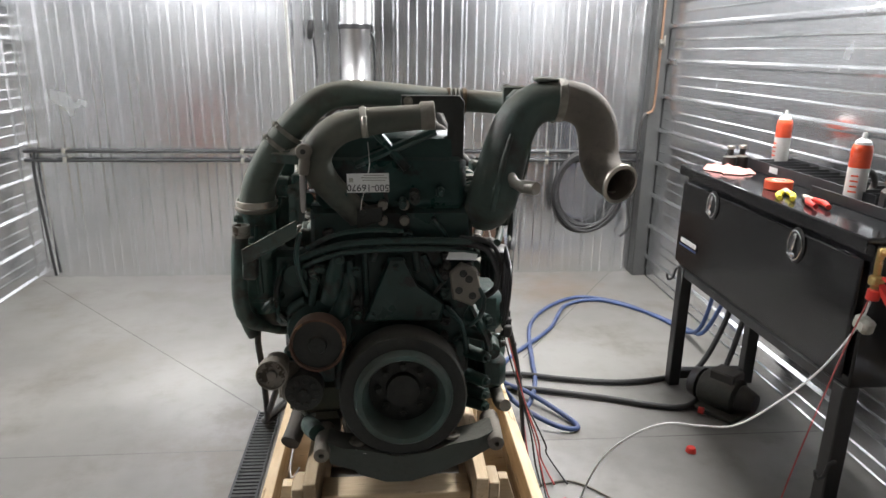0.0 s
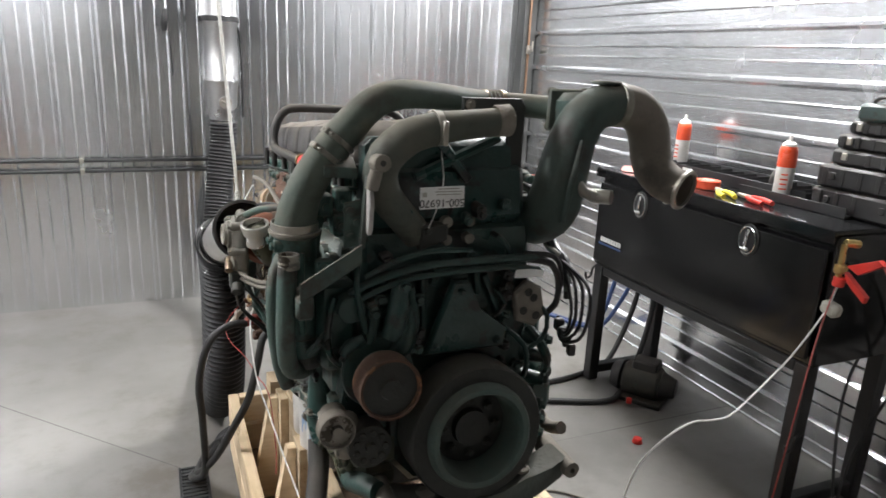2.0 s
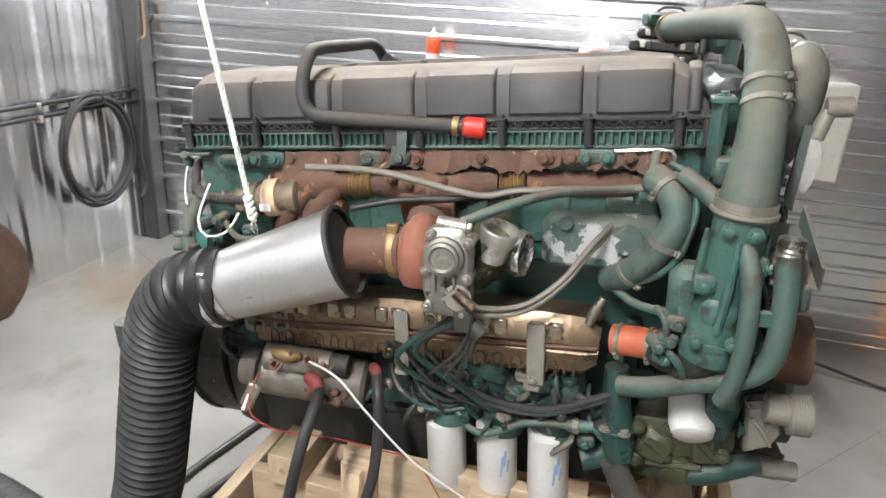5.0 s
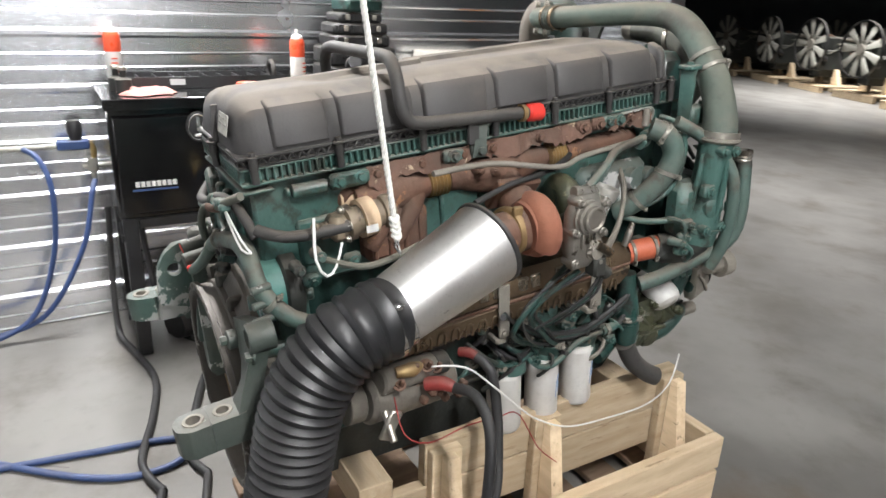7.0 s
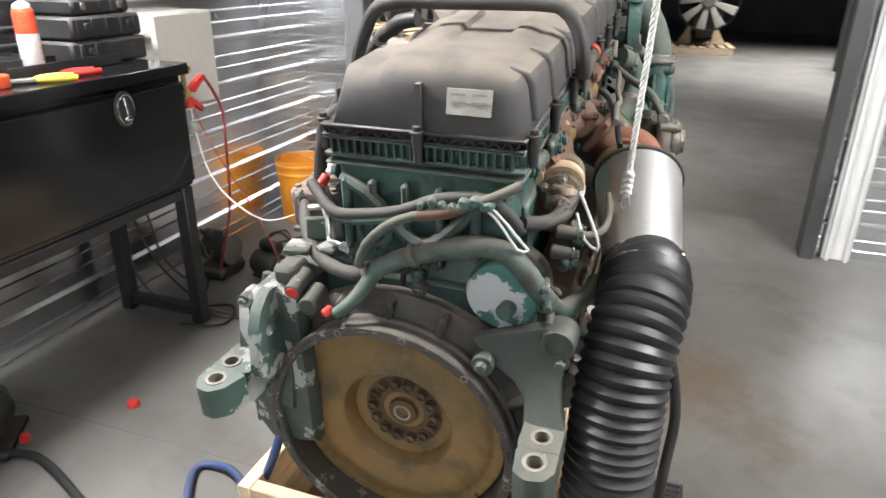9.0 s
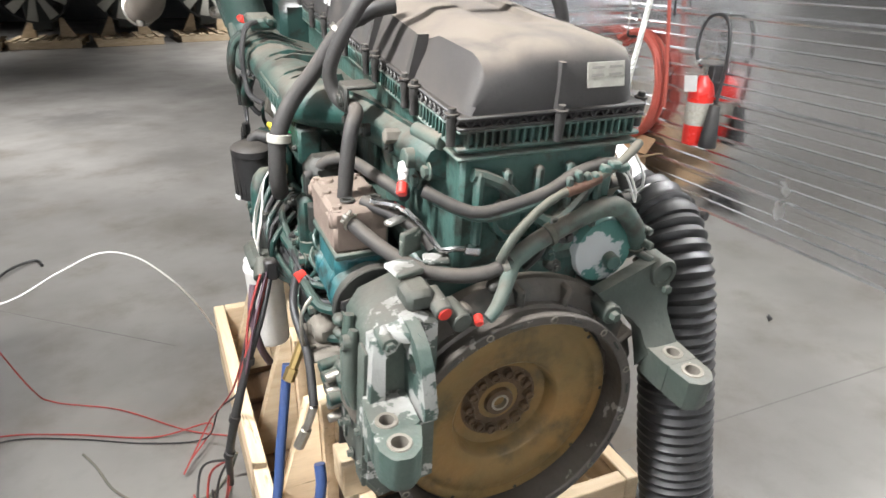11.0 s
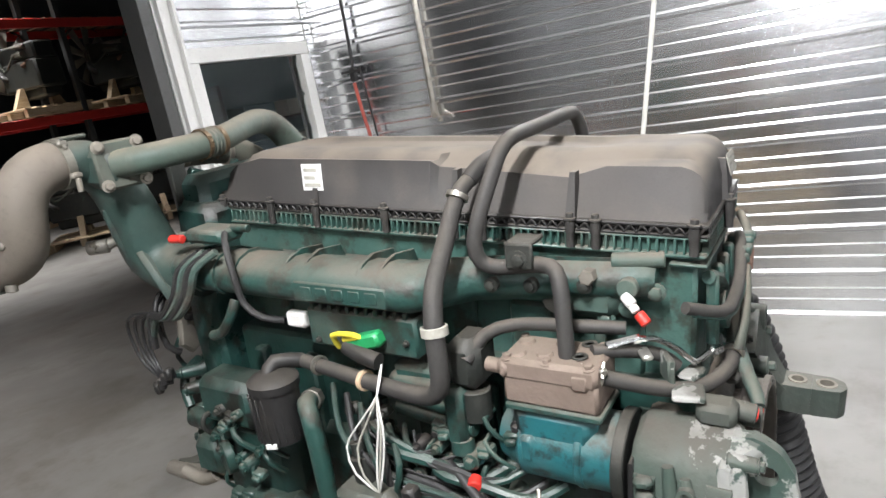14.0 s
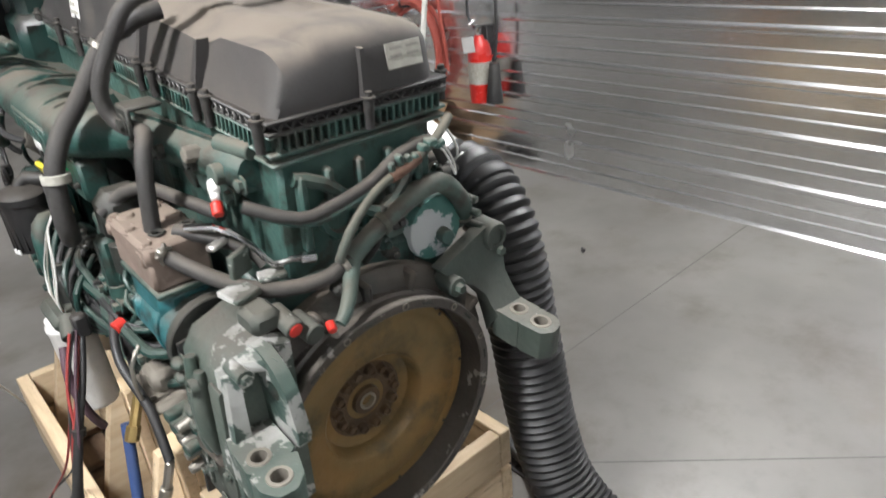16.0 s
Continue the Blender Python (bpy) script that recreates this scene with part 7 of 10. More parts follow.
hp("sensor_lead", [(0.27, 0.14, 1.265), (0.30, 0.17, 1.255), (0.318, 0.19, 1.20), (0.318, 0.20, 1.13), (0.315, 0.24, 1.10), (0.29, 0.27, 1.085)], 0.007, M_cable, seg=8)
hp("coolant_tube", [(0.300, 0.155, 1.13), (0.313, 0.145, 1.10), (0.310, 0.10, 1.06), (0.295, 0.05, 1.045)], 0.011, M_eastgreen, seg=10)
# control unit with cooling fins
s = Shape().box((0.245, 0.44, Z(1.058, 0.44)), (0.05, 0.26, 0.080), TILT, 0.006)
ecu = ep("control_unit", s, M_eastgreen, label="green finned engine control unit")
for k in range(11):
    ep("fin", Shape().box((0.252, 0.33 + k * 0.022, Z(1.101, 0.33 + k * 0.022)), (0.034, 0.009, 0.014), TILT, 0.002), M_eastgreen, ecu)
for k in range(4):
    ep("case_screw", Shape().bolt((0.271, 0.335 + k * 0.07, Z(1.038, 0.4)), (1, 0, 0), 0.005), M_dark, ecu)
ep("white_label", Shape().box((0.258, 0.277, 1.075), (0.024, 0.052, 0.034), TILT, 0.006), M_white, ecu, "white plug cover")
ep("unit_plug", Shape().box((0.284, 0.46, 1.045), (0.03, 0.085, 0.030), Matrix.Rotation(radians(12), 3, "X"), 0.006), M_greenclip, ecu, "bright green connector latch")
hp("yellow_tape", [(0.285, 0.395, 1.030), (0.302, 0.400, 1.062), (0.302, 0.435, 1.066), (0.298, 0.46, 1.060), (0.296, 0.42, 1.052)], 0.0055, M_yellow, "yellow tape loop", seg=8)
hp("black_plug", [(0.29, 0.42, 1.035), (0.302, 0.46, 1.025), (0.305, 0.50, 1.015)], 0.016, M_black, "black harness plug", seg=12)
for k, w in enumerate((0.0, 0.006, 0.012, -0.035, -0.055)):
    hp("loose_wire", [(0.305, 0.505, 1.010), (0.340, 0.508, 0.965), (0.350, 0.505 + w * 0.8, 0.91), (0.358, 0.495 + w * 1.3, 0.86), (0.368, 0.49 + w * 0.9, 0.81), (0.362, 0.482, 0.772)], 0.0021, M_whitewire if k % 2 == 0 else M_labelgrey, "loose pale wire", seg=6)
# crankcase breather hose and its separator
bh = hp("breather_hose", [(0.150, 0.672, 1.312), (0.178, 0.664, 1.300), (0.206, 0.656, 1.270), (0.246, 0.648, 1.212), (0.290, 0.643, 1.160), (0.322, 0.648, 1.100), (0.332, 0.650, 1.03), (0.330, 0.640, 0.985), (0.322, 0.600, 0.963), (0.305, 0.50, 0.966),
                          (0.280, 0.36, 0.976), (0.262, 0.262, 0.983)], [0.014, 0.0148, 0.0155, 0.0162, 0.017, 0.0172, 0.0175, 0.0175, 0.0168, 0.016, 0.015, 0.0145], M_rubber, "thick dark breather hose", seg=16)
ep("hose_collar", Shape().lathe((0.3215, 0.6475, 1.098), (0.10, 0.03, -1), [(0, 0.020), (0.001, 0.0240), (0.016, 0.0240), (0.017, 0.020)], 24, False, False), M_labelgrey, bh, "pale hose collar")
for p, a in (((0.192, 0.660, 1.288), (0.6, -0.2, -0.8)), ((0.272, 0.318, 0.9795), (0.2, 1, -0.06)), ((0.296, 0.45, 0.969), (0.2, 1, -0.06))):
    ep("hose_band", Shape().lathe(Vector(p) - Vector(a).normalized() * 0.006, a, [(0, 0.0165), (0.001, 0.0205), (0.010, 0.0205), (0.011, 0.0165)], 20, False, False), M_zinc if p[1] != 0.45 else M_wrap, bh)
ep("cover_port", Shape().tube([(0.09, 0.69, 1.335), (0.13, 0.682, 1.328), (0.158, 0.670, 1.310)], 0.0165, 12), M_black, bh)
sep_ = Vector((0.325, 0.222, 0.835))
s = Shape().lathe(sep_, TILT @ Vector((0, 0, 1)), [(0, 0.030), (0.004, 0.047), (0.118, 0.049), (0.120, 0.053), (0.136, 0.053), (0.142, 0.046), (0.150, 0.028), (0.151, 0)], 32)
oilsep = ep("oil_separator", s, M_black, label="black ribbed plastic oil separator")
for k in range(20):
    a = 6.2832 * k / 20
    ep("separator_rib", Shape().box(sep_ + Vector((0.0485 * math.cos(a), 0.0485 * math.sin(a), 0.060)), (0.006, 0.004, 0.10), Matrix.Rotation(a, 3, "Z"), 0.001), M_black, oilsep)
ep("separator_label", Shape().box(sep_ + Vector((0.0475, 0.012, 0.006)), (0.004, 0.026, 0.012), Matrix.Rotation(0.25, 3, "Z"), 0.001), M_paper, oilsep, "small white sticker")
ep("separator_neck", Shape().tube([sep_ + Vector((0, 0, 0.14)), sep_ + Vector((-0.02, 0.005, 0.162)), (0.262, 0.262, 0.983)], 0.016, 12), M_black, oilsep)
# air compressor head
s = Shape().box((0.235, 0.820, 1.003), (0.105, 0.170, 0.040), TILT, 0.008)
s.box((0.235, 0.820, 0.970), (0.100, 0.164, 0.060), TILT, 0.006)
s.box((0.28, 0.745, 1.008), (0.024, 0.026, 0.036), TILT, 0.01)
s.cyl((0.268, 0.735, 1.005), (0.268, 0.705, 1.008), 0.013)
s.box((0.275, 0.875, 0.992), (0.03, 0.04, 0.04), TILT, 0.01)
comp = ep("air_compressor", s, M_castbrown, label="brown-dusted cast aluminium air compressor head")
for x, y in ((0.262, 0.765), (0.215, 0.762), (0.255, 0.81), (0.205, 0.825)):
    ep("head_boss", Shape().cyl((x, y, Z(1.045, y)), (x, y, Z(1.062, y)), 0.017, 0.014, seg=18), M_castbrown, comp)
for x in (0.195, 0.275):
    for y in (0.750, 0.82, 0.89):
        ep("head_bolt", Shape().bolt((x, y, Z(1.052, y)), (0, 0, 1), 0.008, 0.008), M_castbrown, comp)
for x in (0.20, 0.25):
    ep("head_port", Shape().lathe((x, 0.868, Z(1.060, 0.868)), (0, 0, 1), [(0, 0.014), (0.002, 0.013), (0.002, 0.008), (0.0, 0.007), (0, 0)], 14), M_dark, comp)
ep("compressor_gasket", Shape().box((0.235, 0.820, 0.934), (0.104, 0.168, 0.014), TILT, 0.004), M_eastgreen, comp)
s = Shape().cyl((0.222, 0.735, 0.850), (0.222, 0.925, 0.834), 0.068, seg=36, bev=0.012)
s.cyl((0.222, 0.845, 0.841), (0.222, 0.858, 0.840), 0.0715, seg=36)
s.cyl((0.222, 0.70, 0.853), (0.222, 0.742, 0.850), 0.045, 0.060, seg=28)
s.box((0.232, 0.81, 0.898), (0.096, 0.15, 0.075), TILT, 0.02)
s.box((0.282, 0.765, 0.86), (0.02, 0.03, 0.05), TILT, 0.008)
ep("compressor_body", s, M_teal, label="bright teal compressor cylinder body")
ep("compressor_flange", Shape().cyl((0.222, 0.908, 0.836), (0.222, 0.928, 0.834), 0.078, seg=36), M_dark)
# hoses from the compressor round the back
hp("coolant_hose", [(0.225, 0.880, 1.020), (0.190, 0.925, 1.008), (0.150, 0.968, 0.985), (0.135, 0.99, 0.958)], 0.012, M_rubber, "dark coolant hose")
hoseA = hp("coolant_hose", [(0.262, 0.880, 1.000), (0.240, 0.925, 0.978), (0.205, 0.978, 0.952), (0.160, 1.020, 0.932), (0.107, 1.046, 0.925), (0.060, 1.060, 0.930), (0.022, 1.066, 0.947)], 0.0132, M_rubber, "dark coolant hose curving behind the head", seg=14)
for p, a in (((0.252, 0.897, 0.992), (-0.4, 0.85, -0.35)), ((0.035, 1.064, 0.940), (-0.9, 0.15, 0.35))):
    clamp(p, a, 0.0158, 0.012, parent=hoseA)
ep("hose_fitting", Shape().cyl((0.270, 0.868, 1.004), (0.258, 0.888, 0.994), 0.0175, seg=8), M_zinc, hoseA)
# red-tipped sensor, bright fuel pipe and loom at the rear of the head
s = Shape().cyl((0.162, 0.924, 1.095), (0.170, 0.939, 1.080), 0.0095)
sens = ep("oil_sensor", s, M_white, label="pale sensor with a red tip")
ep("sensor_tip", Shape().cyl((0.174, 0.948, 1.068), (0.181, 0.962, 1.052), 0.0095), M_red, sens, "red sensor tip")
ep("sensor_neck", Shape().cyl((0.163, 0.926, 1.092), (0.173, 0.945, 1.070), 0.0075), M_white, sens)
s = Shape().tube([(0.195, 0.93, 1.030), (0.175, 0.97, 1.025), (0.150, 1.000, 0.995), (0.135, 1.020, 0.968), (0.11, 1.035, 0.972), (0.085, 1.045, 0.968)], 0.0055, 8)
s.cyl((0.215, 0.90, 1.025), (0.185, 0.95, 1.03), 0.008, seg=8)
s.cyl((0.10, 1.04, 0.97), (0.075, 1.05, 0.967), 0.010, seg=6)
ep("fuel_pipe", s, M_chrome, label="bright steel fuel pipe")
for c_, d_, a_ in (((0.175, 0.985, 0.975), (0.05, 0.012, 0.045), 0.5), ((0.140, 1.015, 0.950), (0.045, 0.030, 0.010), -0.3), ((0.200, 1.020, 0.945), (0.05, 0.05, 0.012), 0.2)):
    ep("scuffed_bracket", Shape().box(c_, d_, Matrix.Rotation(a_, 3, "Z") @ TILT, 0.003), M_chip, label="small scuffed bracket")
ep("bright_clip", Shape().box((0.190, 0.955, 1.005), (0.045, 0.018, 0.010), Matrix.Rotation(0.5, 3, "Z"), 0.003), M_bright, label="bright metal clip")
s = Shape().cyl((0.105, 0.80, 1.085), (0.150, 0.80, 1.080), 0.030, seg=20).box((0.12, 0.86, 1.08), (0.06, 0.10, 0.08), TILT, 0.02).cyl((0.14, 0.93, 1.105), (0.165, 0.93, 1.105), 0.018)
for y, z in ((0.83, 1.10), (0.88, 1.04), (0.92, 1.06), (0.97, 1.09)):
    s.bolt((0.135, y, z), (1, 0, 0), 0.011, 0.01)
s.cyl((0.115, 0.985, 1.14), (0.13, 0.90, 1.145), 0.014)
ep("thermostat_cover", s, M_green2, label="green fuel and coolant covers at the head's corner")
ep("capped_port", Shape().cyl((0.150, 0.868, 1.128), (0.178, 0.868, 1.130), 0.014, seg=6), M_castalu, label="dull hexagon port cap")
# brackets of the breather pipe
ep("pipe_bracket", Shape().box((0.195, 0.775, 1.205), (0.06, 0.05, 0.008), TILT, 0.003).box((0.222, 0.775, 1.185), (0.008, 0.05, 0.045), TILT, 0.003).bolt((0.226, 0.775, 1.18), (1, 0, 0), 0.011), M_dark)
hp("return_hose", [(0.275, 0.668, 1.012), (0.235, 0.69, 1.045), (0.205, 0.74, 1.055), (0.18, 0.83, 1.045), (0.16, 0.92, 1.035)], 0.012, M_rubber, "dark return hose")
# fuel filter and its head
fh = Vector((0.350, 0.438, 0.515))
s = Shape().lathe(fh, (0.02, -0.03, 1), [(0, 0.0), (0, 0.030), (0.006, 0.040), (0.014, 0.044), (0.20, 0.044), (0.206, 0.047), (0.214, 0.047), (0.22, 0.043), (0.23, 0.043)], 32)
ff = ep("fuel_filter", s, M_white, label="white spin-on fuel filter with red print")
s = Shape()
for j in range(5):
    a = radians(28 - j * 9)
    s.box(fh + Vector((0.0445 * math.cos(a), 0.0445 * math.sin(a), 0.135 - 0.012 * (j % 2))), (0.0016, 0.005, 0.018), Matrix.Rotation(a, 3, "Z"), 0.0005)
ep("print_bar", s, M_red, ff, "small red print")
ep("filter_sticker", Shape().box(fh + Vector((0.044, -0.002, 0.19)), (0.002, 0.024, 0.016), None, 0.0005), M_yellow, ff, "yellow sticker")
s = Shape().box(fh + Vector((-0.02, 0.01, 0.245)), (0.12, 0.12, 0.035), TILT, 0.012).cyl(fh + Vector((0.01, 0.05, 0.25)), fh + Vector((0.02, 0.09, 0.22)), 0.02)
ep("fuel_filter_head", s, M_mount, label="grey cast fuel filter head")
s = Shape().cyl((0.335, 0.435, 0.76), (0.335, 0.43, 0.83), 0.022).cyl((0.335, 0.43, 0.83), (0.335, 0.428, 0.86), 0.014)
ep("hand_primer", s, M_dark)
hp("fuel_hose", [(0.39, 0.52, 0.72), (0.405, 0.55, 0.66), (0.395, 0.56, 0.58), (0.375, 0.54, 0.52)], 0.009, M_purple, "dull purple fuel hose")
# vertical green water pipe
hp("water_pipe", [(0.285, 0.285, 0.905), (0.310, 0.295, 0.912), (0.328, 0.315, 0.890), (0.332, 0.320, 0.82), (0.330, 0.315, 0.72), (0.322, 0.31, 0.60)], 0.020, M_eastgreen, "green water pipe", seg=14)
ep("pipe_nut", Shape().cyl((0.270, 0.278, 0.902), (0.295, 0.29, 0.908), 0.024, seg=8), M_zinc)
# injection pump and lines
s = Shape()
for z in (0.945, 0.915, 0.885):
    s.cyl((0.235, 0.47, z), (0.262, 0.655, z - 0.012), 0.017, seg=14)
s.box((0.275, 0.630, 0.905), (0.040, 0.040, 0.115), TILT, 0.010)
s.box((0.215, 0.55, 0.92), (0.06, 0.16, 0.12), TILT, 0.015)
s.cyl((0.275, 0.63, 0.86), (0.276, 0.629, 0.83), 0.022)
ep("fuel_manifold", s, M_eastgreen, label="green fuel pipe block")
s = Shape().box((0.235, 0.655, 1.00), (0.09, 0.07, 0.10), TILT, 0.02).cyl((0.25, 0.66, 0.95), (0.25, 0.655, 0.89), 0.03)
ep("valve_block", s, M_dark)
rng = random.Random(11)
for k in range(12):
    y0 = 0.36 + 0.035 * (k % 6)
    z0 = 0.86 - 0.022 * (k // 2)
    pts = [(0.23, y0, z0), (0.285 + 0.01 * (k % 3), y0 + 0.05, z0 - 0.02 + 0.03 * rng.random()), (0.30, y0 + 0.14, z0 - 0.05 + 0.04 * rng.random()), (0.285, y0 + 0.22, z0 - 0.06), (0.24, y0 + 0.27, z0 - 0.05)]
    hp("fuel_line", pts, 0.0065 + 0.002 * (k % 3), M_dkgreen if k % 4 else M_cable, seg=8)
for k in range(5):
    hp("wire_loom", [(0.27, 0.34 + 0.03 * k, 0.94 - 0.02 * k), (0.335, 0.40 + 0.03 * k, 0.86 - 0.01 * k), (0.33, 0.50, 0.79 - 0.015 * k), (0.30, 0.62, 0.74), (0.26, 0.72, 0.70 - 0.012 * k)], 0.0065, M_cable if k % 2 else M_dkgreen, seg=8)
for y, z in ((0.42, 0.80), (0.52, 0.775), (0.58, 0.80), (0.64, 0.82), (0.48, 0.70), (0.60, 0.71), (0.70, 0.73)):
    ep("pipe_union", Shape().cyl((0.22, y, z), (0.285 + 0.02 * rng.random(), y + 0.01, z), 0.018, 0.014, seg=12).bolt((0.29, y + 0.01, z), (1, 0, 0), 0.011, 0.012), M_eastgreen, label="green pipe union on the block")
ep("red_fitting", Shape().cyl((0.295, 0.655, 0.790), (0.316, 0.662, 0.786), 0.013), M_red, label="red plastic cap on a fitting")
s = Shape().cyl((0.295, 0.665, 0.770), (0.302, 0.668, 0.725), 0.016).cyl((0.302, 0.668, 0.725), (0.308, 0.672, 0.64), 0.012)
ep("gauge_hose_end", s, M_black, label="black crimped hose end")
s = Shape().box((0.285, 0.735, 0.672), (0.09, 0.15, 0.020), TILT, 0.012).box((0.28, 0.74, 0.70), (0.05, 0.07, 0.05), TILT, 0.012)
s.cyl((0.30, 0.72, 0.68), (0.30, 0.72, 0.71), 0.012)
ep("sender_plate", s, M_castalu, label="grey plate with a plug")
hp("lift_wire", [(0.31, 0.785, 0.80), (0.335, 0.795, 0.77), (0.335, 0.79, 0.70), (0.31, 0.78, 0.685)], 0.004, M_zinc, "bent wire clip", seg=8)
s = Shape().box((0.27, 0.90, 0.665), (0.07, 0.09, 0.09), TILT, 0.015)
for k in range(4):
    s.cyl((0.285, 0.875 + 0.02 * k, 0.70 - 0.012 * k), (0.325, 0.88 + 0.02 * k, 0.698 - 0.012 * k), 0.013, seg=12)
ep("fuel_pump", s, M_eastgreen, label="green gear fuel pump")
s = Shape()
for k in range(4):
    s.cyl((0.29, 0.925, 0.705 - 0.03 * k), (0.325, 0.928, 0.702 - 0.03 * k), 0.012, 0.009, seg=10)
ep("plug_socket", s, M_alu, label="bright metal sockets")
# lower front corner
s = Shape().box((0.225, 0.04, 0.70), (0.10, 0.24, 0.24), TILT, 0.03)
s.box((0.275, 0.09, 0.60), (0.09, 0.16, 0.10), TILT, 0.025)
s.cyl((0.29, -0.01, 0.735), (0.31, -0.02, 0.735), 0.04)
s.box((0.265, -0.09, 0.72), (0.08, 0.10, 0.10), TILT, 0.02)
s.cyl((0.255, -0.16, 0.80), (0.26, -0.10, 0.80), 0.025)
s.box((0.25, 0.02, 0.87), (0.10, 0.18, 0.12), TILT, 0.02)
for y, z in ((0.13, 0.64), (0.02, 0.64), (-0.03, 0.79), (0.11, 0.77)):
    s.bolt((0.305, y, z), (1, 0, 0), 0.01, 0.01)
ep("oil_pump_casing", s, M_dkgreen, label="dark green lower pump casing")
ep("drain_plug", Shape().cyl((0.290, 0.130, 0.568), (0.330, 0.135, 0.562), 0.021, seg=20), M_red, label="red plastic drain plug")
hp("oil_spout", [(0.28, -0.10, 0.665), (0.285, -0.145, 0.645), (0.288, -0.175, 0.648), (0.292, -0.21, 0.665)], [0.018, 0.017, 0.016, 0.016], M_castalu, "short bent pipe stub", seg=14)
ep("cover_sticker", Shape().plate([(0.0, 0, 0), (0.0, 0.055, -0.0045), (-0.0088, 0.055, 0.0515), (-0.0088, 0, 0.056)], (0.0015, 0, 0.0003), 0.0005).moved(Matrix.Translation((0.1145, 0.238, 1.313))), M_paper, cover, "white barcode sticker")
for k, w in ((0, 0.044), (1, 0.03), (2, 0.036)):
    z = 1.320 + 0.016 * k
    b = Shape().plate([(0, 0, 0), (0, w, -0.0035), (-0.0013, w, 0.0045), (-0.0013, 0, 0.008)], (0.0012, 0, 0.0002), 0.0003).moved(Matrix.Translation((0.1158 - 0.157 * (z - 1.313), 0.244, z)))
    ep("sticker_bar", b, M_labelgrey, cover, "grey barcode bar")

# ---- front of the engine ----
for pts, r in (([(-0.22, -0.185, 1.10), (-0.16, -0.20, 1.135), (-0.08, -0.195, 1.150), (0.02, -0.19, 1.145)], 0.006), ([(-0.235, -0.18, 1.14), (-0.245, -0.20, 1.09), (-0.235, -0.205, 1.03), (-0.22, -0.195, 0.98)], 0.007),
               ([(-0.28, -0.16, 1.05), (-0.30, -0.18, 0.99), (-0.295, -0.185, 0.93), (-0.265, -0.18, 0.90)], 0.008), ([(0.13, -0.18, 0.94), (0.165, -0.205, 0.905), (0.18, -0.20, 0.85), (0.185, -0.18, 0.81)], 0.007),
               ([(0.19, -0.18, 1.02), (0.225, -0.20, 0.97), (0.215, -0.205, 0.92), (0.19, -0.19, 0.89)], 0.006), ([(-0.29, -0.15, 0.97), (-0.315, -0.17, 0.955), (-0.335, -0.16, 0.93)], 0.011)):
    hp("front_line", pts, r, M_frontgreen, "thin dark line on the front", seg=8)
top_pipe = hp("egr_pipe", [(0.330, -0.056, 1.442), (0.305, -0.015, 1.443), (0.25, 0.026, 1.445), (0.165, 0.046, 1.448), (0.08, 0.018, 1.456), (-0.04, -0.045, 1.468), (-0.125, -0.085, 1.470), (-0.185, -0.100, 1.452), (-0.228, -0.107, 1.415), (-0.275, -0.1085, 1.362),
                          (-0.314, -0.107, 1.305), (-0.338, -0.104, 1.255), (-0.348, -0.102, 1.212), (-0.3515, -0.1005, 1.176)], [0.030, 0.029, 0.029, 0.029, 0.029, 0.030, 0.032, 0.034, 0.036, 0.037, 0.038, 0.0395, 0.0435, 0.0465], M_pipegreen, "dusty green crossover pipe", seg=26)
for d in (-0.022, 0.022):
    clamp((0.165 - d * 0.97, 0.045 + d * 0.05, 1.448), (-0.97, 0.0, 0.06), 0.031, 0.012, M_bronze, top_pipe)
ep("coupling_bellows", Shape().tube([(0.187, 0.044, 1.447), (0.143, 0.043, 1.449)], 0.028, 20, ridge=0.006, pitch=0.011), M_greypipe, top_pipe)
for p in ((-0.263, -0.1082, 1.376), (-0.287, -0.1085, 1.346)):
    clamp(p, (-0.62, -0.02, -0.76), 0.0375, 0.012, M_dustclamp, top_pipe)
# turned-up second pipe with an open end
s = Shape().pipe([(0.090, -0.186, 1.428), (0.055, -0.186, 1.423), (-0.02, -0.189, 1.417), (-0.08, -0.191, 1.409), (-0.138, -0.188, 1.392), (-0.180, -0.178, 1.352), (-0.190, -0.170, 1.308), (-0.170, -0.160, 1.262), (-0.132, -0.150, 1.218), (-0.090, -0.135, 1.172)],
                 [0.031, 0.030, 0.031, 0.034, 0.037, 0.038, 0.037, 0.035, 0.034, 0.034], 0.004, 24)
gas = ep("gas_pipe", s, M_greypipe, label="dusty bent pipe with an open end")
ep("pipe_lip", Shape().lathe((0.084, -0.186, 1.4275), (1, 0.03, 0.06), [(-0.026, 0.031), (-0.022, 0.0335), (-0.004, 0.0335), (0.006, 0.0345), (0.008, 0.032), (0.008, 0.027), (-0.01, 0.027)], 28, False, False), M_castalu, gas, "bare pipe lip")
clamp((-0.074, -0.191, 1.410), (1, 0, 0.10), 0.0335, 0.016, M_zinc, gas)
ep("clamp_tail", Shape().box((-0.072, -0.227, 1.404), (0.012, 0.010, 0.05), None, 0.002), M_zinc, gas)
s = Shape().plate([(-0.095, -0.140, 1.145), (-0.03, -0.14, 1.165), (-0.03, -0.14, 1.205), (-0.10, -0.14, 1.20)], (0, -0.035, 0), 0.006)
ep("pipe_seat", s, M_dark)
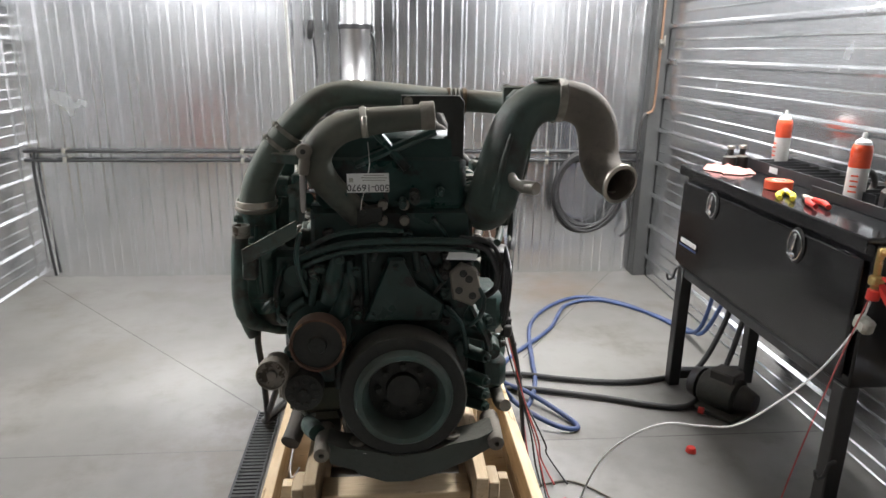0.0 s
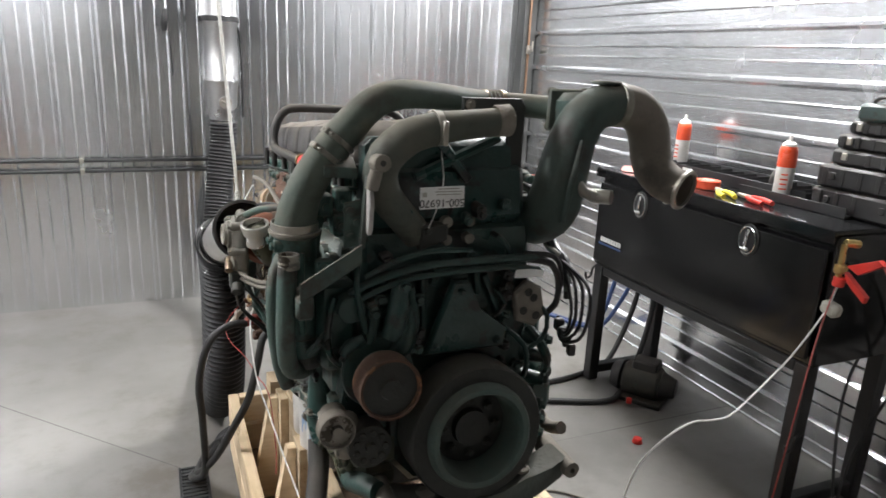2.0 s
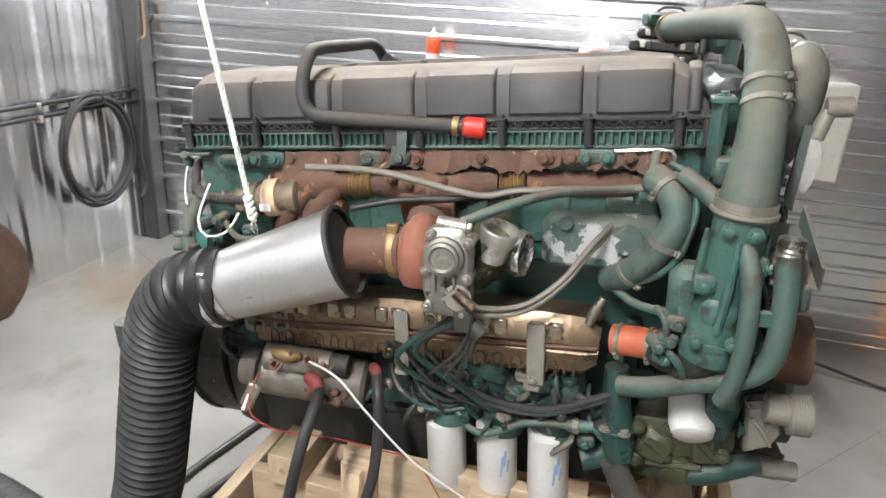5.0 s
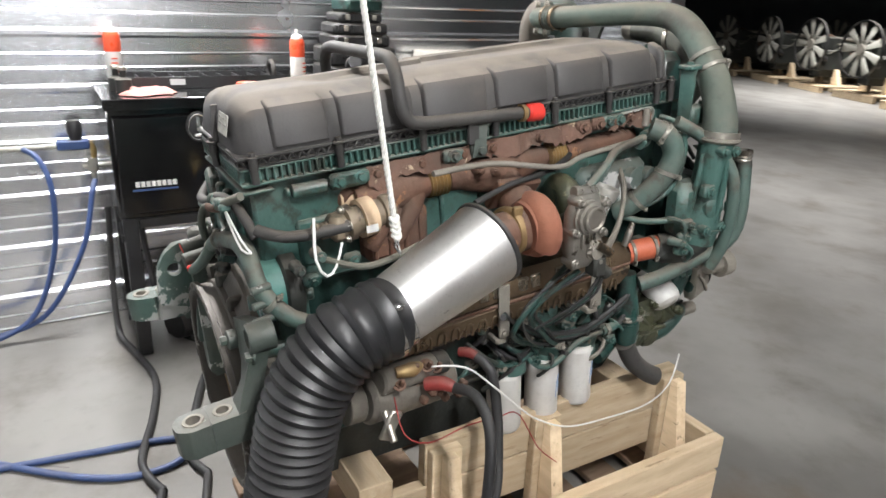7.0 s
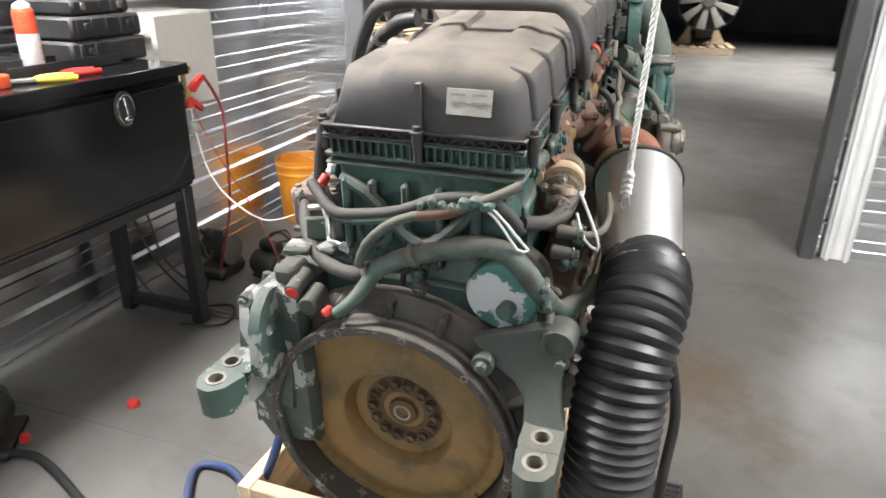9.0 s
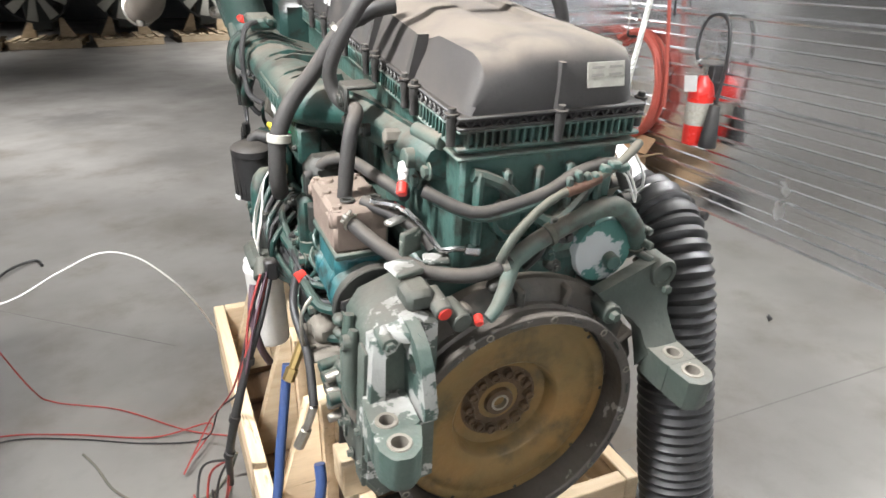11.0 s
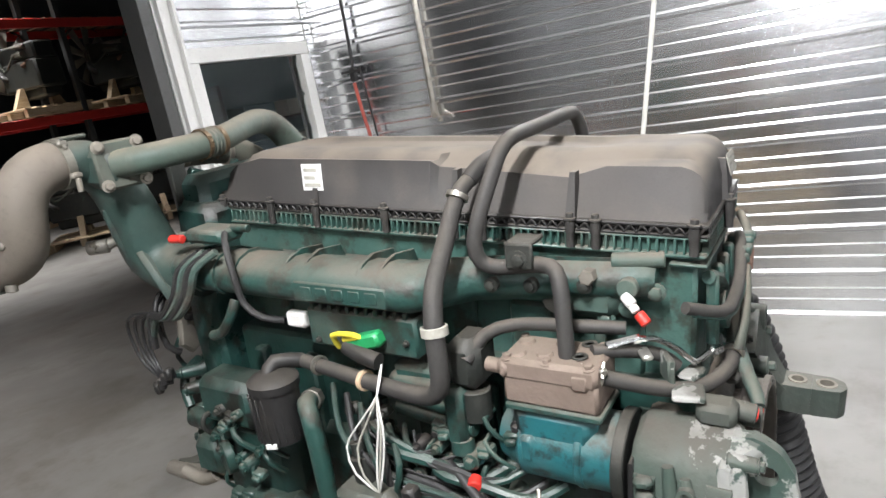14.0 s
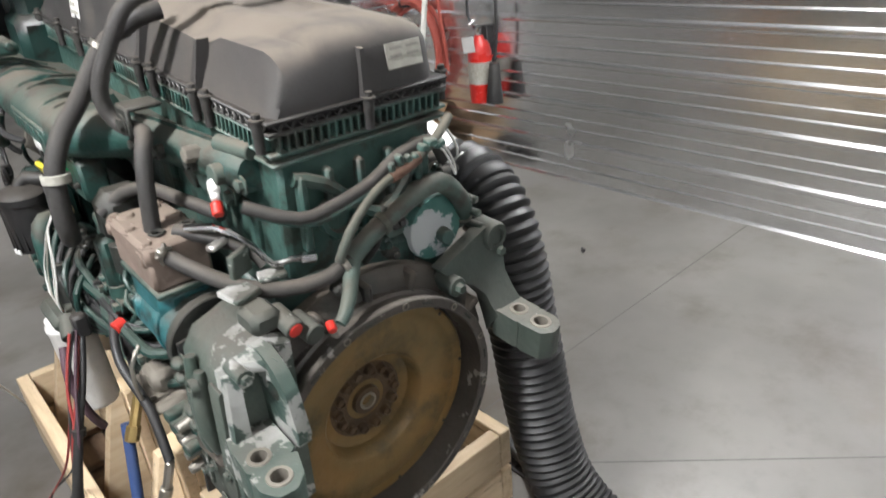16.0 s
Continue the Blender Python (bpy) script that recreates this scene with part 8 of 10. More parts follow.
# black stay plate
s = Shape().plate([(0.015, -0.115, 1.470), (0.160, -0.115, 1.470), (0.172, -0.115, 1.455), (0.172, -0.115, 1.16), (0.130, -0.115, 1.16), (0.132, -0.115, 1.40), (0.120, -0.115, 1.428), (0.015, -0.115, 1.440)], (0, 0.012, 0), 0.003)
stay = ep("stay_plate", s, M_dark, label="black stay plate with a column of holes")
for k in range(5):
    ep("stay_hole", Shape().lathe((0.150, -0.1152, 1.175 + 0.03 * k), (0, -1, 0), [(0, 0.007), (0.001, 0.007), (0.001, 0.004), (0, 0.004)], 10, False, False), M_castalu, stay)
ep("stay_bolt", Shape().bolt((0.032, -0.116, 1.455), (0, -1, 0), 0.008), M_castalu, stay)
# dark upper front casting with bosses and webs
s = Shape().box((-0.02, -0.075, 1.30), (0.36, 0.09, 0.16), TILT, 0.02)
for x0, z0, x1, z1 in ((-0.10, 1.30, 0.10, 1.385), (-0.05, 1.385, 0.03, 1.29)):
    s.cyl((x0, -0.13, z0), (x1, -0.13, z1), 0.012, seg=8)
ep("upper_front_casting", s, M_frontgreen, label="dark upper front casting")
for x in (-0.032, 0.022):
    for z in (1.165, 1.205):
        ep("front_boss", Shape().cyl((x, -0.150, z), (x, -0.172, z), 0.0125, seg=16), M_castalu, label="round bare boss")
for pts, r, m in (([(-0.25, -0.17, 1.06), (-0.20, -0.185, 1.09), (-0.10, -0.19, 1.115), (0.05, -0.19, 1.12), (0.18, -0.185, 1.115), (0.215, -0.18, 1.11)], 0.0095, M_frontgreen),
                  ([(-0.26, -0.17, 1.02), (-0.23, -0.19, 1.055), (-0.13, -0.195, 1.09), (0.0, -0.198, 1.10), (0.12, -0.195, 1.10), (0.20, -0.185, 1.085)], 0.0065, M_frontgreen),
                  ([(0.17, -0.18, 1.11), (0.225, -0.195, 1.10), (0.255, -0.19, 1.05), (0.258, -0.18, 0.99), (0.235, -0.17, 0.965)], 0.008, M_cable),
                  ([(0.16, -0.18, 1.125), (0.235, -0.19, 1.115), (0.265, -0.185, 1.06), (0.262, -0.175, 1.0)], 0.006, M_cable)):
    hp("front_hose", pts, r, m, "dark hose across the front", seg=10)
# bracket with an eye, tray bracket
s = Shape().cyl((-0.211, -0.215, 1.346), (-0.211, -0.256, 1.350), 0.0175, seg=22)
s.tube([(-0.211, -0.222, 1.340), (-0.214, -0.214, 1.316), (-0.218, -0.209, 1.292)], [0.012, 0.014, 0.013], 12)
strap = ep("strap_bracket", s, M_castalu, label="bare cast strap bracket with a boss and a flat pad")
ep("boss_hole", Shape().lathe((-0.211, -0.2565, 1.350), (0, -1, 0.1), [(0, 0.006), (0.0005, 0.006)], 12), M_dark, strap)
oval_pad = [(-0.226, -0.207 + 0.020 * math.cos(a) * (1.0 if math.sin(a) > 0 else 0.75), 1.246 + 0.050 * math.sin(a)) for a in np.linspace(0, 6.2832, 23)[:-1]]
ep("strap_pad", Shape().plate(oval_pad, (0.010, 0.002, 0), 0.002), M_padmetal, strap, "pale bare oval pad")
ep("strap_leg", Shape().plate([(-0.216, -0.200, 1.315), (-0.216, -0.186, 1.315), (-0.226, -0.178, 1.175), (-0.226, -0.196, 1.165)], (-0.010, 0, 0), 0.002), M_mount, strap)
s = Shape().plate([(-0.262, -0.165, 1.255), (-0.225, -0.165, 1.262), (-0.225, -0.165, 1.165), (-0.262, -0.165, 1.158)], (0, 0.008, 0), 0.003)
for bx, bz in ((-0.252, 1.24), (-0.236, 1.215), (-0.250, 1.185)):
    s.bolt((bx, -0.165, bz), (0, -1, 0), 0.009, 0.008)
ep("side_plate", s, M_green2, label="green plate with bolts beside the pad")
s = Shape().plate([(-0.368, -0.236, 1.076), (-0.238, -0.216, 1.146), (-0.238, -0.216, 1.180), (-0.368, -0.236, 1.112)], (0, 0.006, 0), 0.002)
s.plate([(-0.368, -0.236, 1.076), (-0.238, -0.216, 1.146), (-0.238, -0.150, 1.146), (-0.368, -0.160, 1.076)], (0, 0, -0.006), 0.002)
s.box((-0.355, -0.205, 1.055), (0.035, 0.04, 0.05), TILT, 0.006)
ep("tray_bracket", s, M_green2, label="dusty angled tray bracket")
s = Shape()
for k, (x, z) in enumerate(((-0.245, 1.245), (-0.285, 1.235), (-0.25, 1.19))):
    s.box((x, -0.075, z), (0.035, 0.05, 0.05), TILT, 0.006)
    s.bolt((x, -0.10, z), (0, -1, 0), 0.009)
ep("side_bracket", s, M_green, label="green side bracket")
# left stack of small castings seen from the front
s = Shape().box((-0.27, -0.12, 1.00), (0.09, 0.07, 0.16), TILT, 0.015).cyl((-0.25, -0.15, 1.03), (-0.25, -0.19, 1.03), 0.03).box((-0.26, -0.13, 0.91), (0.10, 0.08, 0.06), TILT, 0.015)
ep("alternator_bracket", s, M_dkgreen)
hp("alternator_post", [(-0.12, -0.165, 1.04), (-0.13, -0.20, 0.99), (-0.14, -0.20, 0.94), (-0.16, -0.19, 0.92)], [0.018, 0.022, 0.024, 0.02], M_frontgreen, "cast green arm")
# right front: bare bracket, fittings, dowel stubs
s = Shape().plate([(0.135, -0.175, 1.035), (0.165, -0.175, 1.062), (0.205, -0.175, 1.045), (0.222, -0.175, 0.975), (0.195, -0.175, 0.945), (0.145, -0.175, 0.965)], (0, -0.022, 0), 0.005)
bb = ep("bare_bracket", s, M_castalu, label="bare cast bracket with drilled holes")
for x, z in ((0.160, 0.99), (0.185, 1.02), (0.195, 0.975), (0.170, 1.035)):
    ep("bracket_hole", Shape().lathe((x, -0.1975, z), (0, -1, 0), [(0, 0.010), (0.0015, 0.010), (0.0015, 0.005), (0.0, 0.005)], 14, False, True), M_dark, bb)
ep("paper_note", Shape().plate([(0.125, -0.205, 1.075), (0.20, -0.205, 1.072), (0.205, -0.20, 1.085), (0.135, -0.195, 1.095)], (0, 0.0012, 0.0015), 0.0004), M_paper, label="folded white paper note")
for z in (0.905, 0.86, 0.80, 0.73, 0.69, 0.655):
    ep("front_union", Shape().cyl((0.19, -0.15, z), (0.235, -0.19, z), 0.020, 0.016, seg=12).bolt((0.235, -0.19, z), (0.7, -0.7, 0), 0.011, 0.012), M_dkgreen, label="dark pipe union at the front corner")
hp("front_line", [(0.20, -0.16, 0.93), (0.215, -0.20, 0.90), (0.235, -0.20, 0.86), (0.245, -0.18, 0.82)], 0.012, M_dkgreen, seg=8)
# inspection tag on a wire
tag = thing("hanging_tag", (-0.066, -0.205, 1.25), "white printed tag hanging on a wire, upside down", "tag")
part("tag_card", Shape().box((-0.066, -0.2120, 1.270), (0.100, 0.0012, 0.046), Matrix.Rotation(radians(-1), 3, "Y"), 0.0004), M_paper, tag)
s = Shape().tube([(-0.066, -0.211, 1.292), (-0.062, -0.205, 1.315), (-0.066, -0.195, 1.365)], 0.001, 6)
part("tag_wire", s, M_whitewire, tag)
s = Shape().tube([(-0.075, -0.211, 1.25), (-0.082, -0.205, 1.225), (-0.085, -0.19, 1.20)], 0.001, 6)
part("tag_wire", s, M_whitewire, tag)


def letters(name, text, size, m, mat, parent, depth=0.0004):
    cu = bpy.data.curves.new(name, "FONT")
    cu.body, cu.size, cu.align_x, cu.align_y, cu.extrude = text, size, "CENTER", "CENTER", depth
    tmp = bpy.data.objects.new(name, cu)
    scene.collection.objects.link(tmp)
    me = bpy.data.meshes.new_from_object(tmp.evaluated_get(bpy.context.evaluated_depsgraph_get()))
    bpy.data.objects.remove(tmp)
    me.transform(m)
    me.materials.append(mat)
    ob = new(name, me)
    ob.parent = parent
    ob.matrix_parent_inverse = Matrix.Translation(-Vector(parent.location))
    return ob


letters("tag_number", "500-16970", 0.0235, pose(-0.066, -0.2130, 1.2590, 90, 180, 0), M_ink, tag)
s = Shape()
for k, w in enumerate((0.055, 0.062, 0.048)):
    s.box((-0.052, -0.2130, 1.2765 + 0.006 * k), (w, 0.0006, 0.0022), None, 0.0002)
s.box((-0.106, -0.2130, 1.277), (0.010, 0.0006, 0.010), None, 0.0002)
part("tag_print", s, M_labelgrey, tag, "small grey print as bars")

# ---- rear of the engine ----
ep("rear_label", Shape().box((-0.138, 1.0590, Z(1.300, 1.05)), (0.072, 0.0016, 0.040), Matrix.Rotation(radians(8), 3, "X"), 0.0006), M_labelgrey, cover, "worn pale label")
s = Shape()
for k in range(6):
    s.box((-0.155 + 0.034 * (k % 2), 1.0607, Z(1.312 - 0.012 * (k // 2), 1.05)), (0.024, 0.0008, 0.004), Matrix.Rotation(radians(8), 3, "X"), 0.0002)
ep("label_bar", s, M_dust, cover, "faint lines of print")
# chipped round cap
cp = Vector((-0.196, 1.030, 0.918))
s = Shape().lathe(cp - Vector((0, 0.07, 0)), (0, 1, -0.06), [(0, 0.066), (0.062, 0.066), (0.068, 0.062), (0.069, 0.0)], 40)
ep("round_cover", s, M_chipcap, label="round green cover with flaked paint")
s = Shape().lathe(cp - Vector((0, 0.08, 0)), (0, 1, -0.06), [(0, 0.074), (0.03, 0.074), (0.035, 0.068)], 40)
ep("cover_collar", s, M_dark)
for k in range(3):
    ep("cover_stud", Shape().cyl((-0.268 - 0.006 * k, 1.02, 0.955 - 0.03 * k), (-0.275 - 0.006 * k, 1.06, 0.950 - 0.03 * k), 0.008, seg=10), M_chip)
# coolant pipe running round the back
rp = hp("rear_coolant_pipe", [(0.022, 1.066, 0.947), (-0.02, 1.065, 0.972), (-0.075, 1.060, 0.992), (-0.13, 1.055, 1.008), (-0.175, 1.050, 1.013), (-0.215, 1.045, 0.998), (-0.262, 1.035, 0.940), (-0.285, 0.985, 0.885), (-0.300, 0.93, 0.868), (-0.325, 0.85, 0.862), (-0.33, 0.80, 0.865)],
        [0.0165, 0.0165, 0.018, 0.019, 0.019, 0.019, 0.018, 0.018, 0.018, 0.018, 0.018], M_green2, "dusty green coolant pipe", seg=14)
clamp((-0.05, 1.062, 0.984), (-0.9, 0, 0.35), 0.019, 0.012, M_greypipe, rp)
clamp((-0.272, 1.02, 0.915), (-0.35, -0.6, -0.7), 0.0185, 0.012, M_greypipe, rp)
hp("drain_tube", [(0.022, 1.068, 0.945), (0.045, 1.085, 0.905), (0.068, 1.100, 0.880), (0.085, 1.105, 0.868)], [0.015, 0.013, 0.012, 0.010], M_green2, "branch pipe", seg=12)
ep("red_cap", Shape().cyl((0.098, 1.095, 0.872), (0.104, 1.112, 0.866), 0.008), M_red, label="small red plug")
# loom and pale pipe across the head
hp("rear_loom", [(0.165, 1.02, 1.075), (0.10, 1.065, 1.045), (0.04, 1.075, 1.050), (-0.03, 1.075, 1.065), (-0.09, 1.070, 1.090), (-0.15, 1.062, 1.098), (-0.19, 1.05, 1.085), (-0.225, 1.03, 1.04)], 0.0105, M_rubber, "taped loom across the head", seg=10)
hp("rear_loom", [(0.15, 1.03, 1.06), (0.09, 1.068, 1.035), (0.03, 1.078, 1.042), (-0.05, 1.078, 1.060), (-0.11, 1.075, 1.085)], 0.008, M_eastgreen, seg=8)
for k in range(7):
    ep("loom_connector", Shape().box((-0.07 - 0.018 * k, 1.076, 1.078 + 0.006 * math.sin(k * 1.7) + 0.003 * k), (0.015, 0.022, 0.022), Matrix.Rotation(0.3 * k, 3, "Y"), 0.004), M_green, label="green painted connector")
hp("steel_hose", [(0.050, 1.075, 0.955), (0.030, 1.085, 1.000), (-0.010, 1.086, 1.040), (-0.055, 1.082, 1.062), (-0.105, 1.080, 1.072), (-0.175, 1.074, 1.100), (-0.225, 1.055, 1.125)], 0.0085, M_greypipe, "pale steel-braided pipe", seg=10)
hp("pipe_sleeve", [(-0.065, 1.082, 1.064), (-0.10, 1.080, 1.071), (-0.13, 1.078, 1.080)], 0.0105, M_rust, seg=10)
for k in range(2):
    hp("white_lead", [(-0.15, 1.075, 1.10), (-0.19, 1.075, 1.085 - 0.01 * k), (-0.225, 1.06, 1.04 - 0.02 * k), (-0.24, 1.045, 1.015)], 0.0022, M_whitewire, seg=6)
hp("rear_pipe", [(-0.225, 1.03, 1.055), (-0.26, 0.98, 1.045), (-0.28, 0.90, 1.055), (-0.28, 0.86, 1.06)], 0.012, M_rubber, seg=10)
hp("rear_pipe", [(-0.28, 0.92, 1.00), (-0.33, 0.86, 0.99), (-0.34, 0.80, 1.0), (-0.33, 0.72, 1.02)], 0.007, M_greypipe, seg=8)
# cast webs on the head's rear face
s = Shape()
for x in (-0.15, -0.09, -0.03, 0.03, 0.08):
    s.box((x, 1.045, 1.04), (0.016, 0.02, 0.13), TILT, 0.005)
s.tube([(-0.16, 1.045, 1.085), (-0.06, 1.05, 1.00), (0.04, 1.05, 1.08), (0.09, 1.045, 1.10)], 0.012, 8)
s.lathe((0.025, 1.04, 1.02), (0, 1, 0), [(0, 0.034), (0.02, 0.034), (0.022, 0.026), (0.012, 0.022), (0.012, 0)], 20)
ep("head_casting", s, M_eastgreen, label="green cast webs on the head")
for x, z in ((-0.06, 0.925), (0.05, 0.905)):
    ep("rear_fitting", Shape().box((x, 1.062, z), (0.03, 0.026, 0.022), Matrix.Rotation(x * 9, 3, "Y"), 0.006).bolt((x, 1.076, z), (0, 1, 0), 0.006), M_dark, label="grimy fitting over the flange")
s = Shape().cyl((0.168, 1.055, 0.912), (0.165, 1.112, 0.897), 0.016, seg=18).box((0.195, 1.06, 0.915), (0.05, 0.06, 0.04), TILT, 0.01).cyl((0.14, 1.06, 0.885), (0.135, 1.115, 0.875), 0.018)
plug = ep("rear_spigot", s, M_mount, label="chipped cast spigot")
ep("spigot_plug", Shape().cyl((0.1652, 1.110, 0.8975), (0.1648, 1.1135, 0.8965), 0.012, seg=16), M_red, plug, "red bung")

# ---- things in the bay ----
def coil(name, c, normal, r, n, wire, mat, label, category, squash=1.0, spread=0.03, seed=1):
    rg = random.Random(seed)
    c, normal = Vector(c), Vector(normal).normalized()
    u = Vector((0, 0, 1))
    w = normal.cross(u).normalized()
    ob = thing(name, c - u * r, label, category)
    for k in range(n):
        rr = r * (0.90 + 0.16 * rg.random())
        off = normal * (0.02 + spread * k / n) + u * (rg.random() - 0.5) * 0.03 + w * (rg.random() - 0.5) * 0.025
        pts = [c + off + w * math.cos(a) * rr * squash + u * math.sin(a) * rr * (1 + 0.03 * math.sin(3 * a + k)) for a in np.linspace(0, 6.2832, 33)]
        part("turn", Shape().tube(pts, wire, 8), mat, ob)
    part("hanger", Shape().tube([c + u * r * 0.93 - normal * 0.02, c + u * r * 0.93 + normal * (spread + 0.05), c + u * r * 1.03 + normal * (spread + 0.055)], 0.008, 8), M_leg, ob, "steel hanger")
    return ob


# exhaust duct on the back wall
duct = thing("exhaust_duct", (-0.22, 2.78, 1.13), "galvanised exhaust duct fixed to the back wall", "duct")
part("duct_pipe", Shape().lathe((-0.22, 2.785, 1.36), (0, 0, 1), [(0, 0.093), (0.004, 0.0965), (0.02, 0.0965), (0.024, 0.094), (0.34, 0.094), (0.344, 0.097), (0.37, 0.097), (0.374, 0.094), (TOP - 1.36, 0.094)], 40, False, False), M_galvduct, duct)
part("reducer", Shape().lathe((-0.22, 2.785, 1.125), (0, 0, 1), [(0, 0.078), (0.02, 0.080), (0.18, 0.084), (0.235, 0.093)], 40, False, False), M_galvduct, duct)
part("damper_plate", Shape().cyl((-0.215, 2.700, 1.245), (-0.215, 2.688, 1.245), 0.036, seg=24).box((-0.215, 2.684, 1.245), (0.05, 0.008, 0.012), Matrix.Rotation(0.6, 3, "Y"), 0.003), M_zinc, duct, "round damper plate with a lever")
part("duct_strap", Shape().lathe((-0.22, 2.785, 1.695), (0, 0, 1), [(0, 0.0975), (0, 0.1005), (0.03, 0.1005), (0.03, 0.0975)], 40, False, False).box((-0.22, 2.883, 1.71), (0.22, 0.016, 0.03), None, 0.003), M_leg, duct, "dark pipe strap")
part("conduit", Shape().tube([(-0.10, 2.855, 1.15), (-0.10, 2.855, 1.55), (-0.115, 2.84, 1.66), (-0.16, 2.83, 1.70)], 0.008, 8), M_leg, duct)
hose = thing("extraction_hose", (-0.45, 1.3, 0.0), "black ribbed exhaust extraction hose trailing over the floor", "hose")
part("hose_wall", Shape().tube([(-0.222, 2.785, 1.145), (-0.230, 2.775, 1.00), (-0.262, 2.735, 0.78), (-0.300, 2.66, 0.50), (-0.315, 2.52, 0.24), (-0.318, 2.30, 0.105), (-0.330, 2.00, 0.082), (-0.375, 1.68, 0.082), (-0.432, 1.42, 0.084), (-0.425, 1.26, 0.110),
                                (-0.414, 1.150, 0.20), (-0.410, 1.092, 0.35), (-0.408, 1.054, 0.55), (-0.408, 1.034, 0.65), (-0.409, 1.014, 0.75), (-0.414, 0.982, 0.83), (-0.424, 0.925, 0.893), (-0.424, 0.870, 0.914), (-0.416, 0.842, 0.917)], 0.0735, 28, ridge=0.0072, pitch=0.0215, step=0.02), M_hose, hose)
part("end_cuff", Shape().lathe(c0 - cax * 0.040, cax, [(0, 0.073), (0.001, 0.079), (0.028, 0.080), (0.030, 0.074)], 40, False, False), M_black, hose, "black rubber end cuff")
part("worm_clamp", Shape().lathe(c0 - cax * 0.030, cax, [(0, 0.079), (0, 0.0815), (0.011, 0.0815), (0.011, 0.079)], 40, False, False).box(c0 - cax * 0.024 + Vector((-0.06, -0.01, 0.055)), (0.015, 0.018, 0.012), None, 0.003), M_chrome, hose, "bright worm clamp")
# conduits along the back wall
for k, z in enumerate((0.893, 0.832)):
    cd = thing("wall_conduit", (0, 2.86, z), "thin dark conduit running along the back wall", "conduit", "conduits on the back wall")
    part("run", Shape().tube([(-2.42, 2.862, z - 0.005), (-1.0, 2.862, z), (1.80, 2.862, z + 0.012)], 0.0115, 10, step=0.3), M_leg, cd)
    for x in (-2.16, -1.0, 0.12, 1.10):
        part("clip", Shape().box((x, 2.858, z), (0.022, 0.03, 0.034), None, 0.004), M_zinc, cd, "zinc pipe clip")
    if k == 0:
        part("drop", Shape().tube([(-2.35, 2.862, z), (-2.37, 2.862, z - 0.15), (-2.345, 2.862, 0.25), (-2.33, 2.862, 0.02)], 0.010, 8), M_leg, cd)
solo("wall_smudge", Shape().tube([(-0.52, 2.872, 1.63), (-0.515, 2.872, 1.69), (-0.51, 2.872, 1.75)], [0.012, 0.022, 0.014], 10).tube([(-0.50, 2.874, 1.64), (-0.488, 2.874, 1.50), (-0.486, 2.874, 1.38)], 0.004, 6), M_leg, "dark cable knot on a wall fixing", "cable")
coil("cable_coil", (1.40, 2.86, 0.625), (0, -1, 0), 0.285, 7, 0.011, M_cable, "coil of black cable hung on the back wall", "cable coil", 0.86, 0.06, 3)
# rusted flywheel leaning on the back wall
disc = thing("spare_flywheel", (0.565, 2.75, 0.0), "rusted spare flywheel leaning against the back wall", "flywheel")
dn = Vector((-0.08, -1, 0.16)).normalized()
dcn = Vector((0.565, 2.762, 0.246))
part("rim", Shape().lathe(dcn, -dn, [(0.0, 0.10), (0.0, 0.234), (0.004, 0.242), (0.05, 0.242), (0.055, 0.234), (0.055, 0.0)], 64, False, True), M_oldrust, disc)
part("face", Shape().lathe(dcn, dn, [(-0.012, 0.205), (0.002, 0.198), (0.003, 0.082), (-0.006, 0.076), (-0.006, 0.0)], 48), M_oldrust, disc)
uu = Vector((1, 0, 0))
ww = dn.cross(uu).normalized()
for k in range(12):
    a = 6.2832 * k / 12
    part("bolt_hole", Shape().lathe(dcn - dn * 0.0055 + (uu * math.cos(a) + ww * math.sin(a)) * 0.048, dn, [(0, 0.009), (0.001, 0.009), (0.001, 0.006), (0, 0.006)], 12, False, True), M_dark, disc)
part("bore", Shape().lathe(dcn - dn * 0.0055, dn, [(0, 0.030), (0.004, 0.029), (0.004, 0.018), (0, 0.017), (0, 0)], 24), M_dark, disc)
# corner column with pipe drop
g = Shape().box((XR - 0.055, YB - 0.055, TOP / 2), (0.10, 0.10, TOP), None, 0.006)
solo("corner_column", g, M_column, "dark steel corner column", "column", kind="structure")
cp_ = thing("air_pipe", (1.80, 2.80, 1.0), "thin copper air pipe with a valve on the corner column", "pipe")
part("run", Shape().tube([(1.815, 2.785, TOP), (1.815, 2.785, 1.75), (1.813, 2.784, 1.30), (1.80, 2.78, 1.20), (1.76, 2.78, 1.185)], 0.009, 8, step=0.1), M_copper, cp_)
part("valve", Shape().box((1.815, 2.78, 1.64), (0.03, 0.035, 0.06), None, 0.008).cyl((1.815, 2.76, 1.64), (1.815, 2.735, 1.64), 0.012).box((1.815, 2.728, 1.66), (0.012, 0.01, 0.07), None, 0.003), M_zinc, cp_)
part("drop_hose", Shape().tube([(1.76, 2.78, 1.185), (1.735, 2.78, 1.15), (1.725, 2.79, 1.00), (1.735, 2.80, 0.80), (1.70, 2.80, 0.55), (1.72, 2.80, 0.38), (1.66, 2.80, 0.30)], 0.010, 8), M_cable, cp_, "black drop hose")
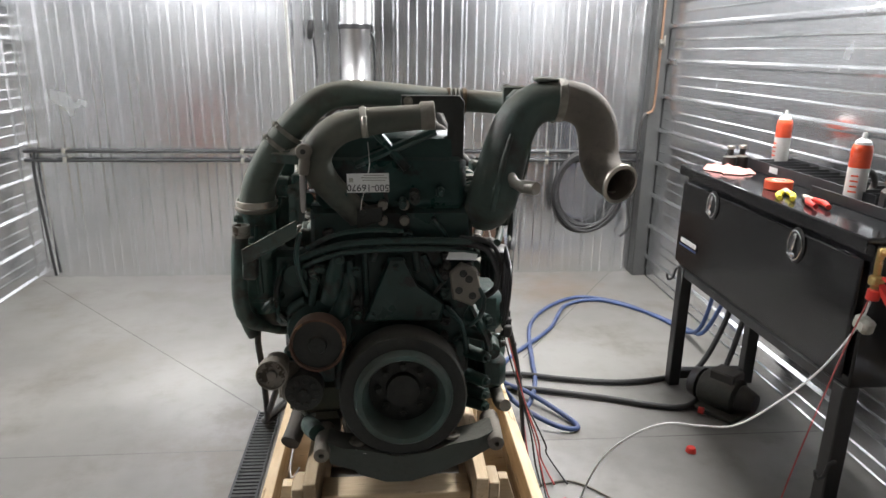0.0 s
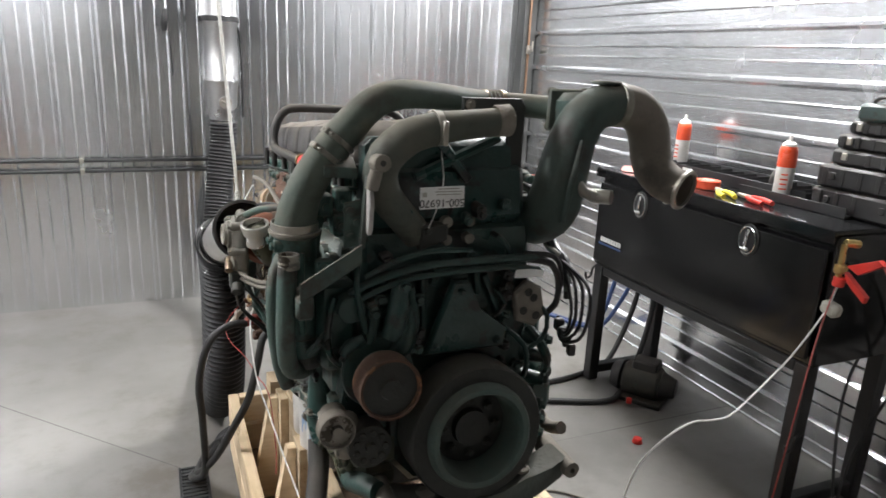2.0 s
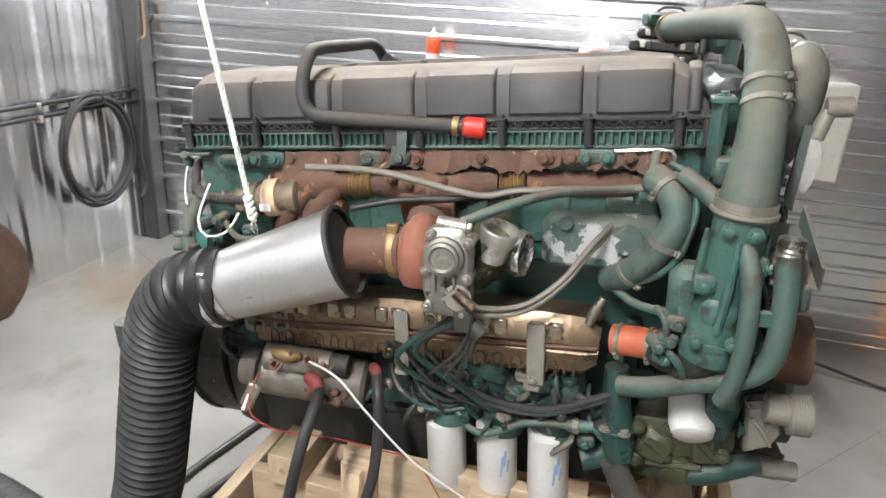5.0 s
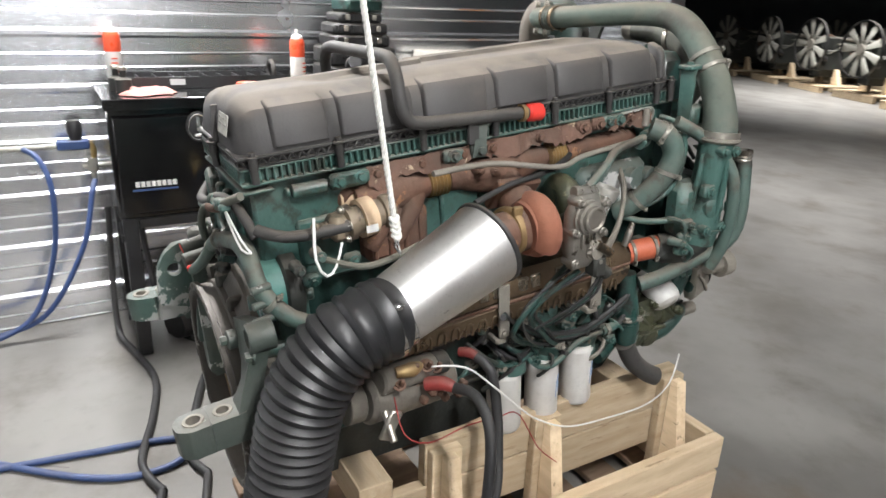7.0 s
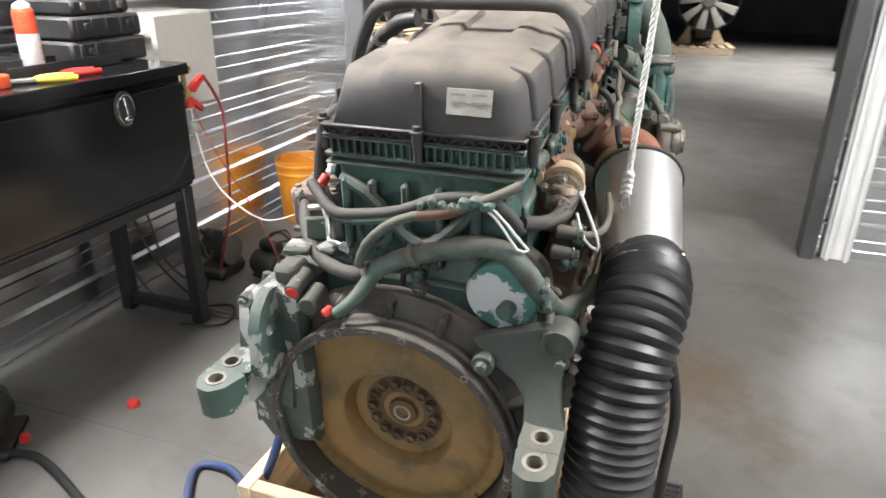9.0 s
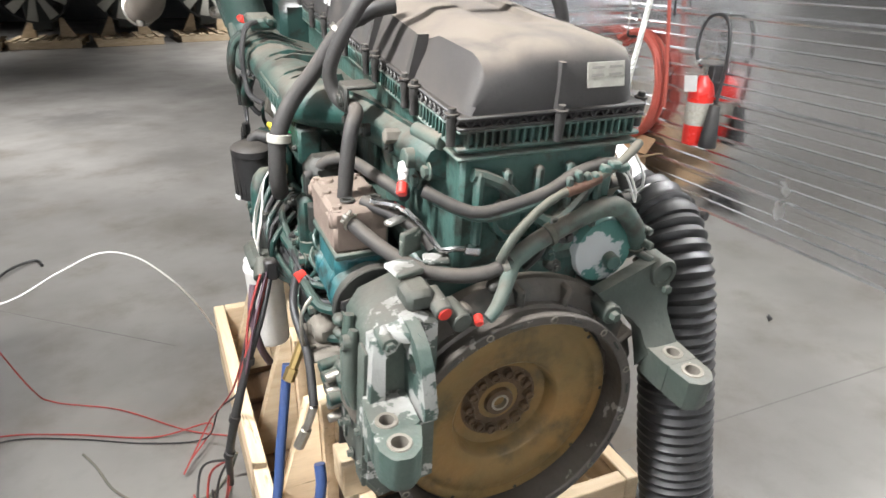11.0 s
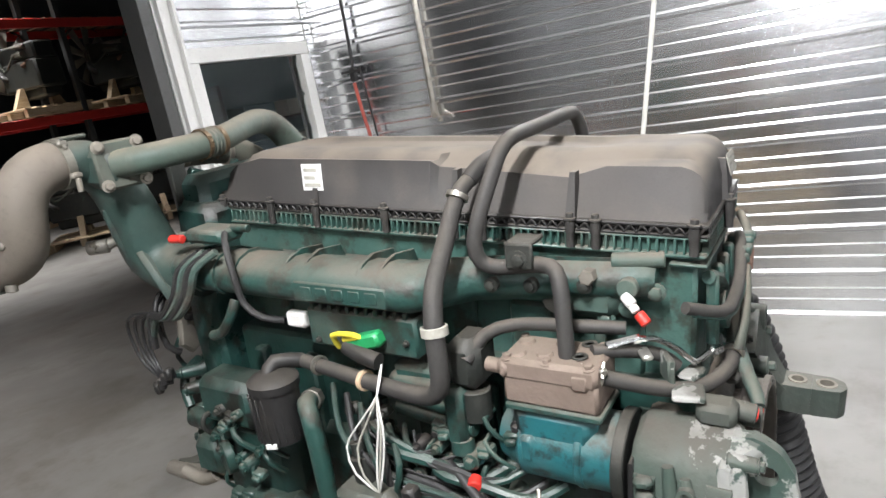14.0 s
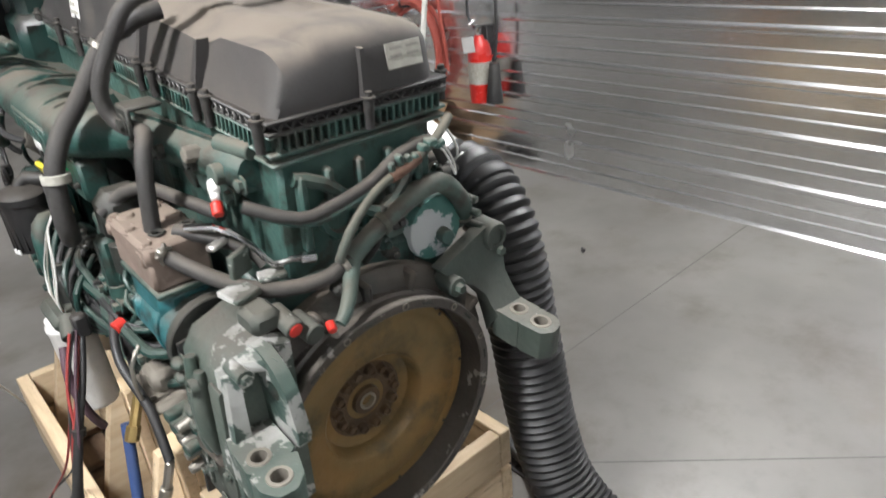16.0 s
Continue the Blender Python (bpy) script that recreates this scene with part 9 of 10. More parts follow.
# regulator on the east wall and its blue hoses
reg = thing("air_regulator", (1.80, 1.27, 0.75), "blue air regulator with a black filter bowl on the wall", "regulator")
part("body", Shape().box((1.795, 1.275, 0.842), (0.06, 0.125, 0.04), None, 0.006), M_blue, reg)
part("knob", Shape().lathe((1.795, 1.262, 0.86), (0, 0, 1), [(0, 0.022), (0.03, 0.030), (0.07, 0.030), (0.085, 0.024), (0.087, 0)], 20), M_black, reg)
part("supply_pipe", Shape().cyl((1.795, 1.33, 0.838), (1.80, 1.72, 0.832), 0.012), M_labelgrey, reg)
part("valve_handle", Shape().cyl((1.78, 1.135, 0.742), (1.765, 1.135, 0.742), 0.022, seg=20), M_red, reg, "red round valve handle")
part("manifold_pipe", Shape().cyl((1.80, 0.95, 0.742), (1.80, 1.25, 0.745), 0.013).box((1.795, 1.21, 0.75), (0.035, 0.04, 0.07), None, 0.006).cyl((1.795, 1.21, 0.72), (1.79, 1.21, 0.68), 0.010), M_zinc, reg)
part("elbow", Shape().tube([(1.795, 1.215, 0.842), (1.79, 1.20, 0.82), (1.79, 1.205, 0.77)], 0.012, 10), M_brassfit, reg)
bh1 = thing("air_hose", (1.2, 1.6, 0), "blue rubber air hose lying on the concrete", "air hose", "blue air hoses")
part("hose_wall", Shape().tube([(1.78, 1.46, 0.835), (1.735, 1.41, 0.80), (1.70, 1.38, 0.665), (1.695, 1.41, 0.40), (1.70, 1.52, 0.13), (1.70, 1.70, 0.03), (1.66, 1.92, 0.013), (1.50, 2.20, 0.013), (1.25, 2.33, 0.013), (1.00, 2.16, 0.013), (0.82, 1.86, 0.013), (0.74, 1.42, 0.013),
                                 (0.71, 1.20, 0.013), (0.66, 1.02, 0.013), (0.60, 0.90, 0.02), (0.52, 0.84, 0.10), (0.430, 0.765, 0.26), (0.390, 0.715, 0.42), (0.353, 0.668, 0.585)], 0.0115, 12), M_blue, bh1)
part("coupling", Shape().cyl((0.345, 0.69, 0.585), (0.315, 0.675, 0.640), 0.011, seg=8).cyl((0.36, 0.697, 0.56), (0.345, 0.69, 0.587), 0.014, seg=6), M_brassfit, bh1, "brass hose coupling")
bh2 = thing("air_hose", (1.2, 1.6, 0), "blue rubber air hose lying on the concrete", "air hose", "blue air hoses")
part("hose_wall", Shape().tube([(1.79, 1.21, 0.68), (1.745, 1.23, 0.64), (1.705, 1.30, 0.40), (1.70, 1.48, 0.12), (1.72, 1.72, 0.035), (1.62, 2.02, 0.013), (1.38, 2.26, 0.014), (1.12, 2.18, 0.014), (0.92, 1.80, 0.013), (0.60, 1.40, 0.013), (0.545, 1.17, 0.013), (0.64, 1.00, 0.036),
                                 (0.80, 0.75, 0.013), (0.70, 0.72, 0.03), (0.52, 0.84, 0.10), (0.40, 0.92, 0.28), (0.350, 0.915, 0.42), (0.343, 0.897, 0.485)], 0.0115, 12), M_blue, bh2)
part("coupling", Shape().cyl((0.373, 0.845, 0.498), (0.355, 0.855, 0.545), 0.012, seg=8).cyl((0.355, 0.855, 0.545), (0.338, 0.862, 0.60), 0.009, seg=8), M_zinc, bh2, "steel quick coupling")
part("whip_hose", Shape().tube([(0.338, 0.862, 0.60), (0.33, 0.80, 0.68), (0.335, 0.71, 0.745), (0.31, 0.64, 0.79), (0.29, 0.60, 0.81)], 0.009, 10), M_cable, bh2, "black whip hose")
for pts in ([(0.42, 1.20, 0.016), (0.60, 1.24, 0.016), (0.86, 1.17, 0.016), (1.13, 1.125, 0.016), (1.40, 1.17, 0.016), (1.56, 1.21, 0.05), (1.66, 1.20, 0.30), (1.70, 1.18, 0.58)],
            [(0.45, 1.06, 0.016), (0.60, 1.09, 0.016), (0.95, 0.99, 0.016), (1.30, 0.87, 0.016), (1.46, 0.95, 0.03), (1.58, 1.02, 0.10), (1.66, 1.05, 0.35), (1.69, 1.06, 0.58)]):
    cb = thing("power_cable", (1.0, 1.1, 0), "thick black power cable crossing the floor", "cable", "power cables")
    part("cable_sheath", Shape().tube(pts, 0.0135, 10), M_cable, cb)
# machine under the bench
mot = thing("floor_motor", (1.52, 0.86, 0), "black oily electric motor lying under the bench", "motor")
part("casing", Shape().cyl((1.46, 0.95, 0.09), (1.56, 0.80, 0.09), 0.082, seg=28, bev=0.012), M_dark, mot)
part("end_bell", Shape().cyl((1.56, 0.80, 0.09), (1.60, 0.745, 0.09), 0.068, 0.045, seg=24), M_black, mot)
part("foot_plate", Shape().box((1.515, 0.87, 0.012), (0.20, 0.22, 0.024), Matrix.Rotation(0.6, 3, "Z"), 0.005), M_dark, mot)
part("terminal_box", Shape().box((1.52, 0.87, 0.175), (0.10, 0.12, 0.05), Matrix.Rotation(0.6, 3, "Z"), 0.008), M_black, mot)
part("fan_guard", Shape().cyl((1.455, 0.957, 0.09), (1.43, 0.995, 0.09), 0.076, 0.066, seg=24), M_black, mot)
part("red_plug", Shape().cyl((1.405, 0.815, 0.025), (1.385, 0.83, 0.025), 0.016), M_red, mot, "red plug")
solo("bottle_cap", Shape().cyl((1.223, 0.539, 0.0), (1.223, 0.539, 0.022), 0.022, 0.018, seg=18), M_red, "small red plastic cap lying on the concrete", "cap")
# bench top clutter
tray = thing("parts_tray", (1.66, 0.62, TOPZ), "black divided steel parts tray on the chest", "tray")
part("tray_floor", Shape().box((1.685, 0.66, TOPZ + 0.003), (0.20, 0.82, 0.006), None, 0.001), M_leg, tray)
for x in (1.585, 1.785):
    part("tray_side", Shape().box((x, 0.66, TOPZ + 0.024), (0.004, 0.82, 0.048), None, 0.001), M_leg, tray)
for k in range(13):
    part("tray_divider", Shape().box((1.685, 0.25 + k * 0.0683, TOPZ + 0.022), (0.20, 0.004, 0.04), None, 0.001), M_leg, tray)
part("tray_label", Shape().box((1.5820, 0.86, TOPZ + 0.026), (0.002, 0.06, 0.024), None, 0.0005), M_paper, tray, "white label")
tray2 = thing("low_tray", (1.45, 0.4, TOPZ), "black shallow steel tray on the chest", "tray")
part("tray_base", Shape().box((1.545, 0.26, TOPZ + 0.004), (0.06, 0.46, 0.008), None, 0.001), M_leg, tray2)
part("tray_lip", Shape().box((1.516, 0.26, TOPZ + 0.018), (0.004, 0.46, 0.036), None, 0.001), M_leg, tray2)
for k, (x, y) in enumerate(((1.50, 1.075), (1.565, 1.095))):
    j = thing("metal_fitting", (x, y, TOPZ), "grimy metal fitting on the chest", "fitting", "fittings on the bench")
    part("body", Shape().lathe((x, y, TOPZ), (0, 0, 1), [(0, 0.030), (0.05, 0.030), (0.053, 0.022), (0.06, 0.012), (0.085, 0.012)], 20), M_dark, j)
    part("stem", Shape().cyl((x, y, TOPZ + 0.085), (x, y, TOPZ + 0.10), 0.017, seg=12), M_zinc, j)
rg = random.Random(4)
rag = Shape()
n = 14
rows = []
for i in range(n):
    row = []
    for k in range(n):
        a, b = i / (n - 1), k / (n - 1)
        e = min(a, b, 1 - a, 1 - b)
        row.append((1.385 + 0.15 * a + 0.02 * math.sin(b * 7), 0.90 + 0.19 * b + 0.015 * math.sin(a * 9), TOPZ + 0.002 + min(e * 5, 1) * (0.018 + 0.018 * noise.noise((a * 5, b * 5, 3)) + 0.012 * noise.noise((a * 13, b * 13, 1)))))
    rows.append(row)
pts = [p for r in rows for p in r]
rag.add(pts + [(x, y, TOPZ + 0.0008) for x, y, z in pts], [(i * n + k, (i + 1) * n + k, (i + 1) * n + k + 1, i * n + k + 1) for i in range(n - 1) for k in range(n - 1)] + [(n * n + i * n + k, n * n + i * n + k + 1, n * n + (i + 1) * n + k + 1, n * n + (i + 1) * n + k) for i in range(n - 1) for k in range(n - 1)])
solo("shop_rag", rag, M_rag, "crumpled dull pink shop rag on the chest", "rag")
tp = thing("tape_roll", (1.455, 0.60, TOPZ), "roll of red tape on the chest", "tape")
part("roll", Shape().lathe((1.455, 0.60, TOPZ + 0.0005), (0, 0, 1), [(0, 0.024), (0, 0.048), (0.002, 0.050), (0.032, 0.050), (0.034, 0.048), (0.034, 0.024)], 32, False, False), M_orangecan, tp)
part("core", Shape().lathe((1.455, 0.60, TOPZ + 0.001), (0, 0, 1), [(0, 0.022), (0, 0.0245), (0.034, 0.0245), (0.034, 0.022)], 24, False, False), M_paper, tp)


def pliers(name, at, turn, mat, label):
    ob = new(name)
    tagged(ob, label, "pliers")
    for sx in (-1, 1):
        part("grip", Shape().tube([(sx * 0.010, 0.02, 0.014), (sx * 0.024, 0.07, 0.014), (sx * 0.020, 0.13, 0.013)], [0.009, 0.0105, 0.009], 10), mat, ob, "coloured dipped grip")
    part("jaw", Shape().plate([(-0.014, 0.02, 0.008), (0.014, 0.02, 0.008), (0.016, -0.01, 0.008), (0.005, -0.06, 0.008), (-0.005, -0.06, 0.008), (-0.016, -0.01, 0.008)], (0, 0, 0.010), 0.002), M_zinc, ob, "steel jaws")
    ob.matrix_basis = Matrix.Translation(at) @ Matrix.Rotation(radians(turn), 4, "Z")
    return ob


pliers("pliers", (1.425, 0.50, TOPZ - 0.003), 150, M_yellow, "pliers with yellow grips on the chest")
pliers("pliers", (1.440, 0.38, TOPZ - 0.003), 165, M_red, "pliers with red grips on the chest")
wl = Shape().tube([(1.67 + 0.045 * math.cos(a), 0.44, TOPZ + 0.055 + 0.045 * math.sin(a)) for a in np.linspace(0, 6.2832, 25)], 0.011, 10)
solo("rubber_ring", wl, M_rubber, "dark rubber ring standing in the tray", "ring")
for k, (w, d, h, z) in enumerate(((0.26, 0.34, 0.085, 0), (0.25, 0.33, 0.08, 0.086), (0.21, 0.28, 0.055, 0.167), (0.20, 0.27, 0.05, 0.223), (0.17, 0.22, 0.045, 0.274))):
    cs = thing("tool_case", (1.68, 0.02, TOPZ + z), "black moulded plastic tool case in a stack", "tool case", "stacked tool cases")
    rt = Matrix.Rotation(0.05 * ((k * 7) % 3 - 1), 3, "Z")
    part("shell", Shape().box((1.675, 0.03, TOPZ + z + h / 2), (w, d, h - 0.002), rt, 0.010), M_black, cs)
    for j in range(5):
        part("case_rib", Shape().box((1.675 - w / 2 + 0.002, 0.03 - d * 0.4 + d * 0.2 * j, TOPZ + z + h / 2), (0.008, 0.02, h * 0.8), rt, 0.003), M_black, cs)
    for j in (-0.3, 0.3):
        part("latch", Shape().box((1.675 - w / 2 - 0.003, 0.03 + d * j, TOPZ + z + h * 0.55), (0.008, 0.022, 0.026), rt, 0.003), M_zinc if k > 1 else M_black, cs, "small latch")
tb = thing("green_tool_box", (1.66, 0.02, TOPZ + 0.319), "small dark green tool box on the case stack", "tool box")
part("shell", Shape().box((1.66, 0.02, TOPZ + 0.351), (0.15, 0.20, 0.06), Matrix.Rotation(0.2, 3, "Z"), 0.012), M_dkgreen, tb)
part("handle", Shape().tube([(1.60, -0.04, TOPZ + 0.38), (1.59, -0.02, TOPZ + 0.40), (1.59, 0.05, TOPZ + 0.40), (1.60, 0.07, TOPZ + 0.38)], 0.006, 8), M_black, tb)
# clamps and cables at the bench end
bc = thing("battery_clamps", (1.36, -0.12, 0.95), "red battery clamps hanging at the bench end", "battery clamps")
part("terminal", Shape().cyl((1.36, -0.100, 0.92), (1.36, -0.100, 1.05), 0.010).cyl((1.34, -0.115, 1.06), (1.385, -0.13, 1.055), 0.013, seg=8).box((1.36, -0.103, 0.97), (0.035, 0.03, 0.03), None, 0.005), M_brassfit, bc, "brass terminal post")
part("clamp_jaw", Shape().plate([(1.355, -0.12, 0.985), (1.36, -0.215, 1.030), (1.36, -0.235, 1.018), (1.36, -0.16, 0.965)], (0.022, 0, 0), 0.003), M_red, bc)
part("clamp_jaw", Shape().plate([(1.355, -0.12, 0.965), (1.36, -0.20, 0.905), (1.36, -0.195, 0.885), (1.36, -0.12, 0.94)], (0.022, 0, 0), 0.003), M_red, bc)
part("red_boot", Shape().cyl((1.355, -0.11, 0.945), (1.355, -0.108, 0.915), 0.018), M_red, bc)
part("clamp_cable", Shape().tube([(1.37, -0.225, 1.02), (1.37, -0.28, 0.95), (1.375, -0.33, 0.85), (1.40, -0.36, 0.70), (1.45, -0.40, 0.40), (1.55, -0.42, 0.10), (1.60, -0.45, 0.02)], 0.006, 8), M_redwire, bc, "red cable")
part("plug_body", Shape().box((1.345, -0.11, 0.84), (0.04, 0.06, 0.045), Matrix.Rotation(0.2, 3, "X"), 0.010), M_labelgrey, bc, "grey plug")
part("lead", Shape().tube([(1.35, -0.11, 0.915), (1.335, -0.10, 0.83), (1.27, -0.07, 0.68), (1.17, -0.06, 0.575), (1.03, -0.08, 0.505), (0.88, -0.145, 0.545), (0.76, -0.18, 0.578), (0.665, -0.185, 0.548), (0.58, -0.18, 0.465), (0.51, -0.22, 0.34), (0.44, -0.33, 0.14), (0.36, -0.40, 0.02), (0.22, -0.46, 0.008)], 0.0030, 8), M_whitewire, bc, "white lead sagging to the floor before the engine")
part("thin_lead", Shape().tube([(1.345, -0.11, 0.92), (1.28, -0.13, 0.75), (1.15, -0.2, 0.45), (1.05, -0.25, 0.12), (1.0, -0.30, 0.012), (0.80, -0.18, 0.006), (0.60, 0.02, 0.006), (0.48, 0.10, 0.006)], 0.0025, 6), M_redwire, bc, "thin red lead")
coil("extension_cord", (1.845, -0.42, 0.66), (-1, 0, 0), 0.135, 5, 0.008, M_cable, "coil of black extension cord hung on the wall", "cable coil", 1.0, 0.05, 8)
ob = thing("outlet_box", (1.85, -0.12, 1.29), "grey steel socket box on the wall", "socket box")
part("box_body", Shape().box((1.842, -0.118, 1.333), (0.050, 0.125, 0.085), None, 0.005), M_labelgrey, ob)
for y in (-0.09, -0.147):
    part("socket_face", Shape().cyl((1.818, y, 1.333), (1.812, y, 1.333), 0.026, seg=20), M_paper, ob, "white socket face")
    part("plug", Shape().cyl((1.812, y, 1.333), (1.775, y, 1.32), 0.018), M_black, ob, "black plug")
part("feed_conduit", Shape().cyl((1.855, -0.118, 1.375), (1.855, -0.118, TOP), 0.010), M_zinc, ob)
for k, pts in enumerate(([(1.775, -0.09, 1.32), (1.76, -0.09, 1.22), (1.79, -0.13, 0.98), (1.78, -0.14, 0.70), (1.80, -0.25, 0.40), (1.79, -0.30, 0.15), (1.72, -0.36, 0.012), (1.66, -0.42, 0.05)],
                         [(1.775, -0.147, 1.32), (1.755, -0.15, 1.20), (1.77, -0.19, 1.00), (1.74, -0.20, 0.75), (1.76, -0.10, 0.45), (1.72, -0.05, 0.20), (1.60, -0.10, 0.012), (1.35, -0.20, 0.010), (1.28, -0.05, 0.010), (1.45, 0.02, 0.010)],
                         [(1.78, -0.35, 0.87), (1.74, -0.25, 0.90), (1.70, -0.12, 0.80), (1.66, -0.02, 0.55), (1.60, -0.06, 0.25), (1.52, -0.20, 0.012), (1.62, -0.40, 0.012)])):
    cb = thing("wall_cable", pts[0], "black flex hanging down the wall to the floor", "cable", "cables at the wall")
    part("cable_sheath", Shape().tube(pts, 0.0055, 8), M_cable, cb)
pb = thing("wall_cabinet", (1.80, -0.62, 0.81), "pale beige steel control cabinet on the wall", "control cabinet")
part("cabinet_body", Shape().box((1.795, -0.585, 1.02), (0.13, 0.40, 0.42), None, 0.006), M_beige, pb)
part("cabinet_door", Shape().box((1.727, -0.585, 1.02), (0.008, 0.385, 0.405), None, 0.003), M_beige, pb)
part("cabinet_gland", Shape().cyl((1.76, -0.40, 1.13), (1.76, -0.36, 1.13), 0.022, seg=16), M_zinc, pb, "cable gland")
# grinder-like machine on the floor by the wall
gm = thing("bench_machine", (1.62, -0.50, 0), "small dark machine with a grey base on the floor", "machine")
part("base", Shape().box((1.62, -0.50, 0.03), (0.16, 0.20, 0.06), None, 0.015), M_dark, gm)
part("drum", Shape().cyl((1.55, -0.50, 0.135), (1.69, -0.50, 0.135), 0.065, seg=24, bev=0.01), M_dark, gm)
part("flange", Shape().cyl((1.535, -0.50, 0.135), (1.55, -0.50, 0.135), 0.075, seg=24), M_castalu, gm)
part("bracket", Shape().box((1.62, -0.47, 0.215), (0.05, 0.10, 0.06), Matrix.Rotation(0.4, 3, "X"), 0.010), M_dark, gm)
part("machine_handle", Shape().tube([(1.62, -0.42, 0.23), (1.62, -0.37, 0.28), (1.60, -0.33, 0.27)], 0.010, 8), M_black, gm)
# floor drain beside the crate
dr = thing("floor_drain", (-0.555, 0.6, 0), "slotted black iron floor drain grate", "drain grate", kind="structure")
part("grate_frame", Shape().box((-0.600, 0.62, 0.003), (0.010, 0.66, 0.008), None, 0.001).box((-0.505, 0.62, 0.003), (0.010, 0.66, 0.008), None, 0.001), M_leg, dr)
part("grate_pit", Shape().box((-0.5525, 0.62, 0.001), (0.085, 0.66, 0.004), None, 0.001), M_ink, dr)
for k in range(30):
    part("grate_bar", Shape().box((-0.5525, 0.30 + k * 0.022, 0.005), (0.086, 0.011, 0.006), None, 0.001), M_leg, dr)
# saw-cut joints in the slab
for k, (a, b) in enumerate((((-2.46, 0.64), (1.86, 0.665)), ((-2.40, 2.82), (-0.60, 0.96)), ((0.70, 1.45), (1.62, 2.86)), ((-2.44, 0.52), (-0.72, 1.04)), ((-0.72, 1.04), (-1.90, 2.15)), ((0.60, -0.55), (1.75, -1.55)), ((-0.4, -0.9), (1.4, -1.75)))):
    a, b = Vector((*a, 0.0003)), Vector((*b, 0.0003))
    if k in (3, 4, 6):
        continue
    d = (b - a).normalized()
    o = d.cross(Vector((0, 0, 1))) * 0.0028
    solo("floor_joint", Shape().add([a - o, b - o, b + o, a + o, a - o - Vector((0, 0, 0.004)), b - o - Vector((0, 0, 0.004)), b + o - Vector((0, 0, 0.004)), a + o - Vector((0, 0, 0.004))],
         [(0, 1, 2, 3), (7, 6, 5, 4), (0, 4, 5, 1), (1, 5, 6, 2), (2, 6, 7, 3), (3, 7, 4, 0)]), M_joint, "thin dark saw-cut joint in the slab", "floor joint", kind="structure")
# extinguisher
ex = thing("fire_extinguisher", (-2.385, -1.05, 0.41), "red fire extinguisher with a white tag hung on the wall", "extinguisher")
part("cylinder", Shape().lathe((-2.385, -1.05, 0.41), (0, 0, 1), [(0, 0.060), (0.006, 0.070), (0.10, 0.072), (0.30, 0.072), (0.35, 0.060), (0.385, 0.030), (0.40, 0.024)], 32), M_extred, ex)
part("instruction_label", Shape().lathe((-2.385, -1.05, 0.53), (0, 0, 1), [(0, 0.0725), (0, 0.0735), (0.13, 0.0735), (0.13, 0.0725)], 32, False, False), M_labelgrey, ex, "printed grey label")
part("valve_head", Shape().cyl((-2.385, -1.05, 0.80), (-2.385, -1.05, 0.86), 0.020).box((-2.36, -1.05, 0.87), (0.11, 0.022, 0.016), Matrix.Rotation(-0.2, 3, "Y"), 0.004).box((-2.36, -1.05, 0.90), (0.10, 0.020, 0.012), Matrix.Rotation(0.25, 3, "Y"), 0.004), M_chrome, ex)
part("hose_arc", Shape().tube([(-2.37, -1.06, 0.85), (-2.375, -1.12, 0.92), (-2.385, -1.12, 1.05), (-2.39, -1.06, 1.13), (-2.39, -0.96, 1.13), (-2.39, -0.91, 1.03), (-2.385, -0.90, 0.86), (-2.38, -0.92, 0.68)], 0.010, 10), M_cable, ex, "black discharge hose")
part("horn", Shape().cyl((-2.38, -0.925, 0.66), (-2.372, -0.93, 0.42), 0.030, 0.052, seg=20), M_black, ex, "black discharge horn")
part("tag", Shape().box((-2.305, -1.06, 0.765), (0.003, 0.10, 0.09), Matrix.Rotation(0.15, 3, "X"), 0.001), M_paper, ex, "white inspection tag")
part("wall_bracket", Shape().box((-2.455, -1.05, 0.66), (0.05, 0.05, 0.40), None, 0.004), M_leg, ex)
# red hose coil and pipes on the west wall
coil("hose_coil", (-2.475, -1.70, 0.655), (1, 0, 0), 0.33, 8, 0.013, M_redhose, "coil of red rubber air hose hung on the wall", "hose coil", 0.80, 0.09, 6)
for k, (y, m, lab) in enumerate(((-1.92, M_labelgrey, "pale green conduit running up the wall"), (-1.86, M_labelgrey, "pale green conduit running up the wall"), (-0.955, M_zinc, "galvanised pipe drop ending above the floor"))):
    zz = 0.0 if k < 2 else 1.27
    pp = thing("wall_pipe", (-2.44, y, zz), lab, "pipe", "pipes on the wall")
    part("run", Shape().cyl((-2.437, y, zz), (-2.437, y, TOP), 0.016), m, pp)
    for z in (0.6, 1.5, 2.4):
        if z > zz:
            part("strap", Shape().box((-2.445, y, z), (0.03, 0.055, 0.018), None, 0.003), M_zinc, pp)
    if k == 2:
        part("end_fitting", Shape().cyl((-2.437, y, 1.27), (-2.437, y, 1.36), 0.024, seg=8).cyl((-2.43, y + 0.01, 1.30), (-2.40, y + 0.06, 1.25), 0.014), M_zinc, pp, "steel end fitting")
rp_ = thing("red_air_line", (-2.43, -1.48, 0.55), "black and red air line with a valve on the wall", "air line")
part("upper_line", Shape().tube([(-2.43, -1.49, TOP), (-2.43, -1.49, 2.0), (-2.43, -1.50, 1.66)], 0.011, 8, step=0.2), M_cable, rp_)
part("valve", Shape().box((-2.42, -1.50, 1.62), (0.03, 0.05, 0.09), None, 0.006).box((-2.40, -1.50, 1.64), (0.012, 0.16, 0.02), None, 0.004), M_leg, rp_)
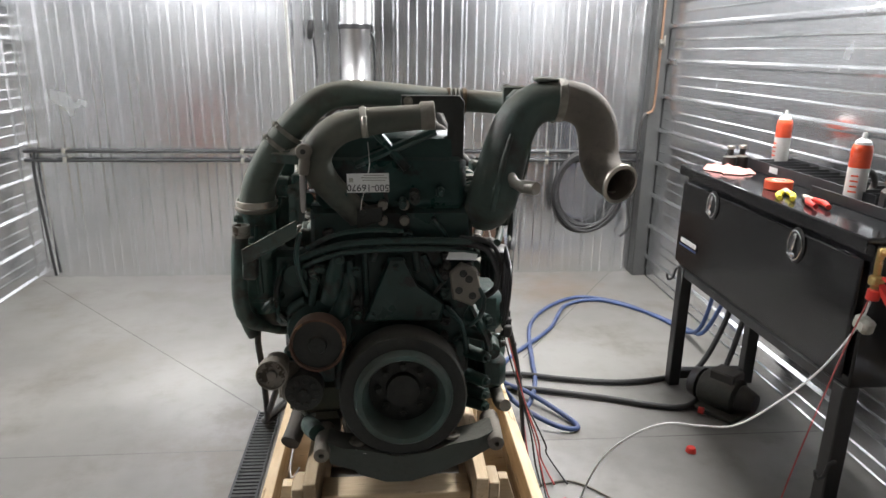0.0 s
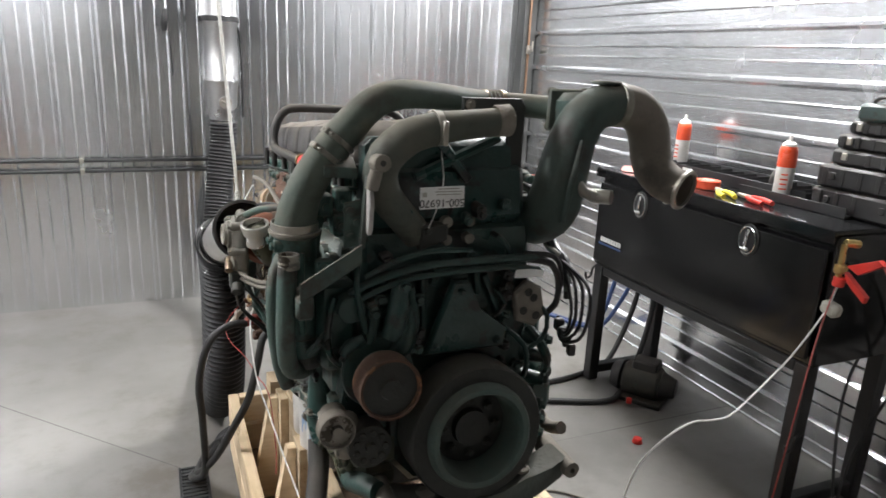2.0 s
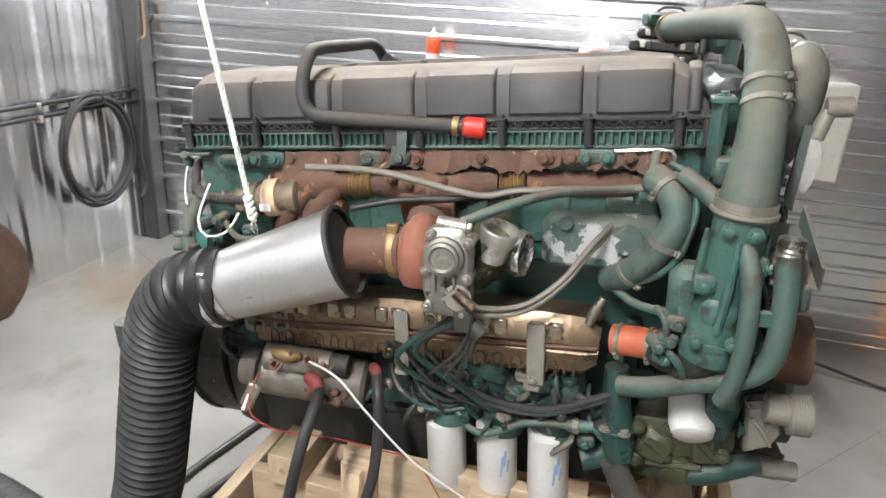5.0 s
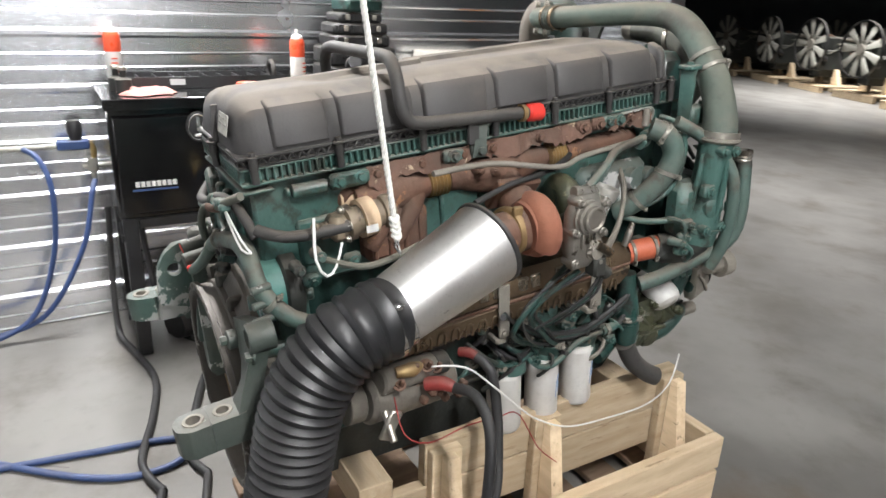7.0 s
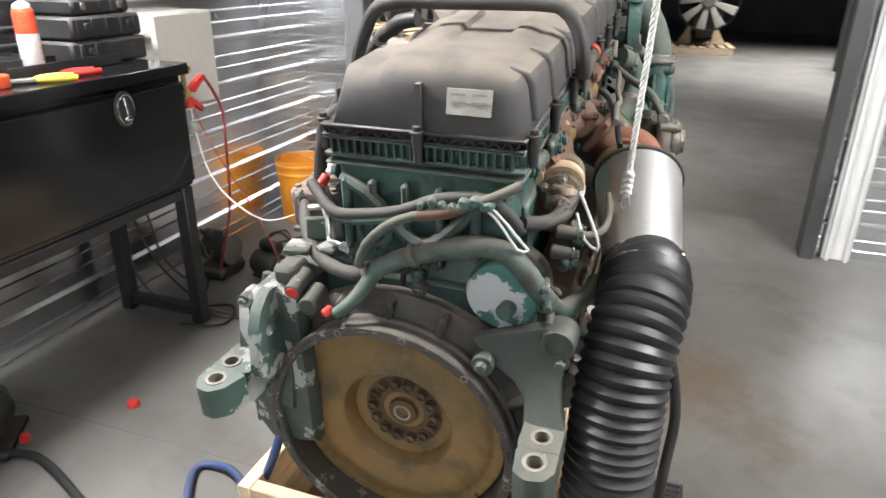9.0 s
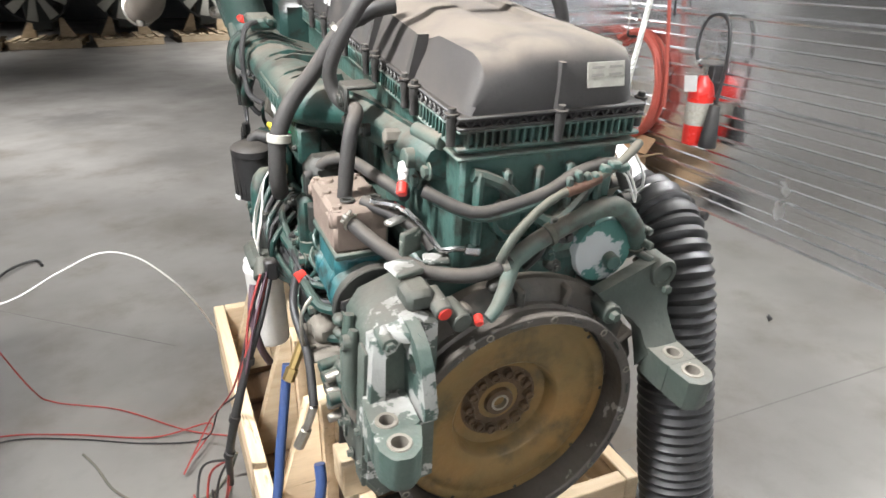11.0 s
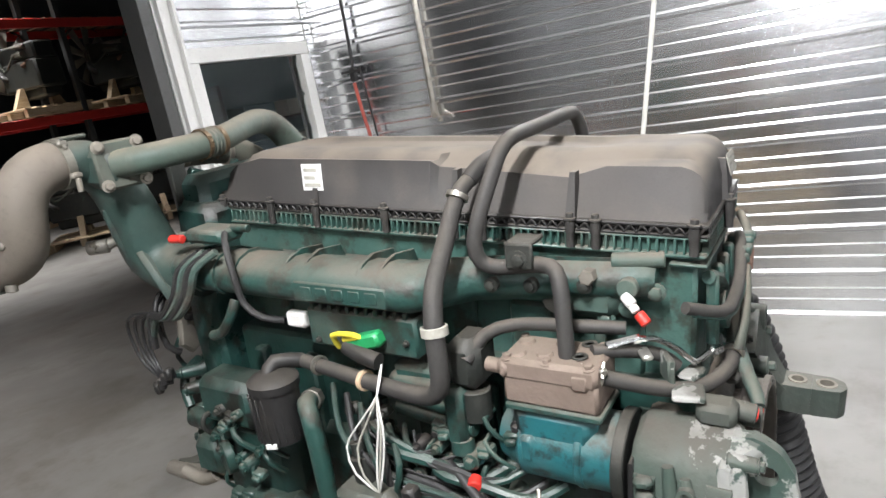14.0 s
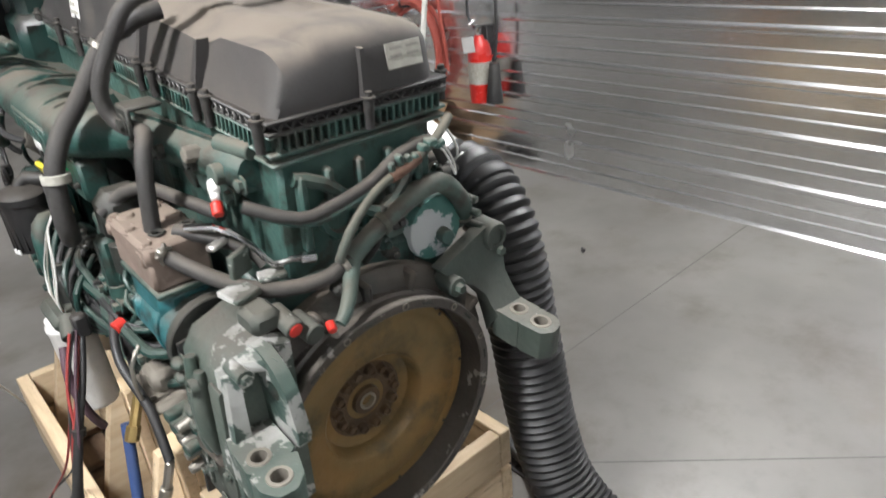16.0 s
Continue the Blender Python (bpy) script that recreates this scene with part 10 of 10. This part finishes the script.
part("red_line", Shape().tube([(-2.42, -1.505, 1.57), (-2.42, -1.49, 1.40), (-2.42, -1.455, 1.15), (-2.42, -1.42, 0.90), (-2.42, -1.38, 0.56)], 0.012, 8), M_redhose, rp_)
part("grey_line", Shape().tube([(-2.42, -1.44, 1.66), (-2.42, -1.42, 1.40), (-2.42, -1.40, 1.10)], 0.007, 8), M_leg, rp_)
# open carton and cases on the floor
bx = thing("cardboard_box", (-2.16, -1.58, 0), "open brown cardboard box on the floor", "cardboard box")
for c, d in (((-2.16, -1.58, 0.004), (0.36, 0.36, 0.006)), ((-1.98, -1.58, 0.12), (0.006, 0.36, 0.24)), ((-2.34, -1.58, 0.12), (0.006, 0.36, 0.24)), ((-2.16, -1.40, 0.12), (0.354, 0.006, 0.24)), ((-2.16, -1.76, 0.12), (0.354, 0.006, 0.24))):
    part("box_wall", Shape().box(c, d, None, 0.001), M_card, bx)
for c, d, r in (((-1.90, -1.58, 0.27), (0.17, 0.35, 0.005), Matrix.Rotation(-0.35, 3, "Y")), ((-2.16, -1.32, 0.275), (0.35, 0.17, 0.005), Matrix.Rotation(0.4, 3, "X")), ((-2.41, -1.62, 0.29), (0.12, 0.35, 0.005), Matrix.Rotation(0.9, 3, "Y")), ((-2.16, -1.80, 0.33), (0.35, 0.005, 0.18), None)):
    part("flap", Shape().box(c, d, r, 0.001), M_card, bx)
for k, (x, y, t) in enumerate(((-2.18, -1.18, 0.3), (-2.30, -0.98, -0.4))):
    cs = thing("hand_tool", (x, y, 0), "black power tool lying on the floor", "power tool", "tools on the floor")
    part("tool_body", Shape().tube([(x - 0.10, y - 0.03, 0.05), (x, y, 0.062), (x + 0.10, y + 0.02, 0.05)], [0.030, 0.052, 0.038], 14), M_black, cs)
    part("grip", Shape().tube([(x, y + 0.02, 0.04), (x - 0.03, y + 0.10, 0.032), (x - 0.05, y + 0.16, 0.03)], [0.028, 0.024, 0.028], 12), M_black, cs)
solo("floor_leaf", Shape().plate([(-1.78, 0.17, 0.001), (-1.755, 0.185, 0.001), (-1.735, 0.215, 0.001), (-1.765, 0.205, 0.001)], (0, 0, 0.006), 0.001), M_leg, "small dark scrap on the concrete", "scrap")

# ---- front of the bay and the shop beyond ----
WX0, WX1, WZ0, WZ1 = -2.29, -1.46, 1.26, 1.81


def wall_piece(x0, x1, z0, z1):
    return rib_sheet((x0, YF, z0), (1, 0, 0), x1 - x0, (0, 0, 1), z1 - z0, (0, 1, 0), (z0 + 0.06) % RIB)


fw = wall_piece(XL, WX0, 0, TOP)
for a in ((WX0, -1.24, 0, WZ0), (WX0, -1.24, WZ1, TOP), (WX1, -1.24, WZ0, WZ1)):
    p = wall_piece(*a)
    fw.add(p.v, p.f)
fw.flat = 12
solo("wall_south_west", fw, M_galv, "galvanised ribbed steel wall beside the bay opening", "wall", kind="structure")
solo("wall_south_east", wall_piece(1.46, XR, 0, TOP), M_galv, "galvanised ribbed steel wall beside the bay opening", "wall", kind="structure")
hd = Shape().box((0.1, YF - 0.03, 2.78), (2.7, 0.10, 0.45), None, 0.01)
solo("wall_header", hd, M_galvtrim, "plain sheet over the bay opening", "wall", kind="structure")
solo("door_post", Shape().box((1.45, YF + 0.02, TOP / 2), (0.09, 0.12, TOP), None, 0.004).box((1.515, YF + 0.05, TOP / 2), (0.04, 0.05, TOP), None, 0.003), M_galvtrim, "grey steel door jamb with a track", "door jamb", kind="structure")
solo("door_post_dark", Shape().box((-1.185, YF + 0.02, TOP / 2), (0.075, 0.14, TOP), None, 0.004), M_column, "dark steel door jamb", "door jamb", kind="structure")
tr = Shape().box((-1.33, YF + 0.035, TOP / 2), (0.14, 0.03, TOP), None, 0.003).box((-1.375, YF + 0.065, TOP / 2), (0.02, 0.03, TOP), None, 0.002).box((-1.285, YF + 0.065, TOP / 2), (0.02, 0.03, TOP), None, 0.002)
solo("trim", tr, M_paintwhite, "white painted door trim", "trim", kind="structure")
win = thing("window_1", ((WX0 + WX1) / 2, YF, WZ0), "white framed interior window with a dark room behind", "window", kind="structure")
for c, d in ((((WX0 + WX1) / 2, YF + 0.02, WZ1 + 0.04), (WX1 - WX0 + 0.16, 0.09, 0.08)), (((WX0 + WX1) / 2, YF + 0.02, WZ0 - 0.03), (WX1 - WX0 + 0.16, 0.11, 0.06)), ((WX0 - 0.04, YF + 0.02, (WZ0 + WZ1) / 2), (0.08, 0.09, WZ1 - WZ0)), ((WX1 + 0.04, YF + 0.02, (WZ0 + WZ1) / 2), (0.08, 0.09, WZ1 - WZ0))):
    part("window_frame", Shape().box(c, d, None, 0.004), M_paintwhite, win)
glass = bpy.data.materials.new("window_glass")
glass.use_nodes = True
gb = glass.node_tree.nodes["Principled BSDF"]
gb.inputs["Base Color"].default_value = (0.86, 0.93, 0.93, 1)
gb.inputs["Roughness"].default_value = 0.03
gb.inputs["Transmission Weight"].default_value = 1.0
gb.inputs["IOR"].default_value = 1.3
pane = part("pane", Shape().box(((WX0 + WX1) / 2, YF + 0.01, (WZ0 + WZ1) / 2), (WX1 - WX0, 0.006, WZ1 - WZ0), None, 0.001), glass, win)
pane.visible_shadow = False
# office beyond the window
of = Shape().box((-4.6, YF - 2.2, 1.35), (3.2, 0.1, 2.7), None, 0.01)
solo("wall_office", of, M_officewall, "blue-grey office wall", "wall", kind="structure")
sh = thing("office_shelf", (-4.0, YF - 1.95, 0), "grey steel shelf in the office", "shelf")
for z in (1.06, 1.41):
    part("shelf_board", Shape().box((-4.0, YF - 1.95, z), (1.6, 0.3, 0.02), None, 0.002), M_column, sh)
for x in (-4.78, -3.22):
    part("shelf_leg", Shape().box((x, YF - 1.95, 0.9), (0.04, 0.3, 1.8), None, 0.002), M_column, sh)
for k, (x, z) in enumerate(((-4.3, 1.15), (-3.7, 1.15), (-4.3, 1.5), (-3.7, 1.5))):
    solo("office_shelf_bin", Shape().box((x, YF - 1.95, z), (0.42, 0.25, 0.16), None, 0.01), M_officewall if k % 2 else M_labelgrey, "grey storage bin on a shelf", "bin", "bins in the office")
# orange bucket
bk = thing("orange_bucket", (1.66, -1.38, 0), "orange plastic bucket standing by the door jamb", "bucket")
part("bucket_wall", Shape().lathe((1.66, -1.38, 0), (0, 0, 1), [(0, 0.125), (0.28, 0.142), (0.285, 0.148), (0.295, 0.148), (0.30, 0.144), (0.325, 0.146), (0.33, 0.152), (0.345, 0.152), (0.35, 0.147), (0.37, 0.149), (0.37, 0.142), (0.01, 0.12), (0.01, 0)], 36), M_bucket, bk)
part("bail", Shape().tube([(1.66 + 0.15 * math.cos(a), -1.38 - 0.15 * math.sin(a) * 0.5, 0.30 - 0.12 * math.sin(a)) for a in np.linspace(3.3, 6.1, 9)], 0.003, 6), M_zinc, bk, "wire handle")
# stripped starter on the floor
fs = thing("loose_starter", (1.36, -0.55, 0), "oily loose starter motor on the concrete", "starter motor")
part("barrel", Shape().cyl((1.46, -0.58, 0.062), (1.30, -0.54, 0.062), 0.060, seg=26, bev=0.01), M_dark, fs)
part("nose", Shape().cyl((1.30, -0.54, 0.062), (1.24, -0.525, 0.062), 0.042, 0.024, seg=20), M_castalu, fs)
part("pinion", Shape().cyl((1.24, -0.525, 0.062), (1.205, -0.516, 0.062), 0.012), M_zinc, fs)
part("solenoid", Shape().cyl((1.43, -0.60, 0.145), (1.32, -0.572, 0.145), 0.030, seg=18), M_dark, fs)
part("base_flange", Shape().box((1.36, -0.55, 0.008), (0.16, 0.11, 0.016), Matrix.Rotation(-0.25, 3, "Z"), 0.004), M_dark, fs)
for k in range(3):
    part("stray_wire", Shape().tube([(1.42, -0.58, 0.16), (1.40 - 0.03 * k, -0.66, 0.19 + 0.01 * k), (1.33 - 0.02 * k, -0.68 + 0.02 * k, 0.15), (1.31, -0.64, 0.12)], 0.004, 6), M_cable, fs)
part("lead_cable", Shape().tube([(1.46, -0.62, 0.10), (1.52, -0.80, 0.05), (1.45, -1.10, 0.01), (1.38, -1.35, 0.01), (1.30, -1.55, 0.02), (1.20, -1.66, 0.01), (1.16, -1.58, 0.01)], 0.007, 8), M_cable, fs)
# wires trailing from the intake side
for name, pts, r, m, lab in (
        ("red_wire_pair", [(1.60, -0.16, 0.008), (1.30, -0.13, 0.008), (1.15, -0.17, 0.008), (0.95, -0.10, 0.008), (0.70, 0.02, 0.008), (0.52, 0.05, 0.03), (0.60, 0.20, 0.02), (0.62, 0.25, 0.02), (0.53, 0.14, 0.10), (0.50, 0.30, 0.25), (0.46, 0.46, 0.42), (0.42, 0.52, 0.58)], 0.0026, M_redwire, "thin red wire trailing over the floor"),
        ("dark_wire_pair", [(1.62, -0.12, 0.006), (1.32, -0.10, 0.006), (1.12, -0.14, 0.006), (0.93, -0.07, 0.006), (0.72, 0.04, 0.006), (0.55, 0.12, 0.03), (0.50, 0.30, 0.25), (0.45, 0.48, 0.42), (0.40, 0.54, 0.60)], 0.0026, M_cable, "thin black wire trailing over the floor"),
        ("twisted_wire", [(0.90, 0.02, 0.006), (0.86, 0.10, 0.006), (0.80, 0.24, 0.006), (0.68, 0.36, 0.006), (0.56, 0.35, 0.006), (0.50, 0.30, 0.02), (0.47, 0.34, 0.12)], 0.004, M_greypipe, "twisted pair of grey wires on the floor")):
    wr = thing(name, pts[0], lab, "wire")
    part("strand", Shape().tube(pts, r, 6), m, wr)
lm = thing("taped_loom", (0.45, 0.5, 0.3), "taped black wiring loom hanging beside the crate", "wiring loom")
part("loom_trunk", Shape().tube([(0.35, 0.545, 0.76), (0.385, 0.59, 0.68), (0.435, 0.63, 0.58), (0.475, 0.64, 0.46), (0.50, 0.58, 0.30), (0.50, 0.46, 0.12)], [0.006, 0.007, 0.009, 0.011, 0.010, 0.007], 10), M_cable, lm)
for k, z in enumerate((0.60, 0.47, 0.34)):
    part("cable_tie", Shape().lathe(((0.428, 0.625, 0.595), (0.475, 0.64, 0.462), (0.496, 0.60, 0.335))[k], (0.3, 0.1 - 0.2 * k, -1), [(0, 0.009), (0.001, 0.013), (0.016, 0.013), (0.017, 0.009)], 12, False, False), M_black, lm)
for k in range(5):
    part("loom_strand", Shape().tube([(0.345 + 0.008 * k, 0.54 + 0.006 * k, 0.765), (0.395 + 0.006 * k, 0.585 + 0.012 * (k % 3), 0.67), (0.44 + 0.008 * (k % 2), 0.62 + 0.01 * (k % 3), 0.57), (0.478, 0.635 + 0.008 * (k % 2), 0.46)], 0.003, 6), (M_cable, M_redwire, M_purple)[k % 3], lm)
for k in range(4):
    part("loom_tail", Shape().tube([(0.50, 0.56, 0.28), (0.51 + 0.02 * k, 0.50 - 0.03 * k, 0.15), (0.52 + 0.03 * k, 0.42 + 0.03 * k, 0.03), (0.50 + 0.05 * k, 0.34, 0.012)], 0.0035, 6), M_cable if k % 2 else M_redwire, lm)
part("loom_plug", Shape().box((0.35, 0.545, 0.765), (0.03, 0.03, 0.05), None, 0.006), M_black, lm)
# cables of the starter motor
for k, pts in enumerate(([(-0.372, 0.655, 0.685), (-0.430, 0.635, 0.69), (-0.490, 0.635, 0.64), (-0.525, 0.655, 0.50), (-0.520, 0.68, 0.34), (-0.52, 0.72, 0.12), (-0.56, 0.86, 0.02), (-0.48, 1.0, 0.014), (-0.40, 1.16, 0.014), (-0.1, 1.30, 0.014), (0.20, 1.26, 0.014), (0.44, 1.20, 0.016)],
                         [(-0.30, 0.552, 0.70), (-0.335, 0.535, 0.68), (-0.355, 0.525, 0.60), (-0.385, 0.53, 0.48), (-0.425, 0.56, 0.38), (-0.49, 0.66, 0.20), (-0.54, 0.85, 0.04), (-0.45, 1.08, 0.014), (-0.2, 1.20, 0.014), (0.1, 1.15, 0.014), (0.45, 1.06, 0.016)])):
    cb = thing("starter_cable", pts[0], "thick black starter cable drooping over the crate side", "cable", "starter cables")
    part("cable_sheath", Shape().tube(pts, 0.0125, 12), M_cable, cb)
sw = thing("signal_wire", (-0.3, 0.4, 0.5), "white wire draped along the exhaust side", "wire")
part("strand", Shape().tube([(-0.335, 0.70, 0.73), (-0.36, 0.62, 0.72), (-0.37, 0.55, 0.66), (-0.365, 0.46, 0.57), (-0.345, 0.38, 0.50), (-0.325, 0.26, 0.43), (-0.315, 0.12, 0.405), (-0.31, -0.05, 0.40), (-0.29, -0.16, 0.43), (-0.26, -0.22, 0.50)], 0.0024, 6), M_whitewire, sw)
sw2 = thing("signal_wire", (-0.3, 0.4, 0.5), "thin red wire draped along the exhaust side", "wire")
part("strand", Shape().tube([(-0.37, 0.80, 0.70), (-0.42, 0.80, 0.64), (-0.42, 0.74, 0.60), (-0.38, 0.62, 0.58), (-0.36, 0.52, 0.56), (-0.335, 0.44, 0.53), (-0.33, 0.36, 0.40), (-0.34, 0.30, 0.34)], 0.0017, 6), M_redwire, sw2)


# engines waiting on pallets
def spare_engine(seed):
    """An engine on a pallet, as seen far across the shop."""
    rg = random.Random(seed)
    ob = new("stored_engine")
    tagged(ob, "dark stored engine with a fan on a timber pallet", "engine", "stored engines")
    for k in range(7):
        part("pallet_slat", Shape().box((-0.5 + k / 6, 0, 0.13), (0.10, 1.0, 0.022), None, 0.002), M_wood, ob)
    for y in (-0.45, 0, 0.45):
        part("pallet_bearer", Shape().box((0, y, 0.06), (1.05, 0.09, 0.115), None, 0.003), M_woodx, ob)
    for sx in (-1, 1):
        part("cradle", Shape().plate([(sx * 0.42, -0.05, 0.142), (sx * 0.18, -0.05, 0.142), (sx * 0.20, -0.05, 0.45), (sx * 0.25, -0.05, 0.45)], (0, 0.09, 0), 0.004), M_woodx, ob)
    s = Shape().box((0, -0.05, 0.62), (0.42, 0.95, 0.42), None, 0.03).box((0, -0.05, 0.95), (0.34, 0.95, 0.26), None, 0.03).box((0, -0.05, 0.40), (0.30, 0.80, 0.24), None, 0.03)
    part("engine_body", s, M_dark if seed % 2 else M_dkgreen, ob)
    for k in range(10):
        t = Shape().tube([(rg.uniform(-0.25, 0.25), rg.uniform(-0.4, 0.45), rg.uniform(0.5, 1.1)) for _ in range(4)], rg.uniform(0.015, 0.045), 8, step=0.06)
        part("engine_pipe", t, (M_greypipe, M_rust, M_castalu, M_black)[(seed + k) % 4], ob)
    part("fan_ring", Shape().lathe((0, 0.50, 0.92), (0, 1, 0), [(0, 0.50), (0, 0.515), (0.05, 0.515), (0.05, 0.50)], 40, False, False), M_black, ob)
    hub = part("fan_hub", Shape().cyl((0, 0.46, 0.92), (0, 0.56, 0.92), 0.10, seg=24), M_castalu, ob)
    for k in range(9):
        a = 6.2832 * k / 9
        e, t = Vector((math.cos(a), 0, math.sin(a))), Vector((-math.sin(a), 0, math.cos(a)))
        c_ = Vector((0, 0.52, 0.92))
        part("fan_blade", Shape().plate([c_ + e * 0.09 - t * 0.03, c_ + e * 0.485 - t * 0.075, c_ + e * 0.485 + t * 0.075, c_ + e * 0.09 + t * 0.03], Vector((0, 0.012, 0)) + t * 0.01, 0.003), M_labelgrey, hub, "pale fan blade")
    return ob


se = spare_engine(3)
se.matrix_basis = pose(0.75, -11.55, 0, 0, 0, 6)
for x, y, a in ((1.95, -11.5, -5), (3.15, -11.45, 3), (4.45, -11.6, -8), (5.75, -12.3, -20), (7.1, -12.9, -24), (8.5, -13.5, -26), (10.0, -13.9, -20), (-0.6, -11.8, 5), (6.6, -14.9, -20), (8.2, -15.5, -22), (-4.9, -12.8, 25), (-6.3, -13.4, 20), (-7.7, -14.2, 28)):
    copy_thing(se, pose(x, y, 0, 0, 0, a))
# pallet rack with red beams
rack = thing("pallet_rack", (-5.3, -9.5, 0), "tall pallet rack with red beams and stored parts", "pallet rack")
for x in (-2.6, -5.3, -8.0):
    for y in (-9.0, -10.0):
        part("rack_upright", Shape().box((x, y, 2.2), (0.09, 0.09, 4.4), None, 0.005), M_column, rack)
for z in (1.95, 3.35):
    for y in (-8.96, -10.04):
        part("rack_beam", Shape().box((-5.3, y, z), (5.5, 0.06, 0.13), None, 0.005), M_rackred, rack)
    for k in range(18):
        part("rack_deck", Shape().box((-7.9 + k * 0.305, -9.5, z + 0.075), (0.14, 1.1, 0.02), None, 0.002), M_wooddark, rack)
for k, (x, z) in enumerate(((-3.5, 2.04), (-4.9, 2.04), (-6.4, 2.04), (-7.5, 2.04), (-3.7, 0.0), (-5.0, 0.0), (-6.5, 0.0))):
    copy_thing(se, pose(x, -9.45, z, 0, 0, 170 + 12 * k))
# shell of the shop
for name, c, d, m in (("wall_shop_far", (2, -17.0, 3), (40, 0.3, 6.4), M_shopwall), ("wall_shop_west", (-14, -8.5, 3), (0.3, 17, 6.4), M_shopwall), ("wall_shop_east", (15, -8.5, 3), (0.3, 17, 6.4), M_shopwall), ("ceiling_shop", (0.5, -9.45, 6.2), (29, 15.1, 0.2), M_shopwall)):
    solo(name, Shape().box(c, d, None, 0.01), m, "dark shop wall far off" if "wall" in name else "dark high shop ceiling", "wall" if "wall" in name else "ceiling", kind="structure")

# ---- small fittings crowding the engine's sides ----
rng = random.Random(23)


def fitting(p, out, mats):
    """One small fitting: a union, a plug, a bolted lug or a short bent pipe, standing out from the casting."""
    p, out = Vector(p), Vector(out).normalized()
    side = out.cross(Vector((0, 0, 1))).normalized()
    kind = rng.randrange(4)
    m = mats[rng.randrange(len(mats))]
    if kind == 0:
        ep("pipe_union", Shape().cyl(p - out * 0.02, p + out * 0.016, 0.013, 0.010, seg=12).bolt(p + out * 0.015, out, 0.008, 0.010), m)
    elif kind == 1:
        rot = Matrix.Rotation(rng.uniform(-0.5, 0.5), 3, out)
        ep("wiring_plug", Shape().box(p, (0.026, 0.032, 0.020), rot, 0.004).box(p + out * 0.012 - Vector((0, 0, 0.004)), (0.018, 0.022, 0.012), rot, 0.003), m)
    elif kind == 2:
        ep("bolted_lug", Shape().box(p, (0.02, 0.036, 0.026), Matrix.Rotation(rng.uniform(-0.4, 0.4), 3, "X"), 0.006).bolt(p + out * 0.011, out, 0.0075, 0.009), m)
    else:
        q = side * rng.uniform(-0.03, 0.03)
        ep("bent_line", Shape().tube([p - out * 0.03, p + out * 0.008, p + out * 0.016 + q - Vector((0, 0, 0.025)), p + q * 1.8 - Vector((0, 0, 0.06)) - out * 0.01], rng.uniform(0.004, 0.0075), 8), m)


for k in range(46):
    fitting((-0.252 - 0.02 * rng.random(), rng.uniform(0.04, 0.56), rng.uniform(0.625, 0.775)), (-1, 0, 0), (M_green, M_dkgreen, M_dark, M_black, M_castalu))
for k in range(52):
    fitting((0.245 + 0.035 * rng.random(), rng.uniform(0.35, 0.74), rng.uniform(0.665, 0.90)), (1, 0, 0), (M_green, M_dkgreen, M_dark, M_black, M_teal))
for k in range(20):
    fitting((0.295 + 0.01 * rng.random(), rng.uniform(-0.05, 0.15), rng.uniform(0.62, 0.88)), (1, 0, 0), (M_dkgreen, M_green, M_dark))
for k in range(26):
    x = rng.uniform(-0.22, -0.09)
    fitting((x, -0.165 - 0.02 * rng.random(), rng.uniform(0.80, 1.10)), (0, -1, 0), (M_dark, M_dkgreen, M_black, M_green))
for k in range(14):
    fitting((rng.uniform(0.10, 0.19), -0.165, rng.uniform(0.70, 1.05)), (0, -1, 0), (M_dark, M_dkgreen, M_black))
for k in range(6):
    fitting((-0.355 - 0.008 * rng.random(), rng.uniform(-0.05, 0.0), rng.uniform(0.90, 1.0)), (-1, -0.3, 0), (M_green, M_green2, M_dkgreen))
for k in range(5):
    fitting((rng.uniform(-0.11, 0.02), 1.050, rng.uniform(0.93, 1.0)), (0, 1, 0), (M_dark, M_dkgreen, M_black))
for k in range(14):
    fitting((-0.285, rng.uniform(0.78, 1.0), rng.uniform(0.70, 1.02)), (-1, 0, 0), (M_green, M_green2, M_dkgreen, M_dark))
# thin wires over the intake side
for k in range(7):
    y, z = rng.uniform(0.38, 0.55), rng.uniform(0.78, 0.92)
    hp("thin_wire", [(0.27, y, z), (0.305, y + 0.03, z - 0.03), (0.308, y + 0.08, z - 0.08 * rng.random()), (0.30, y + 0.14, z - 0.06), (0.27, y + 0.18, z - 0.05 - 0.06 * rng.random())], 0.003, M_cable, seg=6)
for k in range(16):
    fitting((rng.uniform(-0.17, 0.14), -0.158, rng.uniform(1.03, 1.29)), (0, -1, 0), (M_dark, M_black, M_dkgreen, M_dark))
